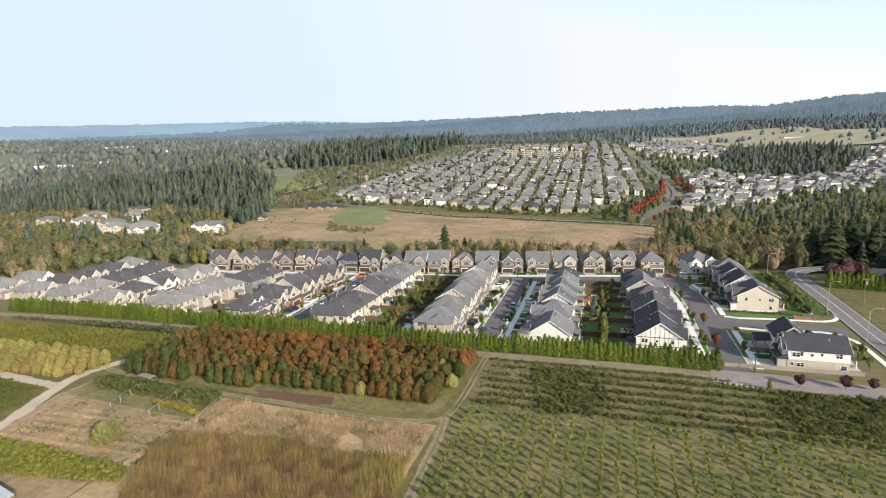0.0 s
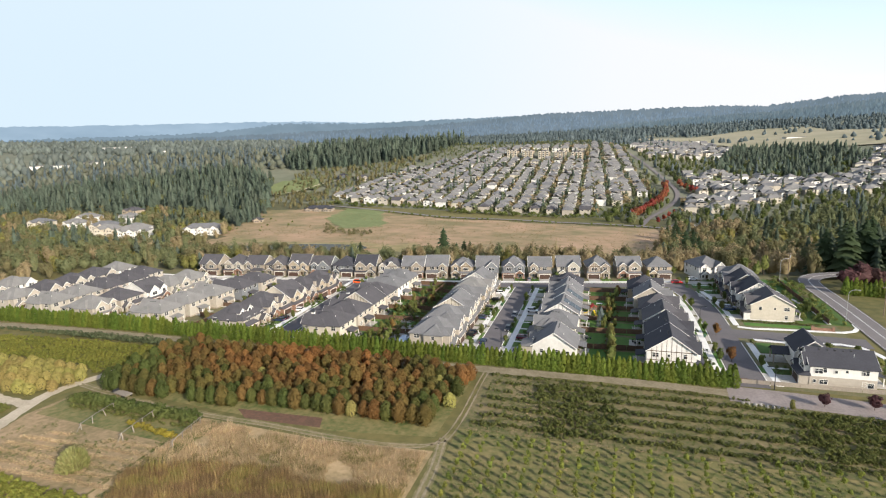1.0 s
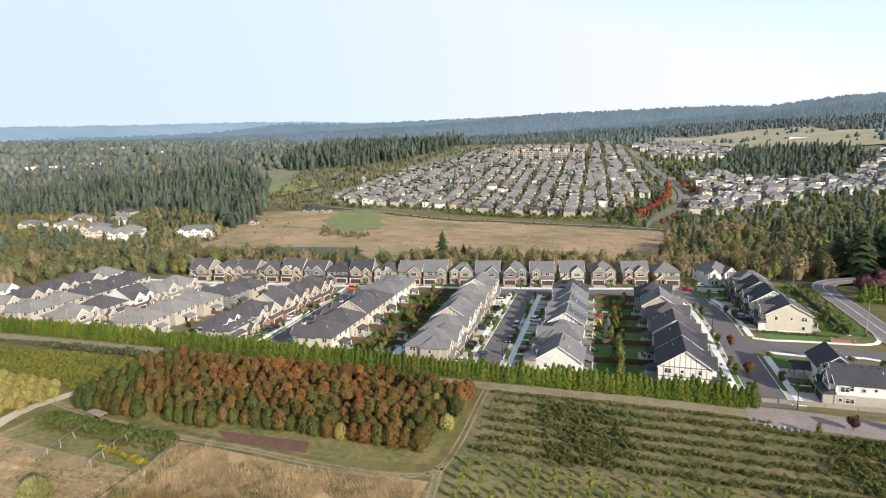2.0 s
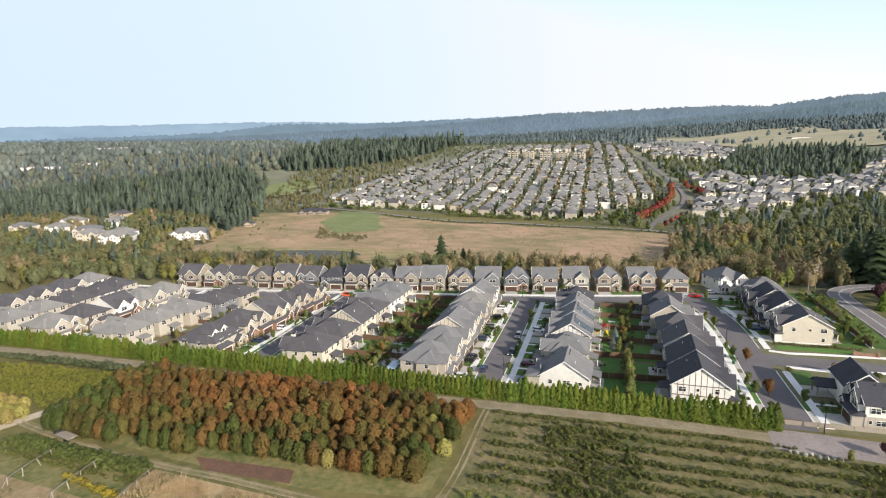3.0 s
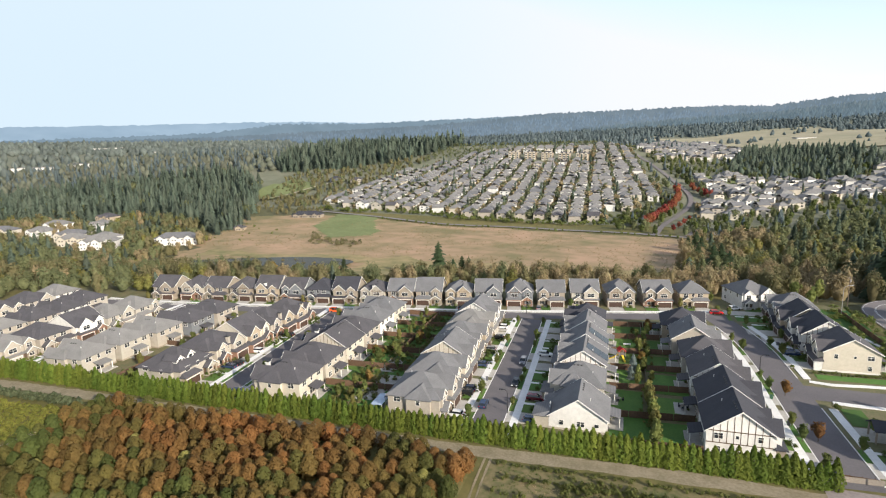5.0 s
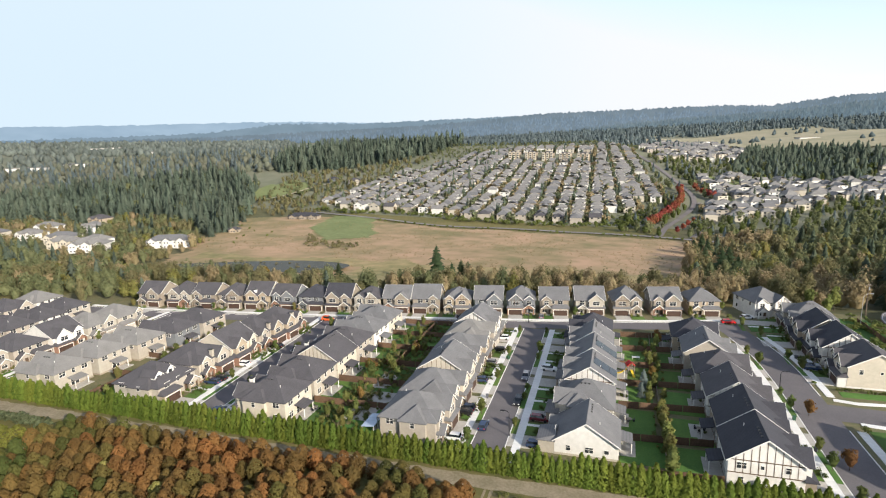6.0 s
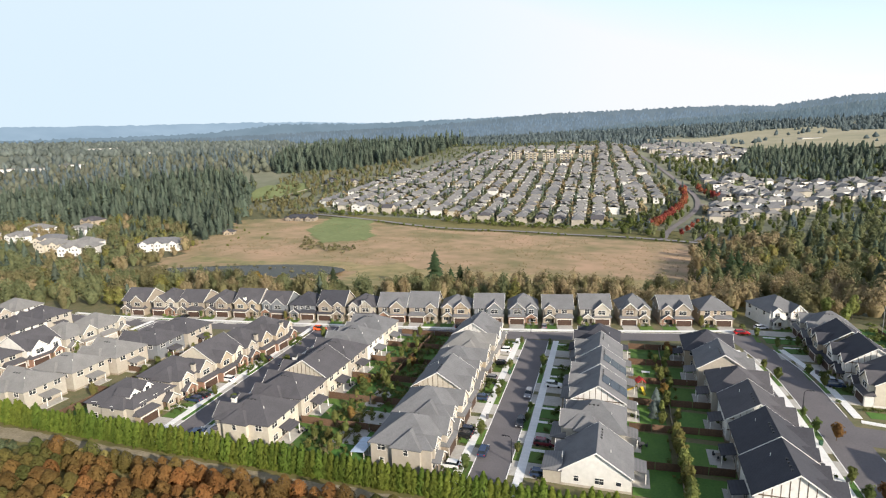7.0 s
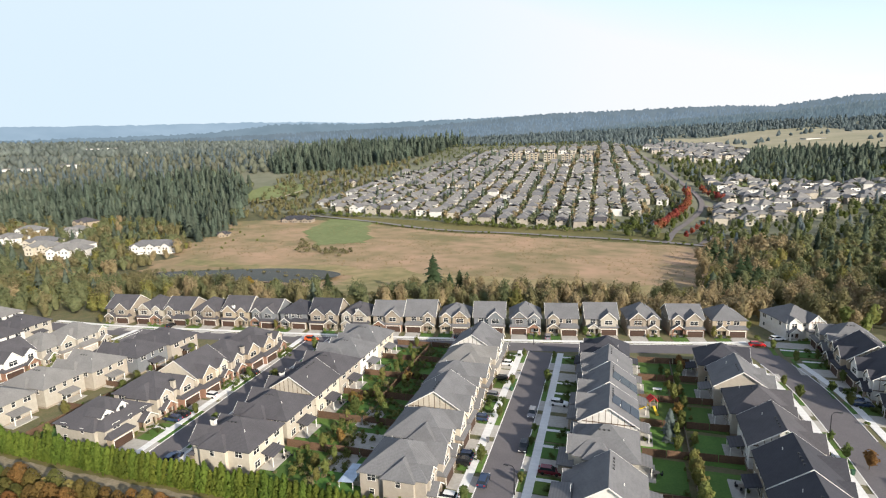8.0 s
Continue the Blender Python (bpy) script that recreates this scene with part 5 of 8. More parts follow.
def scatter(name, spots, protos, material, label, category, lean=0.0):
    """Countless plants as one mesh: each spot is x, y, scale."""
    rng = rg(len(spots))
    vs, fs, k = [], [], 0
    for x, y, s in spots:
        v, f = protos[rng.integers(len(protos))]
        a = rng.uniform(0, 2 * np.pi)
        c, sn = math.cos(a), math.sin(a)
        sz = s * rng.uniform(0.85, 1.2)
        w = np.stack([(v[:, 0] * c - v[:, 1] * sn) * s + x, (v[:, 0] * sn + v[:, 1] * c) * s + y, v[:, 2] * sz + height(x, y)], 1)
        vs.append(w)
        fs.append(f + k)
        k += len(v)
    v, f = np.concatenate(vs), np.concatenate(fs)
    me = bpy.data.meshes.new(name)
    me.vertices.add(len(v))
    me.vertices.foreach_set("co", v.astype(np.float32).ravel())
    m = f.shape[1]
    me.loops.add(f.size)
    me.loops.foreach_set("vertex_index", f.astype(np.int32).ravel())
    me.polygons.add(len(f))
    me.polygons.foreach_set("loop_start", np.arange(0, f.size, m, dtype=np.int32))
    me.update(calc_edges=True)
    me.validate()
    me.materials.append(material)
    return tagged(new(name, me), label, category, kind="stuff")


def spots_in(poly, spacing, lo, hi, seed, keep=1.0, where=None):
    g = random.Random(seed)
    x0, x1 = min(p[0] for p in poly), max(p[0] for p in poly)
    y0, y1 = min(p[1] for p in poly), max(p[1] for p in poly)
    out = []
    for i in range(int((x1 - x0) / spacing) + 1):
        for j in range(int((y1 - y0) / spacing) + 1):
            x, y = x0 + (i + g.random()) * spacing, y0 + (j + g.random()) * spacing
            s = g.uniform(lo, hi)
            if g.random() < keep and inside(x, y, poly) and (where is None or where(x, y)):
                out.append((x, y, s))
    return out


def far_fir(rng, h, r, tiers, per):
    """A fir for the woods: overlapping skirts of drooping boughs with ragged tips, narrowing to a point."""
    vs, fs, last = [], [], None
    for i in range(tiers):
        f = i / tiers
        z, r0 = h * (0.05 + 0.85 * f), r * (1 - f) ** 0.62 * rng.uniform(0.78, 1.15) + 0.3
        n, turn = len(vs), rng.uniform(0, 6.28)
        vs.append((rng.normal(0, 0.1), rng.normal(0, 0.1), min(z + h / tiers * 1.35, h * 1.02)))
        for k in range(2 * per):
            a = turn + math.pi * (k + rng.uniform(-0.25, 0.25)) / per
            rr = r0 * (rng.uniform(0.85, 1.2) if k % 2 else rng.uniform(0.45, 0.68))
            vs.append((math.cos(a) * rr, math.sin(a) * rr, z - (0.28 * rr if k % 2 else -0.1 * rr) + rng.uniform(-0.3, 0.3)))
            fs.append((n, n + 1 + k, n + 1 + (k + 1) % (2 * per)))
        if last is not None:
            fs.append((last, n, n + 1))
        last = n
    return np.array(vs, float), np.array(fs)


FIRS = [far_fir(rg(200 + i), 15.5 + 1.4 * i, 5.4 - 0.2 * i, 7, 5) for i in range(6)]
SMALLFIRS = [far_fir(rg(210 + i), 15 + i, 6.2, 3, 4) for i in range(4)]
BUSHY = [filled(crown(rg(220 + i), 8.8 + 0.7 * i, 3.9 - 0.25 * i, 0.3, 18, 130, 0.64, 0.7, fuzz=0.26, lump=(0.26, 0.46)), lifted(far_clump(rg(320 + i), 6.0 + 0.5 * i, 2.8 - 0.2 * i), 1.0)) for i in range(5)]
TREES = [filled(crown(rg(225 + i), 9.5 + 0.8 * i, 4.4 - 0.3 * i, 0.2, 26, 340, 0.42, 0.7, fuzz=0.26, lump=(0.22, 0.42)), lifted(far_clump(rg(325 + i), 6.4 + 0.6 * i, 2.9 - 0.22 * i), 1.0)) for i in range(6)]
TREESFINE = [filled(crown(rg(235 + i), 9.5 + 0.8 * i, 4.4 - 0.3 * i, 0.2, 30, 600, 0.3, 0.7, fuzz=0.26, lump=(0.2, 0.38)), lifted(far_clump(rg(335 + i), 6.4 + 0.6 * i, 2.9 - 0.22 * i), 1.0)) for i in range(6)]
LOWBUSH = [crown(rg(230 + i), 4.5, 2.4, 0.1, 12, 90, 0.46, 0.7, fuzz=0.25, lump=(0.26, 0.46)) for i in range(4)]
CLUMP = [far_clump(rg(240 + i), 9 + i, 5.0) for i in range(5)]

# near crops
for i in range(198):
    x = -239 + i * 1.345
    y = float(np.interp(x, [-240, -175, -100, 30], [161.0, 163.2, 162.6, 162.4]))
    plant("hedge", x + rnd.uniform(-0.12, 0.12), y + rnd.uniform(-0.15, 0.15), rnd.uniform(1.0, 1.26), group="hedge along the farm road")
NURSERY_BLOCK = [(-139, 122.2), (-133, 119.6), (-117, 119.6), (-112, 122.5), (-108, 119), (-96, 119), (-92, 122.5), (-76, 123.2), (-62, 121.8), (-42, 123.2), (-41, 152.5), (-60, 154.6), (-141, 155)]
for i in range(33):
    for j in range(11):
        x, y = -141.5 + i * 3.12 + (j % 2) * 0.4, 120.6 + j * 3.3
        if inside(x, y, NURSERY_BLOCK) and rnd.random() < 0.97:
            odd = rnd.random() < 0.04
            plant("yellow" if odd else "nursery", x + rnd.uniform(-0.3, 0.3), y + rnd.uniform(-0.3, 0.3), rnd.uniform(0.88, 1.3) * (0.78 if odd else 1), group="nursery block")
for i in range(16):
    for j in range(6):
        x, y = -206 + i * 4.0 + j * 0.5, 112.6 + j * 3.6
        if inside(x, y, [(-215, 114), (-176, 112), (-151, 112), (-147.5, 119), (-148, 127), (-156, 130.5), (-206, 130)]):
            plant("yellow", x + rnd.uniform(-0.4, 0.4), y + rnd.uniform(-0.4, 0.4), rnd.uniform(0.85, 1.12), group="yellowing nursery block")
orchard_rest = []
for i in range(30):
    for j in range(15):
        x = -32.6 + i * 3.34 + rnd.uniform(-0.2, 0.2)
        y = 82.0 + j * 2.75 + 0.05 * (x + 30) + rnd.uniform(-0.22, 0.22)
        if inside(x, y, [(-34.5, 58), (66, 58), (62, 126), (-33.5, 122.5)]) and rnd.random() < 0.97:
            if i < 18 and j < 11:
                plant("sapling", x, y, rnd.uniform(0.6, 0.9), group="young orchard")
            else:
                orchard_rest.append((x, y, rnd.uniform(0.6, 0.92)))
scatter("orchard_rows", orchard_rest, [crown(rg(55 + i), 2.5, 0.7, 0.15, 10, 130, 0.18, 0.55, fuzz=0.35) for i in range(3)], SAPLING, "further rows of young orchard trees", "trees")
ROWBUSH = [crown(rg(250 + i), 1.3, 0.85, 0.0, 6, 100, 0.14) for i in range(4)]
CROPTUFT = [crown(rg(255 + i), 1.1, 0.7, 0.0, 5, 60, 0.12) for i in range(4)]
for j, y in enumerate((127.2, 131.4, 135.8, 140.4, 145.2, 150.0)):
    spots = []
    x = -34.0 + 0.8 * (j % 2)
    while x < 78:
        dens = 0.78 + 0.22 * smooth((x + 25 + 4 * (5 - j)) / 14)
        if noise.noise((x * 0.13, y, 2.0)) > -0.62 and rnd.random() < dens:
            spots.append((x, y - 0.012 * max(x, 0) + rnd.uniform(-0.7, 0.7), rnd.uniform(0.55, 1.0) * (0.5 + 0.5 * dens)))
        x += 0.62
    scatter("berry_row", spots, ROWBUSH, BERRY, "row of low green berry bushes", "bushes")
scatter("field_edge_bushes", [(-36 + 0.95 * k, 154.4 - 0.02 * max(k - 60, 0) + rnd.uniform(-0.4, 0.4), rnd.uniform(0.5, 0.95)) for k in range(68) if rnd.random() < 0.8], ROWBUSH, BERRY, "low bushes along the gravel road", "bushes")
scatter("crop_block", spots_in([(-236, 138), (-206, 132.6), (-156, 132), (-147, 127.5), (-143.5, 140), (-145, 150.5), (-180, 149), (-235, 145)], 1.05, 0.8, 1.4, 5), CROPTUFT, foliage("crop_leaves", (0.245, 0.235, 0.05), (0.15, 0.16, 0.035), island=True, broad=0.1), "block of low yellow-green nursery stock", "bushes")
scatter("shrub_row", [(-226 + 1.05 * k, 152.6 + rnd.uniform(-0.6, 0.6), rnd.uniform(0.75, 1.0) * (1.1 + 0.9 * smooth((k - 22) / 20))) for k in range(78)], ROWBUSH, foliage("grey_green_leaves", (0.15, 0.17, 0.09), (0.09, 0.11, 0.055), island=True), "row of grey-green shrubs beside the farm road", "bushes")
scatter("crop_strip", spots_in([(-136, 82), (-94, 80.5), (-91.5, 76), (-118, 71.5), (-137, 74)], 0.8, 0.8, 1.6, 6, 0.92), CROPTUFT, foliage("bright_crop_leaves", (0.29, 0.285, 0.06), (0.17, 0.185, 0.04), island=True), "strip of bright yellow-green crop", "bushes")
scatter("green_block", spots_in([(-146.5, 98), (-150, 105), (-172, 107.6), (-200, 108), (-180, 88), (-145.5, 82)], 1.0, 0.7, 1.3, 8), CROPTUFT, BERRY, "block of green low crop", "bushes")
for k, y in enumerate((115.2, 113.6, 112.2)):
    scatter("trellis_row", [(-138.5 + 0.7 * i, y - 0.03 * i + rnd.uniform(-0.5, 0.5), rnd.uniform(0.9, 1.5)) for i in range(58)], ROWBUSH, GREENBUSH, "trellised berry row with dark green leaves", "bushes")
scatter("trellis_row", [(-134 + 0.7 * i, 109.6 - 0.025 * i + rnd.uniform(-0.5, 0.5), rnd.uniform(0.5, 1.0)) for i in range(53) if rnd.random() < 0.85], ROWBUSH, BERRY, "trellised berry row with green leaves", "bushes")
scatter("trellis_row", [(-113 + 0.45 * i, 106.2 - 0.07 * i + rnd.uniform(-0.5, 0.5), rnd.uniform(0.6, 1.1)) for i in range(38)], ROWBUSH, foliage("golden_berry_leaves", (0.42, 0.33, 0.05), (0.26, 0.23, 0.05), island=True), "trellised berry row turning yellow", "bushes")
plant("bigbush", -108.6, 88.2, 1.1)
BLADES = []
for i in range(5):
    g = rg(260 + i)
    n = 14
    a, r = g.uniform(0, 6.28, n), g.uniform(0, 0.5, n)
    base = np.stack([r * np.cos(a), r * np.sin(a), np.zeros(n)], 1)
    side_ = np.stack([-np.sin(a * 3), np.cos(a * 3), np.zeros(n)], 1) * 0.032
    tip = base * 1.5 + np.stack([g.normal(0, 0.12, n), g.normal(0, 0.12, n), g.uniform(0.6, 1.1, n)], 1)
    v = np.stack([base - side_ * 1.3, base + side_ * 1.3, tip], 1).reshape(-1, 3)
    BLADES.append((v, np.arange(3 * n).reshape(n, 3)))
CANES, FINE, LITTER = [], [], []
for i in range(5):
    g = rg(270 + i)
    for kind, n, spread, wide, lean, tall in ((CANES, 30, 0.55, 0.022, 0.09, 1.0), (FINE, 22, 0.5, 0.024, 0.3, 0.8)):
        a, r = g.uniform(0, 6.28, n), spread * np.sqrt(g.uniform(0, 1, n))
        base = np.stack([r * np.cos(a), r * np.sin(a), np.zeros(n)], 1)
        side_ = np.stack([-np.sin(a * 3), np.cos(a * 3), np.zeros(n)], 1) * wide
        tip = base * 1.2 + np.stack([g.normal(0, lean, n), g.normal(0, lean, n), tall * g.uniform(0.55, 1.1, n)], 1)
        kind.append((np.stack([base - side_ * 1.3, base + side_ * 1.3, tip], 1).reshape(-1, 3), np.arange(3 * n).reshape(n, 3)))
    n = 22
    p = np.stack([g.uniform(-0.75, 0.75, n), g.normal(0, 0.3, n), g.uniform(0.04, 0.16, n)], 1)
    LITTER.append(leaf_cards(p, np.stack([g.normal(0, 0.35, n), g.normal(0, 0.35, n), np.ones(n)], 1), 0.17, g, 0.35))
cane_sets = {"tan": [], "brown": [], "olive": []}
for x, y, s in spots_in([(-97, 90), (-88, 95), (-72, 98.4), (-56, 96.6), (-40, 98.6), (-37.8, 78), (-86, 70), (-90, 76)], 0.6, 1.3, 2.1, 9):
    u = noise.noise((x * 0.16, y * 0.22, 4.0)) + rnd.uniform(-0.35, 0.35) + 0.5 * smooth((x + 50) / 10) - 0.12
    s *= 0.85 + 0.75 * noise.noise((x * 0.33, y * 0.33, 2.0))
    if s > 0.45:
        cane_sets["brown" if u < -0.12 else "tan" if u < 0.3 else "olive"].append((x, y, s))
for key, m_ in (("tan", CANE), ("brown", foliage("dark_canes", (0.33, 0.22, 0.115), (0.22, 0.155, 0.075), island=True, broad=0.08)), ("olive", foliage("olive_canes", (0.4, 0.33, 0.12), (0.27, 0.24, 0.075), island=True, broad=0.08))):
    scatter(key + "_canes", cane_sets[key], CANES, m_, "dense stand of tall " + key + " canes", "canes")
scatter("green_weeds", spots_in([(-97, 94), (-97, 112.4), (-64, 110.8), (-39.6, 112.4), (-40, 95)], 0.85, 0.6, 1.3, 72, 0.9, lambda x, y: noise.noise((x * 0.14, y * 0.2, 3.0)) < -0.12), FINE, foliage("olive_weeds", (0.25, 0.22, 0.085), (0.15, 0.145, 0.05), island=True), "olive weeds among the dry ones", "weeds")
scatter("tall_dry_weeds", spots_in([(-96, 96), (-96, 112), (-64, 110.6), (-39.8, 112), (-40, 97)], 1.3, 1.3, 2.1, 73, 0.6, lambda x, y: noise.noise((x * 0.1, y * 0.17, 7.0)) > 0.05), FINE, STRAWMAT, "pale tall tufts of dry weeds", "weeds")
scatter("dry_weeds", spots_in([(-96.5, 94), (-97, 112.4), (-64, 110.8), (-39.6, 112.4), (-40, 95)], 0.72, 0.6, 1.4, 10, 0.95, lambda x, y: noise.noise((x * 0.12, y * 0.12, 3.0)) > -0.28), FINE, STRAW, "dry straw-coloured weeds", "weeds")
def litter_row(x, k):
    return -0.5 + 0.22 * k + noise.noise((x * 0.09, k * 3.0, 5.0)) < 0.65 and (x + 136 > 0.5 * k * 1.5)


scatter("plot_weeds", spots_in([(-136, 85), (-137.5, 99), (-134, 104), (-97, 101.5), (-92.5, 95), (-98, 85)], 0.9, 0.3, 0.7, 63, 0.8, lambda x, y: noise.noise((x * 0.1, y * 0.14, 8.0)) > -0.05), FINE, GRASSBLADE, "green weeds over the tilled plot", "weeds")
scatter("dry_crop_rows", [(x, 84.4 + 2.9 * k + 0.03 * (x + 110) + rnd.uniform(-0.15, 0.15), rnd.uniform(0.95, 1.4)) for k in range(6) for x in np.arange(-136, -95, 0.36) if litter_row(x, k)], LITTER, STRAWMAT, "low rows of dry crop stubble", "stubble")
scatter("field_grass", spots_in([(-35, 82), (66, 86), (66, 152), (-35, 154)], 1.15, 0.3, 0.7, 12, 1.0, lambda x, y: noise.noise((x * 0.08, y * 0.08, 1.0)) > -0.2), FINE, GRASSBLADE, "uneven grass tufts between the rows", "grass")
scatter("field_litter", spots_in([(-35, 82), (60, 86), (66, 126), (-8, 126), (-12, 150), (-35, 153)], 1.5, 0.4, 0.8, 64, 0.9, lambda x, y: noise.noise((x * 0.11, y * 0.11, 6.0)) + 0.25 * smooth((y - 120) / 8) > 0.12), LITTER, STRAW, "patches of dry cut grass in the orchard", "grass")
scatter("berry_thicket", spots_in([(-23, 153), (-8.5, 153.4), (-2, 140), (-5, 126), (-17, 124.6), (-21, 138)], 1.0, 0.35, 0.95, 65, 0.85, lambda x, y: noise.noise((x * 0.2, y * 0.3, 4.0)) > -0.3) + spots_in([(38, 150), (62, 151), (70, 128), (38, 128.6), (34, 140)], 1.1, 0.4, 1.2, 66, 0.8, lambda x, y: noise.noise((x * 0.2, y * 0.3, 5.0)) > -0.3), ROWBUSH, BERRY, "thicket of green berry bushes grown together", "bushes")

# woods
LEFT_FOREST = [(-640, 430), (-520, 470), (-470, 515), (-375, 470), (-335, 442), (-350, 500), (-418, 620), (-470, 700), (-560, 760), (-720, 640), (-800, 520)]
UPPER_FOREST = [(-520, 800), (-480, 790), (-400, 832), (-340, 900), (-300, 1000), (-290, 1090), (-540, 1090), (-580, 950)]
BACK_WOODS = [(-720, 640), (-560, 760), (-520, 800), (-580, 950), (-540, 1090), (-760, 1090), (-1050, 800), (-860, 480)]
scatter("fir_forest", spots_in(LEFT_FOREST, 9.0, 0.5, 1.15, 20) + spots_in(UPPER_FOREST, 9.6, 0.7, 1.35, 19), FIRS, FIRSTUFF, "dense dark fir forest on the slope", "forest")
# Leaf colour greyed and paled: haze of the distance is mixed into it.
scatter("back_woods", spots_in(BACK_WOODS, 18, 0.7, 1.3, 18), CLUMP, foliage("back_wood_leaves_hazed", (0.2, 0.208, 0.15), (0.14, 0.152, 0.112), island=True, hue=0.02, broad=0.02), "brown and olive woods behind the firs, paled with haze", "forest")
scatter("back_woods_firs", spots_in(BACK_WOODS, 21, 0.5, 1.0, 17), FIRS, FIRHAZED, "scattered firs behind the forest", "forest")
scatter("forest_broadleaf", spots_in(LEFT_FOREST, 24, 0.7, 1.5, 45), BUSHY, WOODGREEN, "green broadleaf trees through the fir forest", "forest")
scatter("crest_firs", spots_in([(-300, 1045), (60, 1060), (100, 1150), (-330, 1150)], 11, 0.3, 0.75, 21, 0.7), SMALLFIRS, FIRHAZED, "fir belt along the crest", "forest")
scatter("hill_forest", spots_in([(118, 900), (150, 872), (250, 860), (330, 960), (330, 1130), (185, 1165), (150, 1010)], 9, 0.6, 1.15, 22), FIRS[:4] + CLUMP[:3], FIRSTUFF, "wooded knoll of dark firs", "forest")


def wooded(x, y):
    return noise.noise((x * 0.0035, y * 0.0035, 4.0)) > -0.22 or math.hypot(x, y) > 1900


HILL_FIELDS = [(40, 1420), (20, 1720), (180, 1800), (380, 2080), (530, 2080), (520, 1760), (720, 1640), (660, 1180), (330, 1130), (200, 1240)]
scatter("hill_field_trees", spots_in(HILL_FIELDS, 34, 0.6, 1.3, 59, 0.9, lambda x, y: noise.noise((x * 0.006, y * 0.009, 2.0)) > 0.24), CLUMP, FIRHAZED, "scattered trees among the hill fields", "trees")
scatter("ridge_forest", spots_in([(-700, 1250), (-200, 1180), (120, 1320), (420, 1480), (560, 1000), (1100, 1200), (1700, 2900), (0, 3100), (-1500, 2700)], 25, 0.7, 1.4, 23, 0.95, lambda x, y: wooded(x, y) and not inside(x, y, HILL_FIELDS)), SMALLFIRS[:3] + CLUMP[:4], FIRHAZED, "far fir woods below the ridge", "forest")
# Painted haze here too: the valley leaves lean to a cool grey-green.
scatter("valley_woods", spots_in([(-640, 1100), (-1000, 820), (-900, 520), (-1300, 500), (-3000, 1500), (-1700, 2700), (-700, 1250)], 33, 1.1, 1.8, 24, 0.9, wooded), CLUMP, foliage("valley_leaves_hazed", (0.2, 0.225, 0.195), (0.13, 0.155, 0.14), island=True, hue=0.02, value=0.25, broad=0.008), "far patchy autumn woods in the valley", "forest")
GROVE = [(52, 298), (30, 325), (14, 365), (20, 420), (34, 520), (92, 560), (190, 640), (320, 660), (330, 420), (260, 286), (114, 288), (112, 306), (84, 305), (66, 303)]


def mixed_wood(name, where_, poly, spacing, lo, hi, seed, bias, firs=0.5, protos=None, keep=None):
    """A wood of single-coloured trees in drifts: tan, olive, yellow-green, green and dark firs; bias(x, y) leans towards green."""
    g = random.Random(seed)
    groups = {k: [] for k in ("tan", "olive", "lime", "green", "fir")}
    for x, y, sc in spots_in(poly, spacing, lo, hi, seed, 0.97, keep):
        u = noise.noise((x * 0.022, y * 0.022, seed)) * 1.0 + g.uniform(-0.26, 0.26) + bias(x, y)
        k = "tan" if u < -0.2 else "olive" if u < 0.08 else "lime" if u < 0.14 else "green" if u < 0.34 or g.random() > firs else "fir"
        groups[k].append((x, y, sc * (0.72 if k == "fir" else 1.0)))
    for k, m_, words in (("tan", TANBUSH, "tan and brown autumn"), ("olive", OLIVE, "olive half-bare"), ("lime", WOODLIME, "yellow-green leafy"), ("green", WOODGREEN, "dull green leafy"), ("fir", FIRSTUFF, "dark green fir")):
        if groups[k]:
            scatter(name + "_" + k, groups[k], FIRS if k == "fir" else protos or TREES, FIRDARK if k == "fir" and name.startswith("grove") else m_, words + " trees " + where_, "trees")


mixed_wood("grove", "in the grove beside the road", GROVE, 9.2, 0.75, 1.3, 25, lambda x, y: (x - 92) * 0.0045 + 0.1, 0.32, BUSHY, lambda x, y: y > 425)
mixed_wood("grove_edge", "at the edge of the grove", GROVE, 8.8, 0.75, 1.35, 26, lambda x, y: (x - 84) * 0.0045 + 0.08, 0.22, TREESFINE, lambda x, y: y <= 425 and x < 190)
scatter("tall_firs", spots_in([(98, 312), (112, 288), (190, 280), (250, 420), (150, 440), (104, 400)], 7.5, 0.7, 1.2, 28, 0.9), FIRS, FIRDARK, "stand of tall dark firs beside the road", "grove")
BELT = [(-215, 262), (-150, 272), (-60, 290), (20, 303), (34, 310), (26, 350), (-20, 338), (-90, 322), (-150, 306), (-190, 318), (-240, 312), (-300, 330), (-330, 300), (-280, 258)]


def clear_of_pond(x, y):
    return not (-310 < x < -120 and y > 297)


mixed_wood("scrub_belt", "behind the far row of houses", BELT, 6.4, 0.65, 1.15, 29, lambda x, y: -0.14 + 0.2 * (x < -200), 0.12, TREESFINE, keep=clear_of_pond)
scatter("pond_meadow_bushes", spots_in([(-300, 298), (-120, 298), (-120, 312), (-160, 316), (-300, 322)], 9, 0.3, 0.75, 67, 0.75), LOWBUSH, OLIVE, "low olive bushes between the houses and the pond", "bushes")
scatter("meadow_tufts", spots_in([(-300, 360), (-330, 410), (-370, 520), (-250, 550), (-111, 540), (20, 530), (24, 380), (-60, 335), (-180, 335)], 4.2, 0.8, 1.7, 58, 0.7, lambda x, y: noise.noise((x * 0.02, y * 0.02, 9.0)) > -0.1), BLADES, foliage("meadow_blades", (0.37, 0.27, 0.15), (0.22, 0.18, 0.085), island=True, broad=0.03), "tussocks of the dry meadow", "grass")
SCRUB = [(-300, 250), (-250, 262), (-300, 330), (-318, 420), (-345, 432), (-400, 440), (-520, 460), (-650, 425), (-640, 300), (-420, 270)]
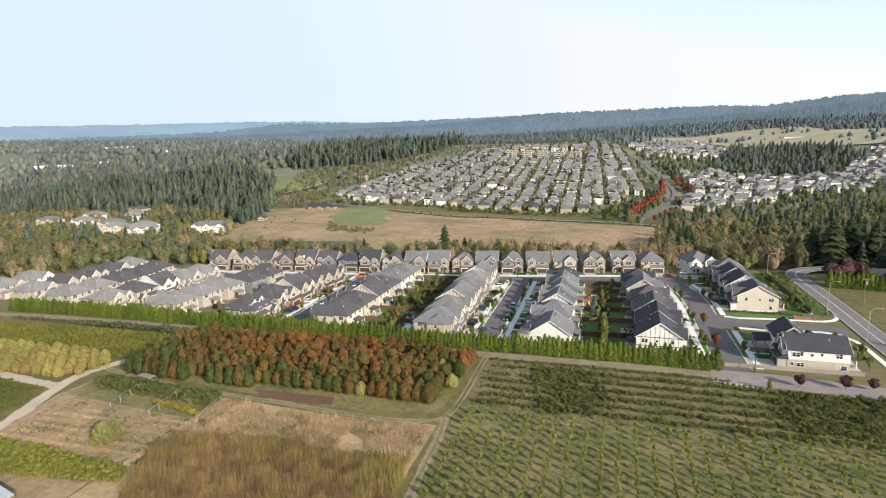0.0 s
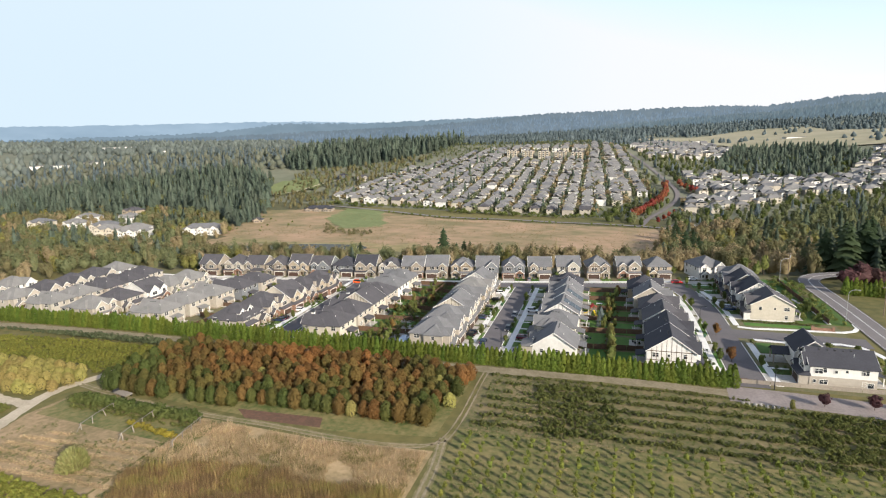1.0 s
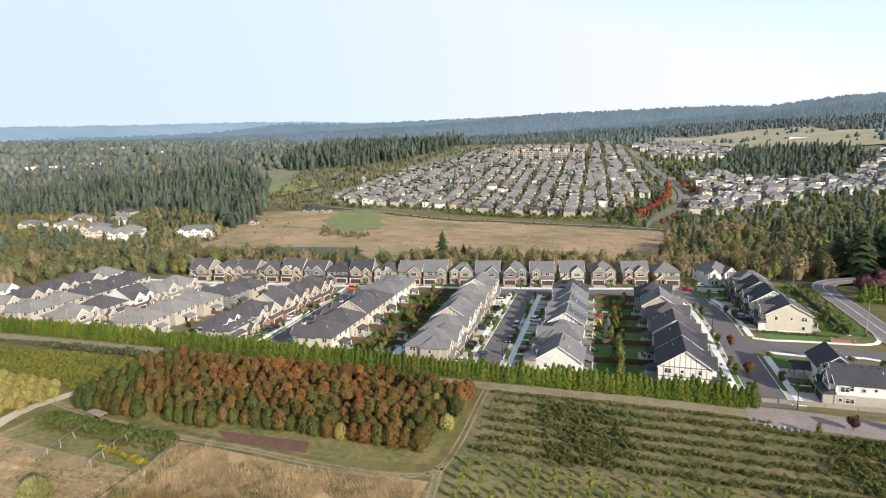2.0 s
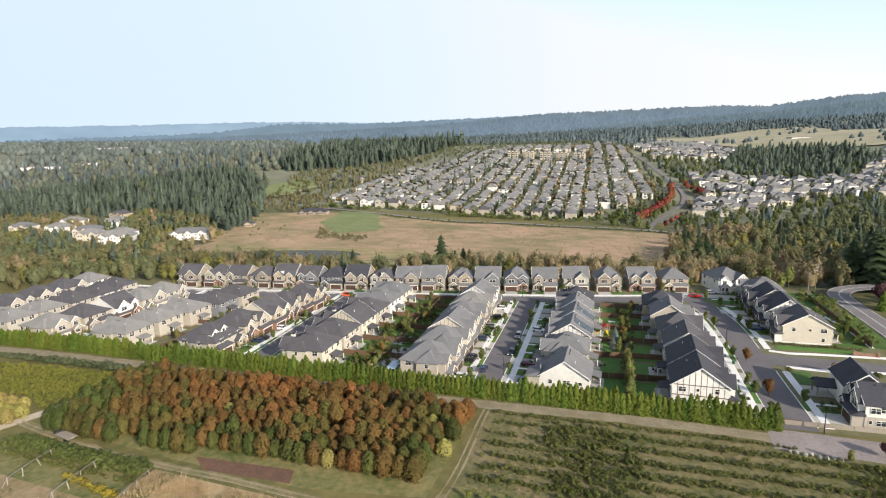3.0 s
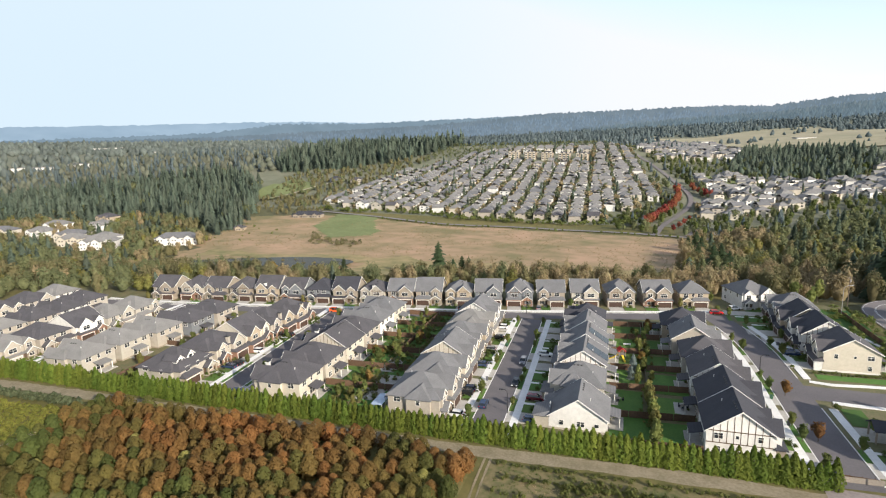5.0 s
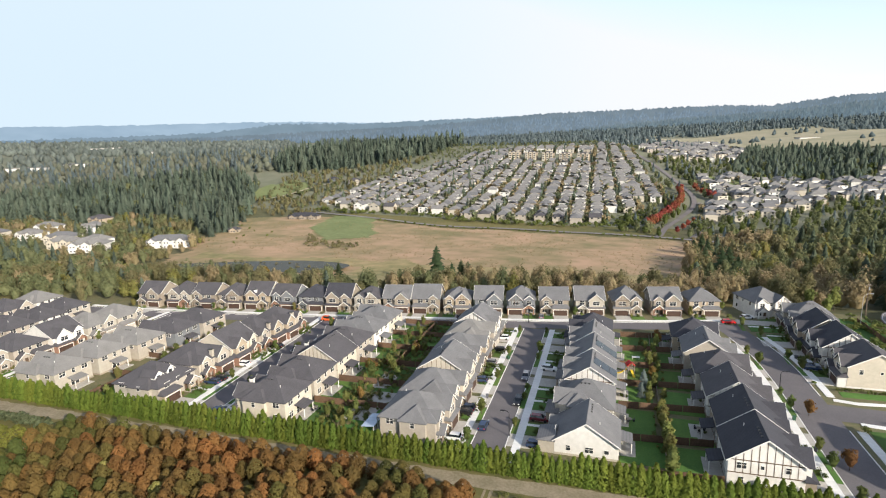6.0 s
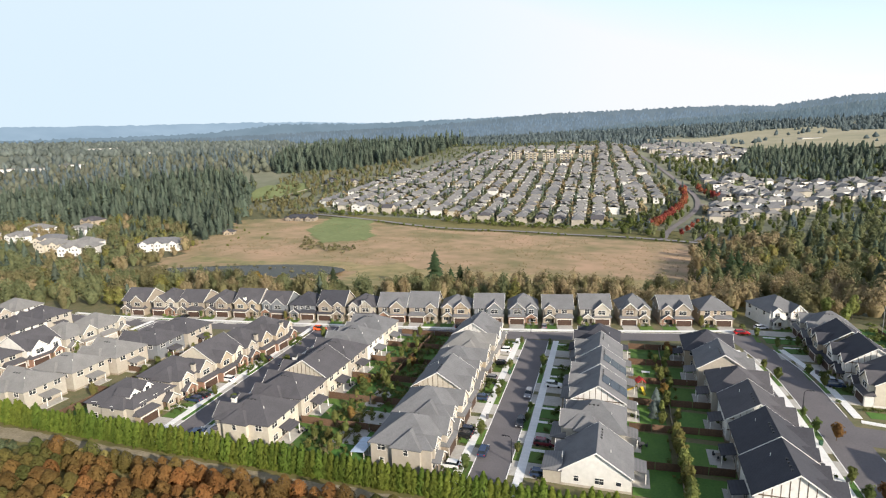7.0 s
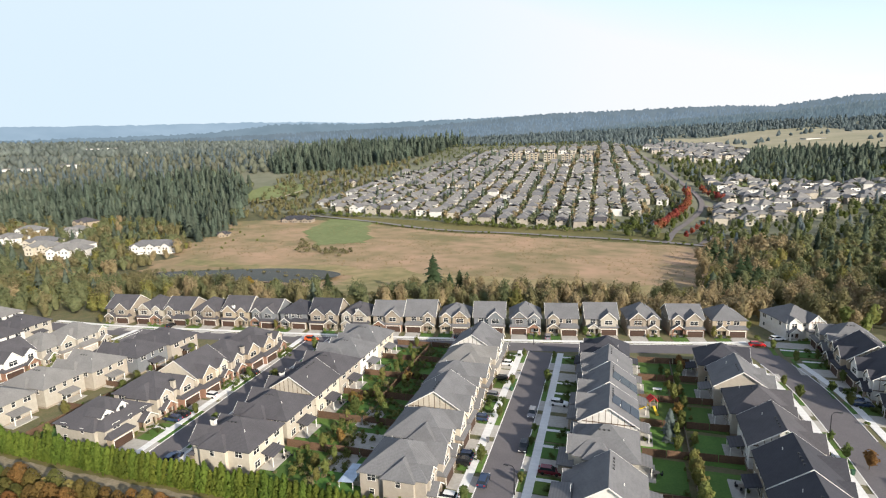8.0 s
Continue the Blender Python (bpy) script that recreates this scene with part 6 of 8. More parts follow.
def away_from_homes(x, y):
    return all(abs(x - hx) > 15 or not -24 < y - hy < 11 for hx, hy in LEFT_HOMES)


LEFT_HOMES = [(-506, 436), (-462, 446), (-495, 480), (-388, 375), (-440, 396), (-482, 402), (-520, 398), (-340, 402), (-420, 380), (-400, 392)]
WEST_TREES = [(-290, 160), (-278, 236), (-216, 242), (-216, 258), (-262, 266), (-330, 300), (-430, 300), (-470, 160)]
mixed_wood("scrub_wood", "round the white villas", SCRUB, 8.0, 0.5, 1.15, 31, lambda x, y: 0.1, 0.5, BUSHY, keep=away_from_homes)
mixed_wood("west_trees", "west of the estate", WEST_TREES, 8.6, 0.6, 1.1, 48, lambda x, y: 0.24, 0.35)
EDGE_WOOD = [(-335, 425), (-352, 446), (-380, 474), (-470, 518), (-525, 474), (-640, 436), (-640, 415), (-520, 440), (-400, 415)]
mixed_wood("edge_wood", "along the forest edge", EDGE_WOOD, 9, 0.6, 1.2, 61, lambda x, y: 0.12, 0.45, BUSHY, keep=away_from_homes)
scatter("meadow_bushes", spots_in([(-200, 440), (-236, 445), (-262, 470), (-240, 425), (-196, 420), (-205, 395)], 6, 0.5, 0.95, 34), LOWBUSH, OLIVE, "bushes at the pasture's edge", "bushes")
scatter("meadow_bushes", spots_in([(-330, 400), (-370, 520), (-290, 470), (-285, 390)], 20, 0.35, 0.6, 35, 0.6), LOWBUSH, GREENBUSH, "dotted dark bushes in the meadow", "bushes")
scatter("pond_edge", [(-233 + (46 + rnd.uniform(0, 9)) * math.cos(a), 336 + (20 + rnd.uniform(0, 6)) * math.sin(a), rnd.uniform(0.3, 0.8)) for a in np.linspace(0, 6.28, 70)], LOWBUSH, OLIVE, "scrub round the pond", "bushes")
scatter("roadside_bushes", [(x, float(np.interp(x, [-250, -172, -111, -12, 34], [566, 549, 553, 548, 540])) + rnd.uniform(-2, 2), rnd.uniform(0.3, 0.7)) for x in np.arange(-250, 34, 5.5) if rnd.random() < 0.75], LOWBUSH, GREENBUSH, "bushes along the meadow road", "bushes")
for x, y, s in ((-104, 328, 1.0), (-97, 331, 0.55), (-93, 334, 0.62), (-88.5, 331, 0.6), (-151, 312, 0.55), (-128, 300, 0.35), (41, 372, 0.8), (26, 352, 0.5), (29, 452, 0.7), (30, 406, 0.8), (34, 376, 0.95), (38, 362, 0.75), (40, 392, 0.9), (34, 428, 0.85), (36, 470, 0.8)):
    plant("fir", x, y, s)
for x, y, s in ((90, 318, 1.2), (97, 311, 1.35), (105, 316, 1.45), (113, 308, 1.3), (121, 314, 1.5), (101, 328, 1.4), (112, 330, 1.55), (122, 332, 1.4), (94, 332, 1.15), (131, 320, 1.4), (133, 302, 1.3), (142, 312, 1.45)):
    plant("fir", x, y, s, label="very tall dark fir in the stand beside the road")
for x, y in ((-188, 304), (-172, 300)):
    plant("gold", x, y, 0.85)
for k in range(22):
    f = k / 21
    plant("crimson", float(np.interp(f, (0, 0.3, 0.55, 0.8, 1), (7, 22, 37, 45, 46))), float(np.interp(f, (0, 0.3, 0.55, 0.8, 1), (588, 640, 676, 720, 764))), rnd.uniform(1.05, 1.25), group="avenue trees")
for k in range(6):
    plant("crimson", 62 + 3 * k + rnd.uniform(-3, 3), 775 - 9 * k, rnd.uniform(0.8, 1.1), group="avenue trees")
for k in range(4):
    plant("crimson", 29 + 6 * k, 572 + 17 * k, 0.7, group="avenue trees")


# ---- the estates on the hill ----
FARPANE = mat("far_window", (0.06, 0.065, 0.07), rough=0.2, vary=0.1)


def far_house(kind, w, d, he, pitch, wall, tiles, name="house", label="", floors=2):
    """A plainer house for the hillside: walls, roof, garage door, windows on the sunny side and the street side."""
    x0, x1, y0, y1 = -w / 2, w / 2, -d / 2, d / 2
    b = Build().box(x0, x1, y0, y1, -3, he) if kind == "hip" else (body_gable_y(x0, x1, y0, y1, he, pitch, -3) if kind == "gy" else Build().prism([(0, y0, -3), (0, y1, -3), (0, y1, he), (0, 0, he + pitch * d / 2), (0, y0, he)], (x0, 0, 0), (x1, 0, 0)))
    ob = solid(name, b, WALLS[wall], label or f"{wall} two-storey house with a {tiles} roof on the hill estate", "house")
    part("roof", {"hip": hip_roof, "gy": gable_roof_y, "gx": gable_roof_x}[kind](x0, x1, y0, y1, he, pitch, 0.5), ROOFS[tiles], ob)
    part("garage_door", Build().box(x0 + 0.6, x0 + 5.2, y0 - 0.05, y0, 0.1, 2.4), GARAGEPALE, ob)
    for wx in (-w * 0.25, w * 0.28):
        part("window", Build().box(wx - 0.9, wx + 0.9, y0 - 0.05, y0, he - 1.9, he - 0.6), FARPANE, ob)
    return ob


HILL_PROTOS = [far_house(k, w, d, h, p, wl, tl) for k, w, d, h, p, wl, tl in (
    ("hip", 11, 12, 5.6, 0.55, "cream", "grey"), ("gy", 10.5, 12.5, 5.6, 0.6, "white", "grey"), ("hip", 11.5, 11, 5.6, 0.6, "beige", "grey"),
    ("gx", 11, 11, 5.6, 0.55, "sand", "brown grey"), ("hip", 10.5, 12, 5.4, 0.5, "beige", "brown grey"), ("gy", 11, 12, 5.8, 0.6, "greige", "grey"))]
spots, rest = [], []
for i in range(11):
    street_x = -330 + i * 35.2
    first = float(np.interp(street_x, [-340, -290, -200, -165, -44, -10, 25], [640, 612, 622, 604, 612, 668, 712]))
    last = float(np.interp(street_x, [-340, -250, 20], [790, 950, 1010]))
    for s in (-1, 1):
        y = first + rnd.uniform(0, 5)
        while y < last:
            lean_x = (y - 610) * float(np.interp(street_x, [-340, -200, -60, 20], [0.2, 0.03, -0.01, -0.12]))
            spots.append((street_x + s * 8.8 + lean_x + rnd.uniform(-0.8, 0.8), y, rnd.choice((0, 0, 90 * s, 180))))
            y += rnd.uniform(12.4, 14.6)
            if rnd.random() < 0.06:
                y += 12
spots = [p for p in spots if not (-180 < p[0] < -52 and 872 < p[1] < 940)]
spots.sort(key=lambda p: p[1])
first_use = {}
for k, (x, y, turn) in enumerate(spots):
    p = HILL_PROTOS[rnd.randrange(len(HILL_PROTOS))]
    m = pose(x, y, height(x, y) + 0.3, 0, 0, turn)
    if k < 12:
        tagged(p, group="hill estate")
        if p not in first_use:
            first_use[p] = 1
            p.matrix_basis = m
        else:
            copy_thing(p, m)
    else:
        rest.append((x, y, turn))
BLOCK_R = [(58, 640), (100, 640), (150, 690), (200, 745), (250, 735), (420, 860), (420, 1010), (330, 1000), (262, 850), (150, 850), (120, 870), (66, 840), (80, 764)]
for x, y, s in spots_in(BLOCK_R, 15.5, 0, 1, 41, 0.92) + spots_in([(0, 1036), (36, 945), (120, 985), (150, 1010), (180, 1165), (150, 1290), (60, 1290)], 15, 0, 1, 42, 0.95) + spots_in([(330, 1000), (430, 960), (640, 1010), (640, 1180), (420, 1150)], 19, 0, 1, 43, 0.8):
    rest.append((x, y, rnd.choice((0, 90, 20, -70))))


def town(name, places, wall_sets, roof_sets, label):
    """The houses past the nearest few hundred: joined walls and joined roofs by colour."""
    for wi, (wl, tl) in enumerate(zip(wall_sets, roof_sets)):
        walls_, roofs_, panes_ = Build(), Build(), Build()
        for k, (x, y, turn) in enumerate(places):
            if k % len(wall_sets) != wi:
                continue
            w, d, he, z = 11 + (k % 3) * 0.6, 11 + (k % 4) * 0.5, 5.5, height(x, y) + 0.3
            m = pose(x, y, z, 0, 0, turn)
            for src, dst in ((Build().box(-w / 2, w / 2, -d / 2, d / 2, -4, he), walls_), (hip_roof(-w / 2, w / 2, -d / 2, d / 2, he, 0.55, 0.5) if k % 3 else gable_roof_y(-w / 2, w / 2, -d / 2, d / 2, he, 0.5, 0.5), roofs_)):
                dst.add([m @ Vector(p) for p in src.v], src.f)
            for wx in (-w * 0.25, w * 0.27):
                q = Build().box(wx - 0.9, wx + 0.9, -d / 2 - 0.05, -d / 2 + 0.02, 3.6, 4.9).box(wx - 0.9, wx + 0.9, -d / 2 - 0.05, -d / 2 + 0.02, 0.6, 2.2)
                panes_.add([m @ Vector(p) for p in q.v], q.f)
        ob = solid(name, walls_, WALLS[wl], label, "houses", "stuff")
        tagged(part("roofs", roofs_, ROOFS[tl], ob), kind="stuff")
        tagged(part("windows", panes_, FARPANE, ob), kind="stuff")


town("hill_houses", rest, ("cream", "beige", "white", "white"), ("pale grey", "grey", "pale grey", "pale grey"), "distant houses of the hill estates with grey roofs")


def apartment(x, y, w, turn=0):
    """Three-storey apartment block with balconies."""
    ob = thing("apartment_block", pose(x, y, height(x, y), 0, 0, turn), "three-storey tan apartment block with white balconies", "apartment block", "apartment blocks on the crest")
    part("wall", Build().box(-w / 2, w / 2, -7, 7, -5, 9.5), WALLS["tan"], ob)
    part("roof", hip_roof(-w / 2, w / 2, -7, 7, 9.5, 0.3, 0.6), ROOFS["brown grey"], ob)
    for k in range(3):
        part("bay", Build().box(-w / 2 + w * (k + 0.5) / 3 - 1.8, -w / 2 + w * (k + 0.5) / 3 + 1.8, -8.2, -7, -3, 10.4), WALLS["cream"], ob)
        for f in range(3):
            part("window", Build().box(-w / 2 + w * (k + 0.5) / 3 - 1.2, -w / 2 + w * (k + 0.5) / 3 + 1.2, -8.26, -8.2, 1 + 3 * f, 2.6 + 3 * f), FARPANE, ob)


for k in range(5):
    apartment(-170 + k * 25, 905 - k * 5, 17)
ESTATE = [crown(rg(270 + i), 6.8, 2.9, 0.2, 7, 40, 0.9, 0.7, fuzz=0.24) for i in range(4)]
tree_spots = []
for x, y, t_ in spots:
    for k in range(4):
        tree_spots.append((x + rnd.choice((-1, 1)) * rnd.uniform(6.5, 11.5), y + rnd.uniform(-7, 7), rnd.uniform(0.65, 1.35)))
for x, y, t_ in rest:
    for k in range(2):
        tree_spots.append((x + rnd.choice((-1, 1)) * rnd.uniform(7, 11), y + rnd.uniform(-8, 8), rnd.uniform(0.5, 1.15)))
rnd.shuffle(tree_spots)
half = len(tree_spots) * 2 // 3
scatter("estate_trees", tree_spots[:half], ESTATE, foliage("estate_leaves", (0.185, 0.195, 0.105), (0.12, 0.14, 0.075), island=True, hue=0.03, broad=0.03), "garden and street trees of the hill estates", "trees")
scatter("estate_trees_tan", tree_spots[half:], ESTATE, TANBUSH, "autumn-coloured garden trees of the hill estates", "trees")
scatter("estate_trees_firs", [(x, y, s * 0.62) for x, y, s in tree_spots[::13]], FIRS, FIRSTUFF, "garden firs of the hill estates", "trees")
scatter("estate_edge", spots_in([(-350, 600), (-300, 590), (-200, 598), (-165, 580), (-100, 582), (-44, 586), (0, 600), (12, 680), (-20, 640), (-60, 596), (-160, 594), (-200, 612), (-290, 602)], 5.5, 0.7, 1.3, 44, 0.9), LOWBUSH, GREENBUSH, "shrubs and small trees below the estate", "trees")


def off_the_roads(x, y):
    if inside(x, y, BLOCK_R):
        return False
    line = ((22, 546), (30, 595), (44, 640), (54, 678), (57, 715), (57, 755), (49, 800), (30, 880), (6, 960))
    for (x0, y0), (x1, y1) in zip(line, line[1:]):
        if y0 <= y <= y1 and abs(x - (x0 + (x1 - x0) * (y - y0) / (y1 - y0))) < 9:
            return False
    return y > 552


VERGE = [(-20, 570), (10, 548), (100, 552), (200, 610), (330, 640), (420, 800), (440, 960), (330, 1010), (150, 1010), (110, 960), (20, 1020), (15, 900), (24, 760), (14, 700), (-20, 640)]
scatter("hill_verge", spots_in(VERGE, 13, 0.5, 1.15, 50, 0.9, off_the_roads), BUSHY, WOODGREEN, "green and olive trees between the hill estates", "trees")
scatter("hill_verge_green", spots_in(VERGE, 17, 0.5, 1.1, 51, 0.9, off_the_roads), BUSHY, GREENBUSH, "green trees between the hill estates", "trees")
scatter("hill_verge_firs", spots_in(VERGE, 26, 0.4, 0.8, 52, 0.9, off_the_roads), FIRS, FIRHAZED, "firs between the hill estates", "trees")
scatter("estate_crest", spots_in([(-320, 900), (-180, 925), (-60, 960), (10, 1000), (20, 1060), (-310, 1060)], 9, 0.45, 0.95, 70, 0.85), ESTATE, WOODGREEN, "dull green trees on the crest above the estate", "trees")
scatter("clearing_low", spots_in([(-425, 575), (-352, 556), (-300, 580), (-345, 640), (-425, 655)], 9.5, 0.35, 0.85, 71, 0.85), BUSHY, OLIVE, "olive bushes below the woodland clearing", "trees")
CLEARING = [(-425, 640), (-345, 590), (-348, 640), (-325, 780), (-300, 900), (-330, 905), (-400, 832), (-470, 780)]
scatter("clearing_trees", spots_in(CLEARING, 13, 0.4, 0.9, 53, 0.7), BUSHY, WOODGREEN, "dull green trees round the woodland clearing", "trees")
scatter("clearing_green", spots_in(CLEARING, 11, 0.4, 0.95, 54, 0.85), BUSHY, OLIVE, "olive trees round the woodland clearing", "trees")
for poly, nm, m_, lab in ((HILL_FIELDS, "field_hill", mat("hill_pasture", (0.36, 0.31, 0.205), (0.25, 0.235, 0.14), fine=0.04, broad=0.008, bump=0.2), "pale hill pasture"), ([(80, 800), (60, 850), (170, 850), (150, 800)], "field_knoll", MEADOWGREEN, "grassy knoll"), ([(-480, 650), (-415, 630), (-385, 700), (-440, 745)], "field_clearing", MEADOWGREEN, "green clearing in the woods")):
    draped(nm, poly, 2.2, m_, lab, "field", 10, 8)
ribbon("road_clearing", dense([(-425, 625), (-405, 650), (-395, 695), (-380, 735)], 10), 3.5, 2.6, SAND, "pale gravel drive", "track", follow=True)


# ---- homes and sheds at the wood's edge ----
def villa(x, y, turn, w, d, wall, tiles, label, he=6.0, wings=2):
    """A large house of several gabled volumes."""
    ob = thing("villa", pose(x, y, height(x, y), 0, 0, turn), label, "house")
    part("wall", Build().box(-w / 2, w / 2, -d / 2, d / 2, -2, he), WALLS[wall], ob)
    part("roof", hip_roof(-w / 2, w / 2, -d / 2, d / 2, he, 0.5, 0.6), ROOFS[tiles], ob)
    for k in range(wings):
        wx = -w / 2 + w * (k + 0.5) / wings
        part("wing_wall", body_gable_y(wx - 2.8, wx + 2.8, -d / 2 - 2.2, 0, he - 0.2, 0.7, -2), WALLS[wall], ob)
        part("wing_roof", gable_roof_y(wx - 2.8, wx + 2.8, -d / 2 - 2.2, 1.0, he - 0.2, 0.7, 0.5), ROOFS[tiles], ob)
        for z in (1.4, 4.3):
            for o_ in (-1.1, 1.1):
                part("window", Build().box(wx + o_ - 0.5, wx + o_ + 0.5, -d / 2 - 2.26, -d / 2 - 2.2, z - 0.5, z + 0.5), FARPANE, ob)
    for k in range(wings + 1):
        wx = -w / 2 + w * k / wings
        wx = min(max(wx, -w / 2 + 1), w / 2 - 1)
        for z in (1.4, 4.3):
            part("window", Build().box(wx - 0.5, wx + 0.5, -d / 2 - 0.06, -d / 2, z - 0.55, z + 0.55), FARPANE, ob)
    return ob


for (x, y), turn, w, wall, tl in zip(LEFT_HOMES, (10, -15, 0, 25, 15, 5, 12, 20, 18, -5), (16, 18, 13, 20, 18, 16, 15, 24, 15, 15), ("white", "white", "tan", "white", "cream", "white", "cream", "white", "cream", "white"), ("pale grey", "pale grey", "brown grey", "pale grey", "grey", "pale grey", "grey", "grey", "pale grey", "pale grey")):
    villa(x, y, turn, w * 1.3, 13, wall, tl, f"large {wall} house with a {tl} roof among trees", wings=3 if w > 17 else 2)
villa(-318, 556, 10, 30, 12, "taupe", "charcoal", "long low brown house with a dark roof", 3.2, 3)
villa(-352, 740, 20, 16, 11, "sand", "brown grey", "pale house by the gravel drive", 5.5)
villa(-385, 745, 10, 14, 11, "slate", "charcoal", "dark house in the woodland clearing", 5.0)
villa(-335, 470, 20, 9, 7, "tan", "brown grey", "small reddish shed by the meadow", 3.0, 1)
villa(104, 282, -8, 18, 10, "slate", "charcoal", "low house with a long roof beyond the road", 3.0, 2)


def hall(x, y, w, d, he, turn=0):
    ob = thing("warehouse", pose(x, y, height(x, y), 0, 0, turn), "long white flat-roofed warehouse in the valley", "warehouse")
    part("wall", Build().box(-w / 2, w / 2, -d / 2, d / 2, -8, he), WALLS["white"], ob)
    part("roof", Build().box(-w / 2 - 1, w / 2 + 1, -d / 2 - 1, d / 2 + 1, he, he + 0.8), ROOFS["pale grey"], ob)


for x, y, w, d, he in ((-1010, 800, 60, 30, 9), (-950, 840, 40, 25, 8), (-1120, 1200, 60, 30, 9), (-760, 1400, 70, 30, 10), (-1500, 1400, 90, 40, 12), (-900, 1320, 40, 30, 9), (350, 1452, 42, 18, 4), (150, 1400, 24, 14, 6), (60, 1440, 20, 12, 6), (-20, 1420, 26, 12, 6)):
    hall(x, y, w, d, he, rnd.uniform(-20, 40))


# ---- lots: drives, lawns, gardens ----
STREETS = {"A": (STREET_A, 3.6), "B": (STREET_B, 3.3), "C": (STREET_C, 4.2), "L": (STREET_L, 3.5)}


def street_centre(key, y):
    pts = sorted(STREETS[key][0], key=lambda p: p[1])
    return float(np.interp(y, [p[1] for p in pts], [p[0] for p in pts]))


def which_street(x, turn):
    if x < -150:
        return "L" if (x > -175 and turn == -90) or (-210 < x < -180 and turn == 90) else None
    if x < -80:
        return "B"
    return "A" if x < -10 else "C"


def rect(name, x0, x1, y0, y1, z, material, label, category, m=None):
    x0, x1, y0, y1 = min(x0, x1), max(x0, x1), min(y0, y1), max(y0, y1)
    return solid(name, Build().box(x0, x1, y0, y1, 0, z), material, label, category, "structure", m=m)


for n, (hx, hy, turn, w, d, side, garage, group) in enumerate(HOUSES):
    if turn in (90, -90):
        key = which_street(hx, turn)
        f = 1 if turn == 90 else -1
        front = hx + f * d / 2
        gy = hy + f * side * (w / 2 - 3.0)
        if key:
            c, half_w = street_centre(key, hy), STREETS[key][1]
            kerb, walk_in = c - f * (half_w + 0.1), c - f * (half_w + 3.0)
            rect("driveway", front + f * garage, kerb, gy - 2.6, gy + 2.6, 0.15, DRIVE, "concrete driveway to the garage", "driveway")
            y_a, y_b = (hy - w / 2 - 0.4, gy - 2.9) if gy > hy else (gy + 2.9, hy + w / 2 + 0.4)
            if abs(walk_in - front) > 3.5:
                rect("lawn", front + f * 2.2, walk_in, y_a, y_b, 0.13, LAWN, "small green front lawn", "lawn")
                rect("garden_path", front + f * 1.8, walk_in, (y_a + y_b) / 2 + 1.2, (y_a + y_b) / 2 + 2.2, 0.16, CONCRETE, "narrow concrete garden path", "path")
            rect("verge", c - f * (half_w + 0.25), c - f * (half_w + 1.45), y_a, y_b, 0.14, LAWN, "grass planting strip beside the kerb", "verge")
            for k in range(4):
                plant("shrub" if k % 3 else "limeshrub", front + f * rnd.uniform(0.9, 2.0), y_a + (y_b - y_a) * (k + 0.5) / 4, rnd.uniform(0.5, 0.95), 0.05)
            if key in "AC" or n % 2:
                plant("street", c - f * (half_w + 0.85), (y_a + y_b) / 2 + rnd.uniform(-1.5, 1.5), rnd.uniform(0.55, 0.95), 0.1, "street trees")
        rear = hx - f * d / 2
        if -150 < hx < 30:
            rect("lawn", rear - f * 0.3, rear - f * (9.2 if hx > -30 else 11.4), hy - w / 2, hy + w / 2, 0.12, LAWN, "green back lawn", "lawn")
    else:
        m = pose(hx, hy, 0, 0, 0, turn)
        gx = side * (w / 2 - 3.0)
        fy = -d / 2 - garage
        rect("driveway", gx - 2.6, gx + 2.6, fy, fy - 9.2 + garage, 0.15, DRIVE, "concrete driveway to the garage", "driveway", m)
        rect("lawn", -side * (w / 2), gx - side * 3.0, -d / 2 - 2.0, -d / 2 - 6.0, 0.13, LAWN, "small green front lawn", "lawn", m)
        for k in range(2):
            p = m @ Vector((-side * (1.0 + 2.4 * k), -d / 2 - 2.6, 0))
            plant(("shrub", "limeshrub", "shrub")[(k + n) % 3], p.x, p.y, rnd.uniform(0.6, 1.1), 0.05)
        if n % 3 == 0:
            p = m @ Vector((-side * (w / 2 + 0.6), -d / 2 - 3.0, 0))
            plant("lime" if n % 2 else "street", p.x, p.y, rnd.uniform(0.6, 0.9), 0.05)


def fence(x0, y0, x1, y1, panels, high=1.8, material=None):
    """A board fence: posts with close-boarded panels between them."""
    v = Vector((x1 - x0, y1 - y0, 0))
    ob = thing("fence", pose(x0, y0, 0, 0, 0, math.degrees(math.atan2(v.y, v.x))), "brown cedar board fence between back gardens", "fence", "garden fences")
    step = v.length / panels
    post = Build().box(-0.06, 0.06, -0.06, 0.06, 0, high + 0.12)
    for k in range(panels):
        b = Build().box(step * k + 0.06, step * (k + 1) - 0.06, -0.025, 0.025, 0.06, high)
        part("panel", b, material or FENCEWOOD, ob)
    pm = shared("post_%d" % int(high * 10), lambda: post, FENCEWOOD)
    for k in range(0, panels + 1, max(1, panels)):
        part("post", pm, None, ob, at=pose(step * k, 0, 0))
    return ob


for y in (167.6, 181.0, 196.6, 209.8, 222.8, 236.0, 248.6):
    fence(-14.6, y, -5.2, y + 0.6, 2)
    fence(-4.8, y + 0.8, 4.6, y + 1.4, 2)
fence(-5.0, 168, -5.8, 250, 8, 1.2, GREYWOOD)
for y in (181.4, 195.0, 208.4, 221.4, 234.2, 246.4):
    fence(-77.2, y, -66.0, y, 2)
    fence(-89.0, y - 0.4, -77.6, y - 0.4, 2)
fence(-77.4, 205, -77.4, 246, 4)
for y in (182.4, 196.0, 208.4, 220.4):
    fence(-157.0, y, -142.4, y, 2)
fence(-150, 168, -148, 226, 6)
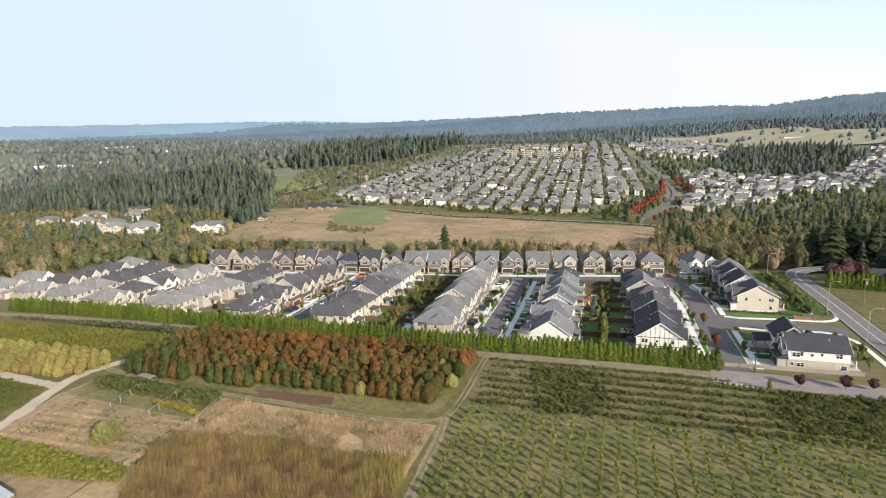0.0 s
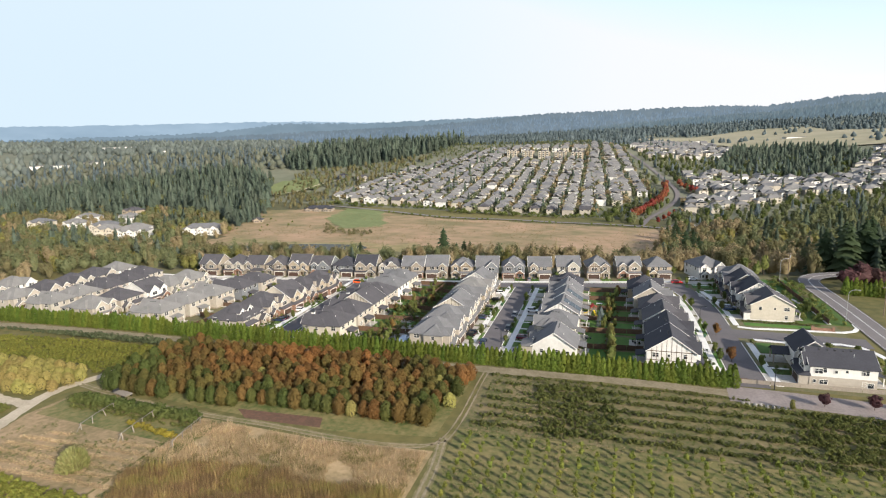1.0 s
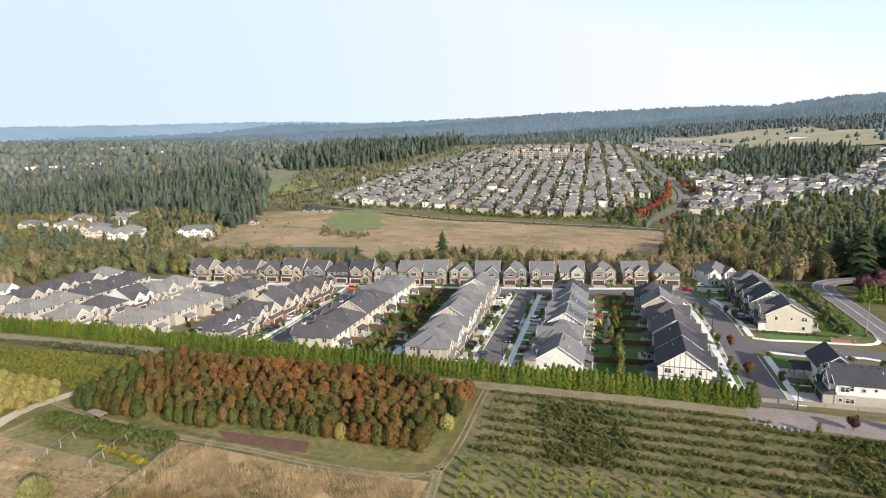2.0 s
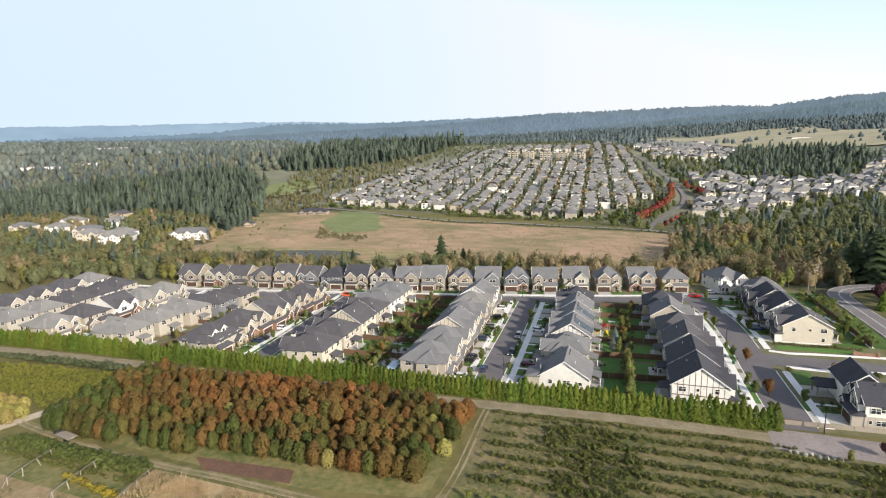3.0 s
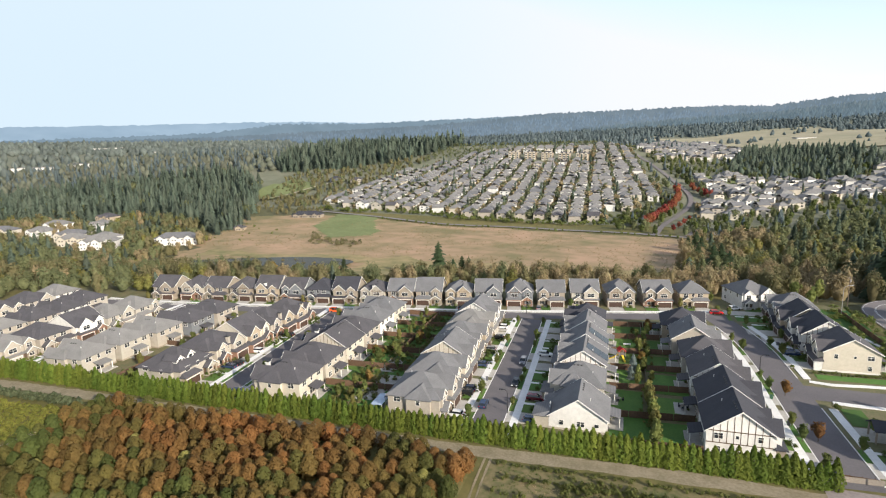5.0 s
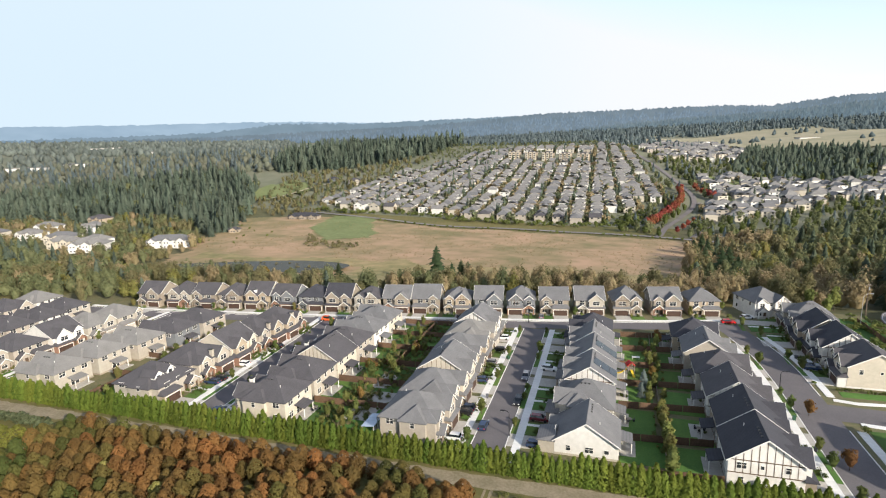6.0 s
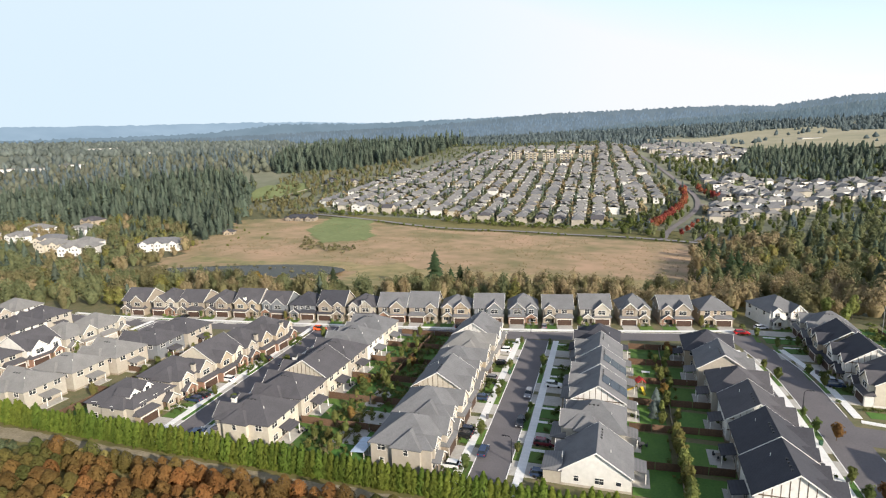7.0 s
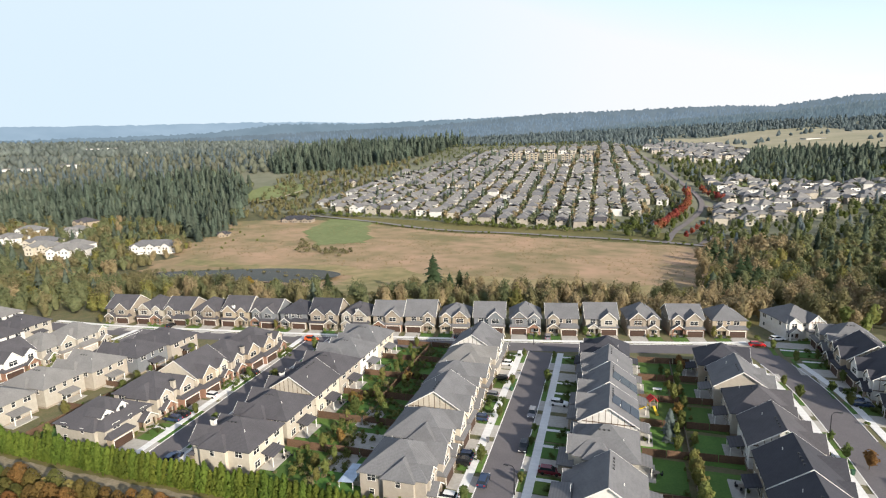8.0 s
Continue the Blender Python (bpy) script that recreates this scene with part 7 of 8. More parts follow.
fence(64.4, 222, 62, 280, 6)
fence(28.2, 165.2, 62, 166.0, 5, 1.2, GREYWOOD)
# planting between the back gardens
for k in range(15):
    plant("column", -4.4 - 0.05 * k + rnd.uniform(-0.4, 0.4), 168.4 + 1.75 * k, rnd.uniform(0.9, 1.3), 0, "garden screen of slim trees", 0.85)
for k in range(16):
    y = 196 + 3.4 * k
    plant(rnd.choice(("lime", "lime", "street", "rust", "column")), -5.6 + rnd.uniform(-2.6, 2.6), y, rnd.uniform(0.55, 1.0), 0, "back garden trees")
for k in range(38):
    y = 168 + 2.08 * k
    plant(rnd.choice(("lime", "street", "rust", "lime", "limeshrub", "column", "shrub", "limeshrub", "street")), -77.4 + rnd.choice((-1, 1)) * rnd.uniform(0.3, 5.5), y, rnd.uniform(0.5, 0.95) * (1.35 if rnd.random() < 0.15 else 1), 0, "back garden trees")
for nm, m_, seed, words in (("garden_shrubs", GREENBUSH, 81, "mixed green shrubs in the back garden beds"), ("garden_shrubs_lime", LIME, 82, "yellow-green shrubs in the back garden beds"), ("garden_shrubs_olive", OLIVE, 83, "olive and browning shrubs in the back garden beds")):
    scatter(nm, spots_in([(-85.5, 166), (-70.0, 166), (-69.5, 248), (-85.5, 248)], 2.9, 0.4, 1.35, seed, 0.8, lambda x, y: abs(x + 77.4) < 3.2 or noise.noise((x * 0.3, y * 0.22, 3.0)) > 0.08), ROWBUSH, m_, words, "bushes")
for k in range(26):
    plant(rnd.choice(("shrub", "limeshrub", "shrub", "street", "lime")), -149.4 + rnd.uniform(-5, 5), 167 + 2.3 * k, rnd.uniform(0.5, 1.0), 0, "back garden trees")
for k in range(26):
    x, y = rnd.choice((-13.6, -6.4, -3.4, 4.0)) + rnd.uniform(-0.7, 0.7), rnd.uniform(170, 248)
    plant(rnd.choice(("shrub", "limeshrub")), x, y, rnd.uniform(0.5, 1.0), 0)
for x, y, k, s in ((27.3, 202.5, "rust", 1.05), (28.2, 180.0, "rust", 1.1), (26.3, 168.5, "street", 0.8), (61, 233, "street", 1.2), (44.2, 155.3, "purple", 1.0), (54.5, 156.2, "purple", 1.05), (60.6, 157.1, "purple", 0.9), (36.4, 150.8, "lime", 0.6), (40.5, 186.5, "street", 0.8), (36.5, 197, "shrub", 1.3), (48, 199, "rust", 0.7), (57, 197, "shrub", 1.6), (62, 190, "street", 0.9), (66, 181, "street", 0.9), (33.5, 222, "shrub", 0.8), (36.2, 246, "street", 0.8), (34.5, 261, "street", 0.7), (37.5, 268, "purple", 0.8), (40, 279, "purple", 1.1), (47.5, 284.5, "purple", 1.3), (55.5, 288, "lime", 1.5), (60, 296, "lime", 1.7), (52, 296, "street", 1.7), (20.5, 284, "street", 1.0), (22, 276.5, "shrub", 1.2), (85.5, 272, "purple", 2.7), (90.5, 274, "purple", 3.1), (96, 275, "purple", 2.6), (80.5, 190, "lime", 0.9), (86, 186, "street", 1.1), (66, 186, "limeshrub", 1.6), (65, 178, "shrub", 2.0), (64.5, 171, "street", 0.9)):
    plant(k, x, y, s, 0.05)
rect("lawn", 52, 66, 258, 284, 0.1, LAWN, "open lawn beside the estate", "lawn")
rect("lawn", 55.5, 71.2, 221.5, 256, 0.09, LAWN, "green verge beside the main road", "lawn")
rect("lawn", 38, 62, 215.4, 218.6, 0.11, LAWN, "side lawn of the corner lot", "lawn")
scatter("corner_shrubs", [(38 + 0.9 * k, 219.2 + rnd.uniform(-0.6, 0.6), rnd.uniform(0.5, 1.1)) for k in range(26)], ROWBUSH, GREENBUSH, "foundation shrubs along a house wall", "bushes")
rect("lawn", 36.9, 40.6, 166.4, 172.4, 0.12, LAWN, "small corner lawn", "lawn")
rect("driveway", 36.6, 43.0, 182.6, 188.6, 0.15, DRIVE, "pale concrete driveway of the corner lot", "driveway")
rect("lawn", 37.6, 42, 189.4, 198, 0.12, LAWN, "small corner lawn", "lawn")
flat("field_roadside", [(80.6, 262), (99, 263), (150, 262), (150, 190), (90, 190), (81.2, 200), (80.6, 235)], 0.05, GROUND, "dry mown grass across the main road", "field")
for k in range(14):
    plant("hedge", 82.5 + 1.5 * k, 264.8 - 0.32 * k, rnd.uniform(1.2, 1.42), group="hedge beyond the main road", label="dark green arborvitae in a row beyond the main road")
scatter("roadside_beds", [(rnd.uniform(57, 69.5), rnd.uniform(222, 290), rnd.uniform(0.8, 1.8)) for _ in range(80)], ROWBUSH, GREENBUSH, "planted shrub beds beside the main road", "bushes")
scatter("roadside_beds_gold", [(rnd.uniform(58, 69.5), rnd.uniform(222, 286), rnd.uniform(0.7, 1.6)) for _ in range(60)], ROWBUSH, LIME, "yellow-green shrubs beside the main road", "bushes")
scatter("garden_beds", [(x, y, rnd.uniform(0.35, 1.0)) for hx, hy, turn, w, d, side, garage, g_ in HOUSES if turn in (90, -90) and -150 < hx < 60 for k in range(24) for x, y in [(hx + (1 if turn == 90 else -1) * (d / 2 + rnd.uniform(0.8, 5.5)), hy + rnd.uniform(-w / 2, w / 2))] if abs(y - (hy + (1 if turn == 90 else -1) * side * (w / 2 - 3.0))) > 2.9], ROWBUSH, GREENBUSH, "low planting in the front gardens", "bushes")
scatter("garden_beds_light", [(x, y, rnd.uniform(0.4, 1.0)) for hx, hy, turn, w, d, side, garage, g_ in HOUSES if turn in (90, -90) and -150 < hx < 30 for k in range(12 if hx < -30 else 4) for x, y in [(hx - (1 if turn == 90 else -1) * (d / 2 + (rnd.uniform(5.6, 11.0) if hx < -30 else rnd.uniform(8.6, 9.6))), hy + rnd.uniform(-w / 2, w / 2))]], ROWBUSH, LIME, "yellow-green planting along the garden fences", "bushes")


# ---- cars ----
TYRE = mat("tyre_rubber", (0.02, 0.02, 0.02), rough=0.9)
CARGLASS = mat("car_glass", (0.02, 0.025, 0.03), rough=0.05, spec=0.6)
LAMPGLASS = mat("headlight_glass", (0.8, 0.8, 0.78), rough=0.2)
TAILRED = mat("tail_light", (0.4, 0.02, 0.02), rough=0.3)
PAINT = {}
for key, c in (("white", (0.75, 0.75, 0.74)), ("black", (0.02, 0.02, 0.022)), ("grey", (0.2, 0.2, 0.21)), ("blue", (0.03, 0.05, 0.1)), ("red", (0.55, 0.02, 0.02)), ("maroon", (0.14, 0.02, 0.03)), ("silver", (0.5, 0.53, 0.56)), ("orange", (0.7, 0.12, 0.03))):
    PAINT[key] = mat(key + "_paint", c, rough=0.25, spec=0.6, vary=0.02)


def car(x, y, turn, colour, tall=1.0):
    """A parked car; its nose points along +x before turning."""
    ob = thing("car", pose(x, y, 0.08, 0, 0, turn), f"parked {colour} {'van' if tall > 1.2 else 'car'} with dark windows", "car", "parked cars")
    prof = [(-2.25, 0.3), (-2.3, 0.75), (-2.15, 0.98 * tall), (-1.0, 1.02), (0.9, 0.98), (2.0, 0.85), (2.28, 0.65), (2.25, 0.3)]
    b = Build().prism([(px_, 0, pz) for px_, pz in prof], (0, -0.88, 0), (0, 0.88, 0))
    part("body", b, PAINT[colour], ob)
    h = 1.0 + 0.48 * tall
    lo = [(-2.1, -0.84, 0.95), (1.1, -0.84, 0.95), (1.1, 0.84, 0.95), (-2.1, 0.84, 0.95)]
    hi = [(-1.75, -0.66, h), (0.25, -0.66, h), (0.25, 0.66, h), (-1.75, 0.66, h)]
    part("cabin_glass", Build().add(lo + hi, [(0, 1, 5, 4), (1, 2, 6, 5), (2, 3, 7, 6), (3, 0, 4, 7), (4, 5, 6, 7)]), CARGLASS, ob)
    part("car_roof", Build().slab([(-1.8, -0.68, h + 0.05), (0.3, -0.68, h + 0.05), (0.3, 0.68, h + 0.05), (-1.8, 0.68, h + 0.05)], 0.08), PAINT[colour], ob)

    def wheel():
        w = Build()
        ring = [(0.33 * math.cos(a), 0.33 * math.sin(a)) for a in np.linspace(0, 2 * math.pi, 14, endpoint=False)]
        return w.prism([(u, 0, v) for u, v in ring], (0, -0.11, 0), (0, 0.11, 0))

    for wx in (-1.4, 1.4):
        for s in (-1, 1):
            part("wheel", shared("wheel", wheel, TYRE), None, ob, at=pose(wx, s * 0.82, 0.33))
    for s in (-1, 1):
        part("headlight", shared("headlight", lambda: Build().box(-0.05, 0.06, -0.2, 0.2, -0.08, 0.08), LAMPGLASS), None, ob, at=pose(2.22, s * 0.6, 0.68))
        part("tail_light", shared("tail_light", lambda: Build().box(-0.06, 0.05, -0.14, 0.14, -0.12, 0.12), TAILRED), None, ob, at=pose(-2.26, s * 0.66, 0.8))


for x, y, t_, c, h in ((-44.0, 178.8, 90, "blue", 1), (-38.6, 192.9, -90, "black", 1), (-39.2, 208.4, -90, "grey", 1.1), (-33.6, 215.2, 0, "white", 1.3), (-32.1, 185.2, 0, "maroon", 1), (-51.6, 237.4, 180, "white", 1.1), (-50.9, 226.4, 180, "black", 1), (-51.2, 215.7, 180, "grey", 1), (-51.0, 203.1, 180, "blue", 1),
                      (-49.6, 172.0, 180, "white", 1), (-50.2, 184.0, 180, "black", 1), (-50.2, 186.4, 180, "blue", 1), (-31.0, 173.4, 0, "blue", 1), (36.2, 234.8, 0, "silver", 1), (36.0, 232.4, 0, "blue", 1), (20.9, 270.3, 10, "red", 1), (28.0, 277.4, 20, "white", 1), (-119.0, 242.6, 5, "orange", 1.6), (-113.6, 211.9, -90, "black", 1.3),
                      (-123.0, 197.3, 180, "white", 1), (-122.6, 186.4, 180, "black", 1), (-122.9, 184.0, 180, "blue", 1), (-109.6, 169.6, 90, "blue", 1.1), (27.2, 168.0, 80, "grey", 1.1), (-121.5, 213.0, 180, "black", 1), (-42.5, 263.0, 100, "grey", 1), (-72.0, 257.0, 100, "black", 1), (-179, 244, 95, "black", 1), (60.0, 560.5, -10, "white", 1)):
    ob_z = height(x, y)
    car(x, y, t_, c, h)
    if ob_z < -1:
        bpy.data.objects[[o.name for o in scene.objects if o.name.startswith("car") and o.parent is None and o.type == "EMPTY"][-1]].location.z += ob_z + 1.0

# ---- lamps, poles, garden things ----
STEEL = mat("galvanised_steel", (0.45, 0.45, 0.44), rough=0.45, metal=0.6)
DARKSTEEL = mat("dark_steel", (0.04, 0.04, 0.045), rough=0.5, metal=0.4)
POLEWOOD = mat("pole_wood", (0.2, 0.15, 0.11), fine=3)
LENS = mat("lamp_lens", (0.7, 0.7, 0.66), rough=0.3)
PLASTICRED = mat("red_plastic", (0.6, 0.03, 0.03), rough=0.5)
PLASTICYELLOW = mat("yellow_plastic", (0.75, 0.55, 0.04), rough=0.5)
CANVAS = mat("white_canvas", (0.75, 0.73, 0.68), rough=0.9)
ROCK = mat("grey_rock", (0.35, 0.33, 0.3), (0.2, 0.19, 0.17), fine=2, bump=0.1)


def street_lamp(x, y, turn, tall=11.0, arm=2.6, material=None):
    ob = thing("street_lamp", pose(x, y, 0, 0, 0, turn), "tall steel street lamp with a curved arm" if tall > 8 else "dark post lamp beside the pavement", "street lamp", "street lamps")
    mt = material or STEEL
    part("pole", Build().tube([(0, 0, 0), (0, 0, tall * 0.9)], [0.13, 0.08], 8), mt, ob)
    b = Build()
    pts = [(0, tall * 0.9), (arm * 0.25, tall * 0.97), (arm * 0.6, tall), (arm, tall)]
    for (u0, z0), (u1, z1) in zip(pts, pts[1:]):
        b.add([(u0, -0.06, z0), (u0, 0.06, z0), (u1, 0.06, z1), (u1, -0.06, z1), (u0, -0.06, z0 + 0.12), (u0, 0.06, z0 + 0.12), (u1, 0.06, z1 + 0.12), (u1, -0.06, z1 + 0.12)], [(0, 1, 2, 3), (7, 6, 5, 4), (0, 3, 7, 4), (1, 5, 6, 2), (0, 4, 5, 1), (3, 2, 6, 7)])
    part("arm", b, mt, ob)
    head = part("lamp_head", Build().box(arm - 0.15, arm + 0.75, -0.17, 0.17, tall - 0.06, tall + 0.14), mt, ob)
    part("lens", Build().box(arm + 0.05, arm + 0.65, -0.12, 0.12, tall - 0.1, tall - 0.06), LENS, head)


street_lamp(71.0, 227.5, 0)
street_lamp(71.9, 194.5, 0)
street_lamp(62.0, 277.0, 20)
street_lamp(23.6, 213.0, 0, 6.5, 1.2, DARKSTEEL)
street_lamp(-46.0, 256.0, 0, 6.5, 1.2, DARKSTEEL)
street_lamp(35.4, 163.0, 180, 6.0, 1.2, DARKSTEEL)
street_lamp(-37.6, 176.5, 180, 6.0, 1.2, DARKSTEEL)


def utility_pole(x, y, tall, turn=0):
    ob = thing("utility_pole", pose(x, y, height(x, y), 0, 0, turn), "weathered wooden utility pole with a crossarm", "utility pole")
    part("pole", Build().tube([(0, 0, 0), (0, 0, tall)], [0.17, 0.11], 8), POLEWOOD, ob)
    part("crossarm", Build().box(-1.3, 1.3, -0.07, 0.07, tall - 0.9, tall - 0.7), POLEWOOD, ob)
    part("transformer", Build().tube([(0.35, 0, tall - 2.6), (0.35, 0, tall - 1.5)], [0.24, 0.24], 10), STEEL, ob)
    for s in (-1.1, -0.4, 0.4, 1.1):
        part("insulator", shared("insulator", lambda: Build().tube([(0, 0, 0), (0, 0, 0.22)], [0.05, 0.05]), LENS), None, ob, at=pose(s, 0, tall - 0.7))


utility_pole(69.3, 294, 13, 30)
utility_pole(84.8, 236, 11, 10)
# playset with slides
ps = thing("playset", pose(-11.8, 218.6, 0, 0, 0, 20), "wooden playset with a red roof and yellow slides", "playset")
for sx in (-0.9, 0.9):
    for sy in (-0.9, 0.9):
        part("post", Build().box(sx - 0.07, sx + 0.07, sy - 0.07, sy + 0.07, 0, 2.6), GREYWOOD, ps)
part("deck", Build().box(-1, 1, -1, 1, 1.3, 1.42), GREYWOOD, ps)
part("canopy", gable_roof_y(-1, 1, -1, 1, 2.5, 0.9, 0.1), PLASTICRED, ps, "red canopy")
part("slide", Build().prism([(-1, 0, 1.45), (-2.4, 0, 0.6), (-3.6, 0, 0.25), (-3.6, 0, 0.1), (-2.4, 0, 0.45), (-1, 0, 1.3)], (0, -0.3, 0), (0, 0.3, 0)), PLASTICYELLOW, ps, "yellow slide")
part("slide", Build().prism([(0, -1, 1.45), (0, -2.2, 0.7), (0, -3.4, 0.25), (0, -3.4, 0.1), (0, -2.2, 0.55), (0, -1, 1.3)], (-0.3, 0, 0), (0.3, 0, 0)), PLASTICYELLOW, ps, "yellow slide")


def parasol(x, y, r=1.5):
    ob = thing("parasol", pose(x, y, 0), "open white garden parasol on a pole", "parasol")
    part("pole", Build().tube([(0, 0, 0), (0, 0, 2.5)], [0.03, 0.03]), STEEL, ob)
    ring = [(r * math.cos(a), r * math.sin(a), 2.15) for a in np.linspace(0, 2 * math.pi, 8, endpoint=False)]
    part("canopy", Build().add(ring + [(0, 0, 2.65)], [(i, (i + 1) % 8, 8) for i in range(8)]), CANVAS, ob)


parasol(-14.0, 205.8)
parasol(1.4, 239.6, 1.2)
pg = thing("pergola", pose(1.0, 245.6, 0), "white garden pergola over a patio", "pergola")
for sx in (-1.5, 1.5):
    for sy in (-1.5, 1.5):
        part("post", Build().box(sx - 0.08, sx + 0.08, sy - 0.08, sy + 0.08, 0, 2.5), WHITETRIM, pg)
for k in range(7):
    part("beam", Build().box(-1.8, 1.8, -1.5 + 0.5 * k - 0.05, -1.5 + 0.5 * k + 0.05, 2.5, 2.62), WHITETRIM, pg)
rect("patio", -77.6, -71.0, 174.6, 182.4, 0.16, DRIVE, "grey paved back patio", "patio")
rect("patio", -76.5, -69.0, 184.0, 190.5, 0.16, DRIVE, "grey paved back patio", "patio")
rect("patio", -78.5, -73.8, 192.5, 201.5, 0.16, DRIVE, "grey paved back patio", "patio")
rect("patio", 0.6, 4.6, 186, 192, 0.16, DRIVE, "grey paved back patio", "patio")
shed = thing("garden_table", pose(-10.1, 229.4, 0), "white table on a back lawn", "table")
part("tabletop", Build().box(-1.1, 1.1, -0.6, 0.6, 0.72, 0.78), CANVAS, shed)
for sx in (-0.9, 0.9):
    for sy in (-0.45, 0.45):
        part("leg", Build().box(sx - 0.04, sx + 0.04, sy - 0.04, sy + 0.04, 0, 0.72), CANVAS, shed)
pv = thing("patio_cover", pose(-69.0, 173.0, 0), "pale blue corrugated patio cover behind a house", "patio cover")
part("sheet", Build().slab([(-1.6, -3.2, 1.5), (1.6, -3.2, 1.8), (1.6, 3.2, 1.8), (-1.6, 3.2, 1.5)], 0.06), mat("pale_sheet", (0.5, 0.6, 0.72), rough=0.4), pv)
for sx in (-1.45, 1.45):
    for sy in (-3.0, 3.0):
        part("post", Build().box(sx - 0.05, sx + 0.05, sy - 0.05, sy + 0.05, 0, 1.65 + 0.09 * sx - 0.06), WHITETRIM, pv)
plant("spruce", -8.6, 207.5, 1.0, 0)
plant("spruce", -9.2, 203.6, 0.7, 0)
BINGREEN, BINGREY = mat("green_plastic_bin", (0.03, 0.09, 0.05), rough=0.6), mat("grey_plastic_bin", (0.12, 0.12, 0.13), rough=0.6)


def waste_bin(x, y, turn, material, label):
    ob = thing("waste_bin", pose(x, y, 0.1, 0, 0, turn), label, "waste bin", "waste bins")
    part("body", Build().add([(-0.24, -0.26, 0), (0.24, -0.26, 0), (0.24, 0.26, 0), (-0.24, 0.26, 0), (-0.3, -0.34, 1.0), (0.3, -0.34, 1.0), (0.3, 0.34, 1.0), (-0.3, 0.34, 1.0)], [(3, 2, 1, 0), (4, 5, 6, 7), (0, 1, 5, 4), (1, 2, 6, 5), (2, 3, 7, 6), (3, 0, 4, 7)]), material, ob)
    part("lid", Build().box(-0.33, 0.33, -0.38, 0.36, 1.0, 1.08), material, ob)


for bx, by in ((-37.3, 183.2), (-37.2, 181.9), (-46.6, 193.6), (24.2, 186.0), (23.6, 199.6), (34.0, 240.2), (-46.4, 220.4)):
    waste_bin(bx, by, rnd.uniform(0, 360), BINGREEN if rnd.random() < 0.5 else BINGREY, "wheeled plastic waste bin by the kerb")


def patio_set(x, y):
    ob = thing("patio_table", pose(x, y, 0.2), "round patio table on a paved terrace", "table", "patio tables")
    ring = [(0.65 * math.cos(a), 0.65 * math.sin(a), 0.74) for a in np.linspace(0, 2 * math.pi, 12, endpoint=False)]
    part("tabletop", Build().slab(ring, 0.05), GREYWOOD, ob)
    part("pedestal", Build().tube([(0, 0, 0), (0, 0, 0.7)], [0.2, 0.06], 8), DARKSTEEL, ob)
    for k in range(3):
        a = k * 2.1 + 0.3
        ch = thing("patio_chair", pose(x + 1.05 * math.cos(a), y + 1.05 * math.sin(a), 0.2, 0, 0, math.degrees(a) - 90), "dark metal patio chair beside a table", "chair", "patio chairs")
        part("seat", Build().box(-0.22, 0.22, -0.22, 0.22, 0.42, 0.46), DARKSTEEL, ch)
        part("backrest", Build().box(-0.22, 0.22, 0.19, 0.23, 0.46, 0.9), DARKSTEEL, ch)
        for lx in (-0.19, 0.19):
            part("leg", Build().box(lx - 0.02, lx + 0.02, -0.2, 0.2, 0, 0.42), DARKSTEEL, ch)


for tx, ty in ((-86.4, 177.0), (-86.6, 203.0), (-12.2, 189.6), (2.6, 189.0), (-67.5, 200.2)):
    patio_set(tx, ty)
for k in range(8):
    plant(("column", "lime", "column", "street", "lime")[k % 5], -78 + rnd.uniform(-3.5, 3.0), 167 + 7 * k, rnd.uniform(0.6, 0.95), 0, "back garden trees")
ribbon("verge_plot", dense([(-93.6, 82), (-94.0, 90), (-93.6, 98), (-93.2, 106), (-93.0, 113)], 1.2), 3.6, 0.07, GRASSYTRACK, "grassy strip between the plot and the cane field", "verge", rag=0.5)
scatter("verge_grass", spots_in([(-95.6, 82), (-91.6, 82), (-91.2, 113), (-94.8, 113)], 0.7, 0.4, 0.9, 91, 0.9), FINE, GRASSBLADE, "green grass on the strip beside the plot", "grass")
for px_, py_ in ((-106.0, 73.9), (-104.0, 74.4), (-102.6, 74.3), (-101.4, 74.3), (-100.2, 74.5)):
    plant("limeshrub", px_, py_, 0.75, 0.0, "potted shrubs in a row")
# trellises of the berry rows
for tx, ty in ((-121.8, 101.2), (-108.4, 100.0), (-94.6, 100.4)):
    tl = thing("trellis", pose(tx, ty, 0, 0, 0, 97), "weathered wooden trellis frame leaning over berry rows", "trellis", "berry trellises")
    for k in range(4):
        part("post", Build().tube([(k * 3.4 + rnd.uniform(-0.4, 0.4), rnd.uniform(-0.5, 0.5), -0.1), (k * 3.4, 0, 1.75)], [0.12, 0.11], 6), GREYWOOD, tl)
    part("rail", Build().tube([(-0.5, 0, 1.55), (5, 0, 1.85), (11, 0, 1.8)], [0.17, 0.15, 0.13], 6), GREYWOOD, tl)
    part("brace", Build().tube([(0.2, 0, 1.6), (-1.3, 0.2, -0.05)], [0.07, 0.08], 6), GREYWOOD, tl)
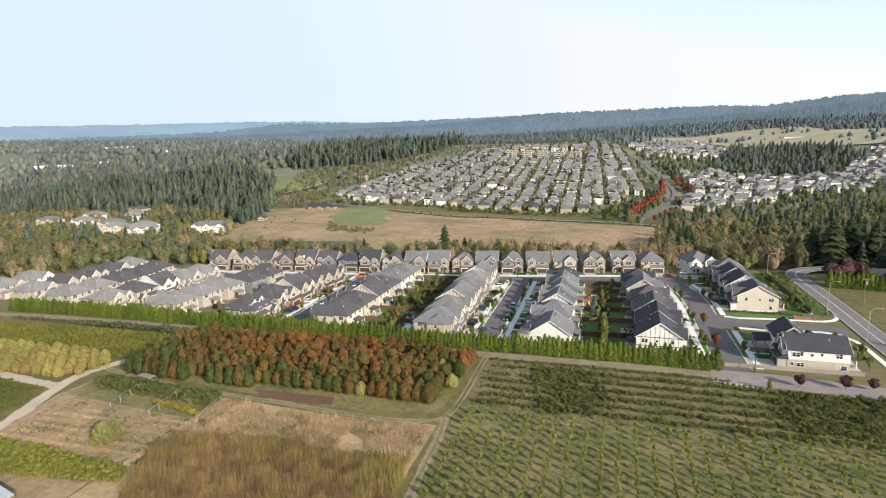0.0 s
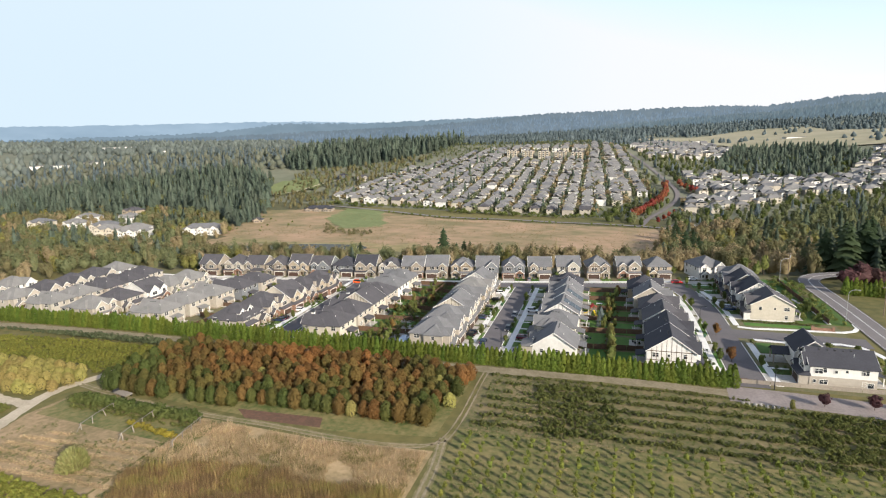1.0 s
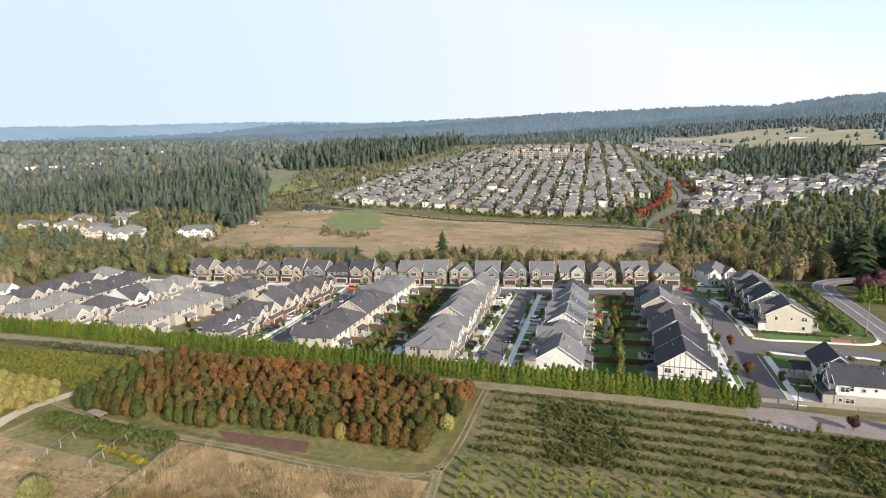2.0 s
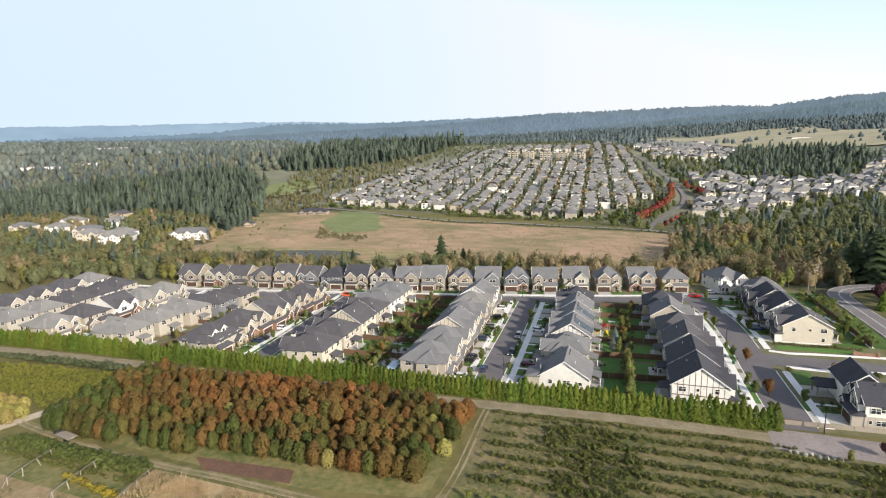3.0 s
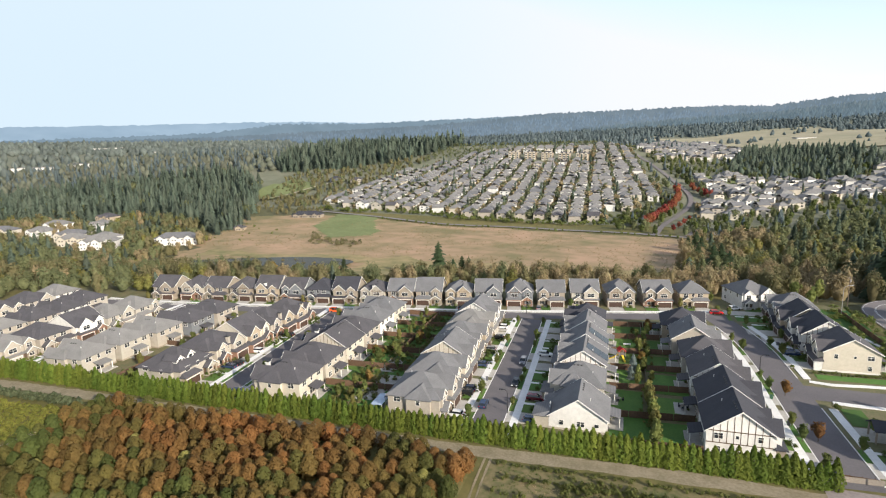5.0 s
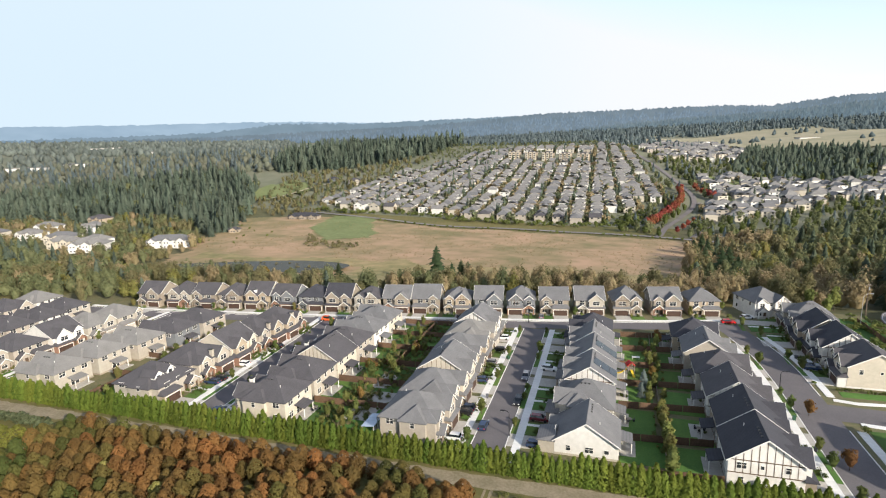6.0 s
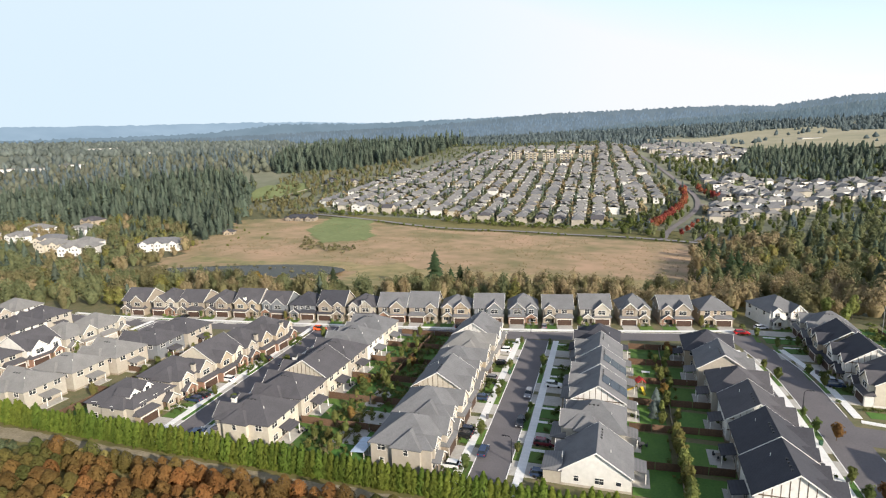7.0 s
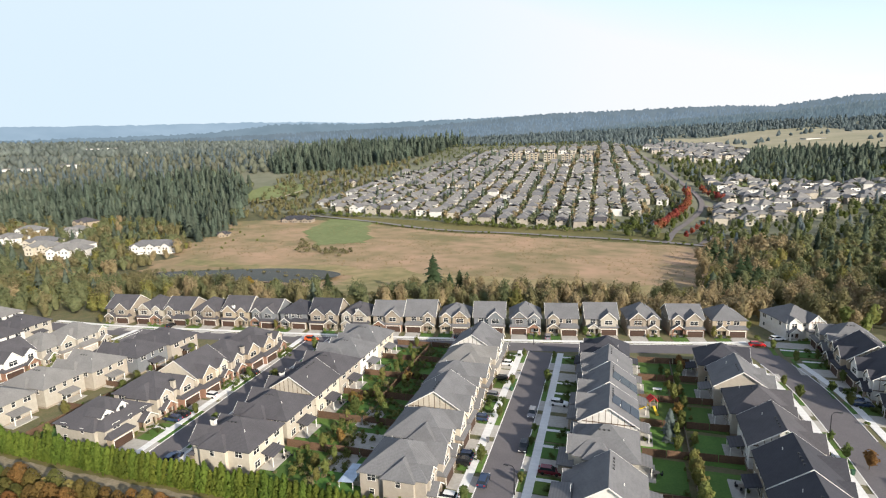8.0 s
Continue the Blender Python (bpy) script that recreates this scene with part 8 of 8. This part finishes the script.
# flatbed farm trailer by the nursery
trl = thing("farm_trailer", pose(-127.4, 118.3, 0, 0, 0, -12), "flat wooden farm trailer with a dark hitch", "trailer")
part("deck", Build().box(-2.8, 2.8, -1.1, 1.1, 0.75, 0.92), GREYWOOD, trl)
part("headboard", Build().box(-2.8, -2.65, -1.1, 1.1, 0.92, 1.5), DARKSTEEL, trl)
part("drawbar", Build().box(-4.4, -2.8, -0.07, 0.07, 0.6, 0.72), DARKSTEEL, trl)
for wx in (1.2, 2.0):
    for s in (-1, 1):
        part("wheel", SHARED["wheel"], None, trl, at=pose(wx, s * 0.95, 0.36))
# gate posts and rubble at the street end
for k in range(9):
    bm = bmesh.new()
    bmesh.ops.create_icosphere(bm, subdivisions=1, radius=0.5)
    for v in bm.verts:
        v.co *= rnd.uniform(0.7, 1.2)
    me = bpy.data.meshes.new("rock")
    bm.to_mesh(me)
    bm.free()
    me.materials.append(ROCK)
    ob = tagged(new("rock", me), "pale grey boulder beside the paved apron", "rock", "boulders at the street end")
    ob.matrix_basis = pose(26.5 + k * 1.25, 152.6 - 0.1 * k + rnd.uniform(-0.5, 0.5), 0.25, 0, 0, 40 * k)
gt = thing("barrier", pose(27.6, 166.6, 0, 0, 0, -4), "low red-brown wooden barrier across the street end", "barrier")
for k in range(5):
    part("post", Build().box(k * 2.0 - 0.08, k * 2.0 + 0.08, -0.08, 0.08, 0, 0.95), FENCEWOOD, gt)
part("rail", Build().box(-0.2, 8.2, -0.12, -0.08, 0.6, 0.85), FENCEWOOD, gt)
bw = thing("entrance_wall", pose(60.5, 214.5, 0, 0, 0, -5), "low brick estate entrance wall with end piers", "wall")
part("panel", Build().box(-2.6, 2.6, -0.15, 0.15, 0, 1.1), BRICK, bw)
for s in (-2.9, 2.9):
    part("pier", Build().box(s - 0.35, s + 0.35, -0.35, 0.35, 0, 1.5), BRICK, bw)
# low white-roofed shed at the field's corner
sh = thing("farm_shed", pose(-110.5, 63.2, 0, 0, 0, -14), "low farm shed with a pale metal roof and dark edge", "shed")
part("wall", Build().box(-9, 5.5, -5, 2.6, 0, 2.3), GREYWOOD, sh)
part("roof", Build().slab([(-9.5, -5.4, 2.4), (6, -5.4, 2.4), (6, 3, 2.9), (-9.5, 3, 2.9)], 0.15), mat("pale_metal_roof", (0.5, 0.5, 0.5), rough=0.5, lines=("X", 0.6, 0.15)), sh)
part("gutter", Build().box(-9.5, 6, 3.0, 3.2, 2.6, 2.85), CAP, sh)
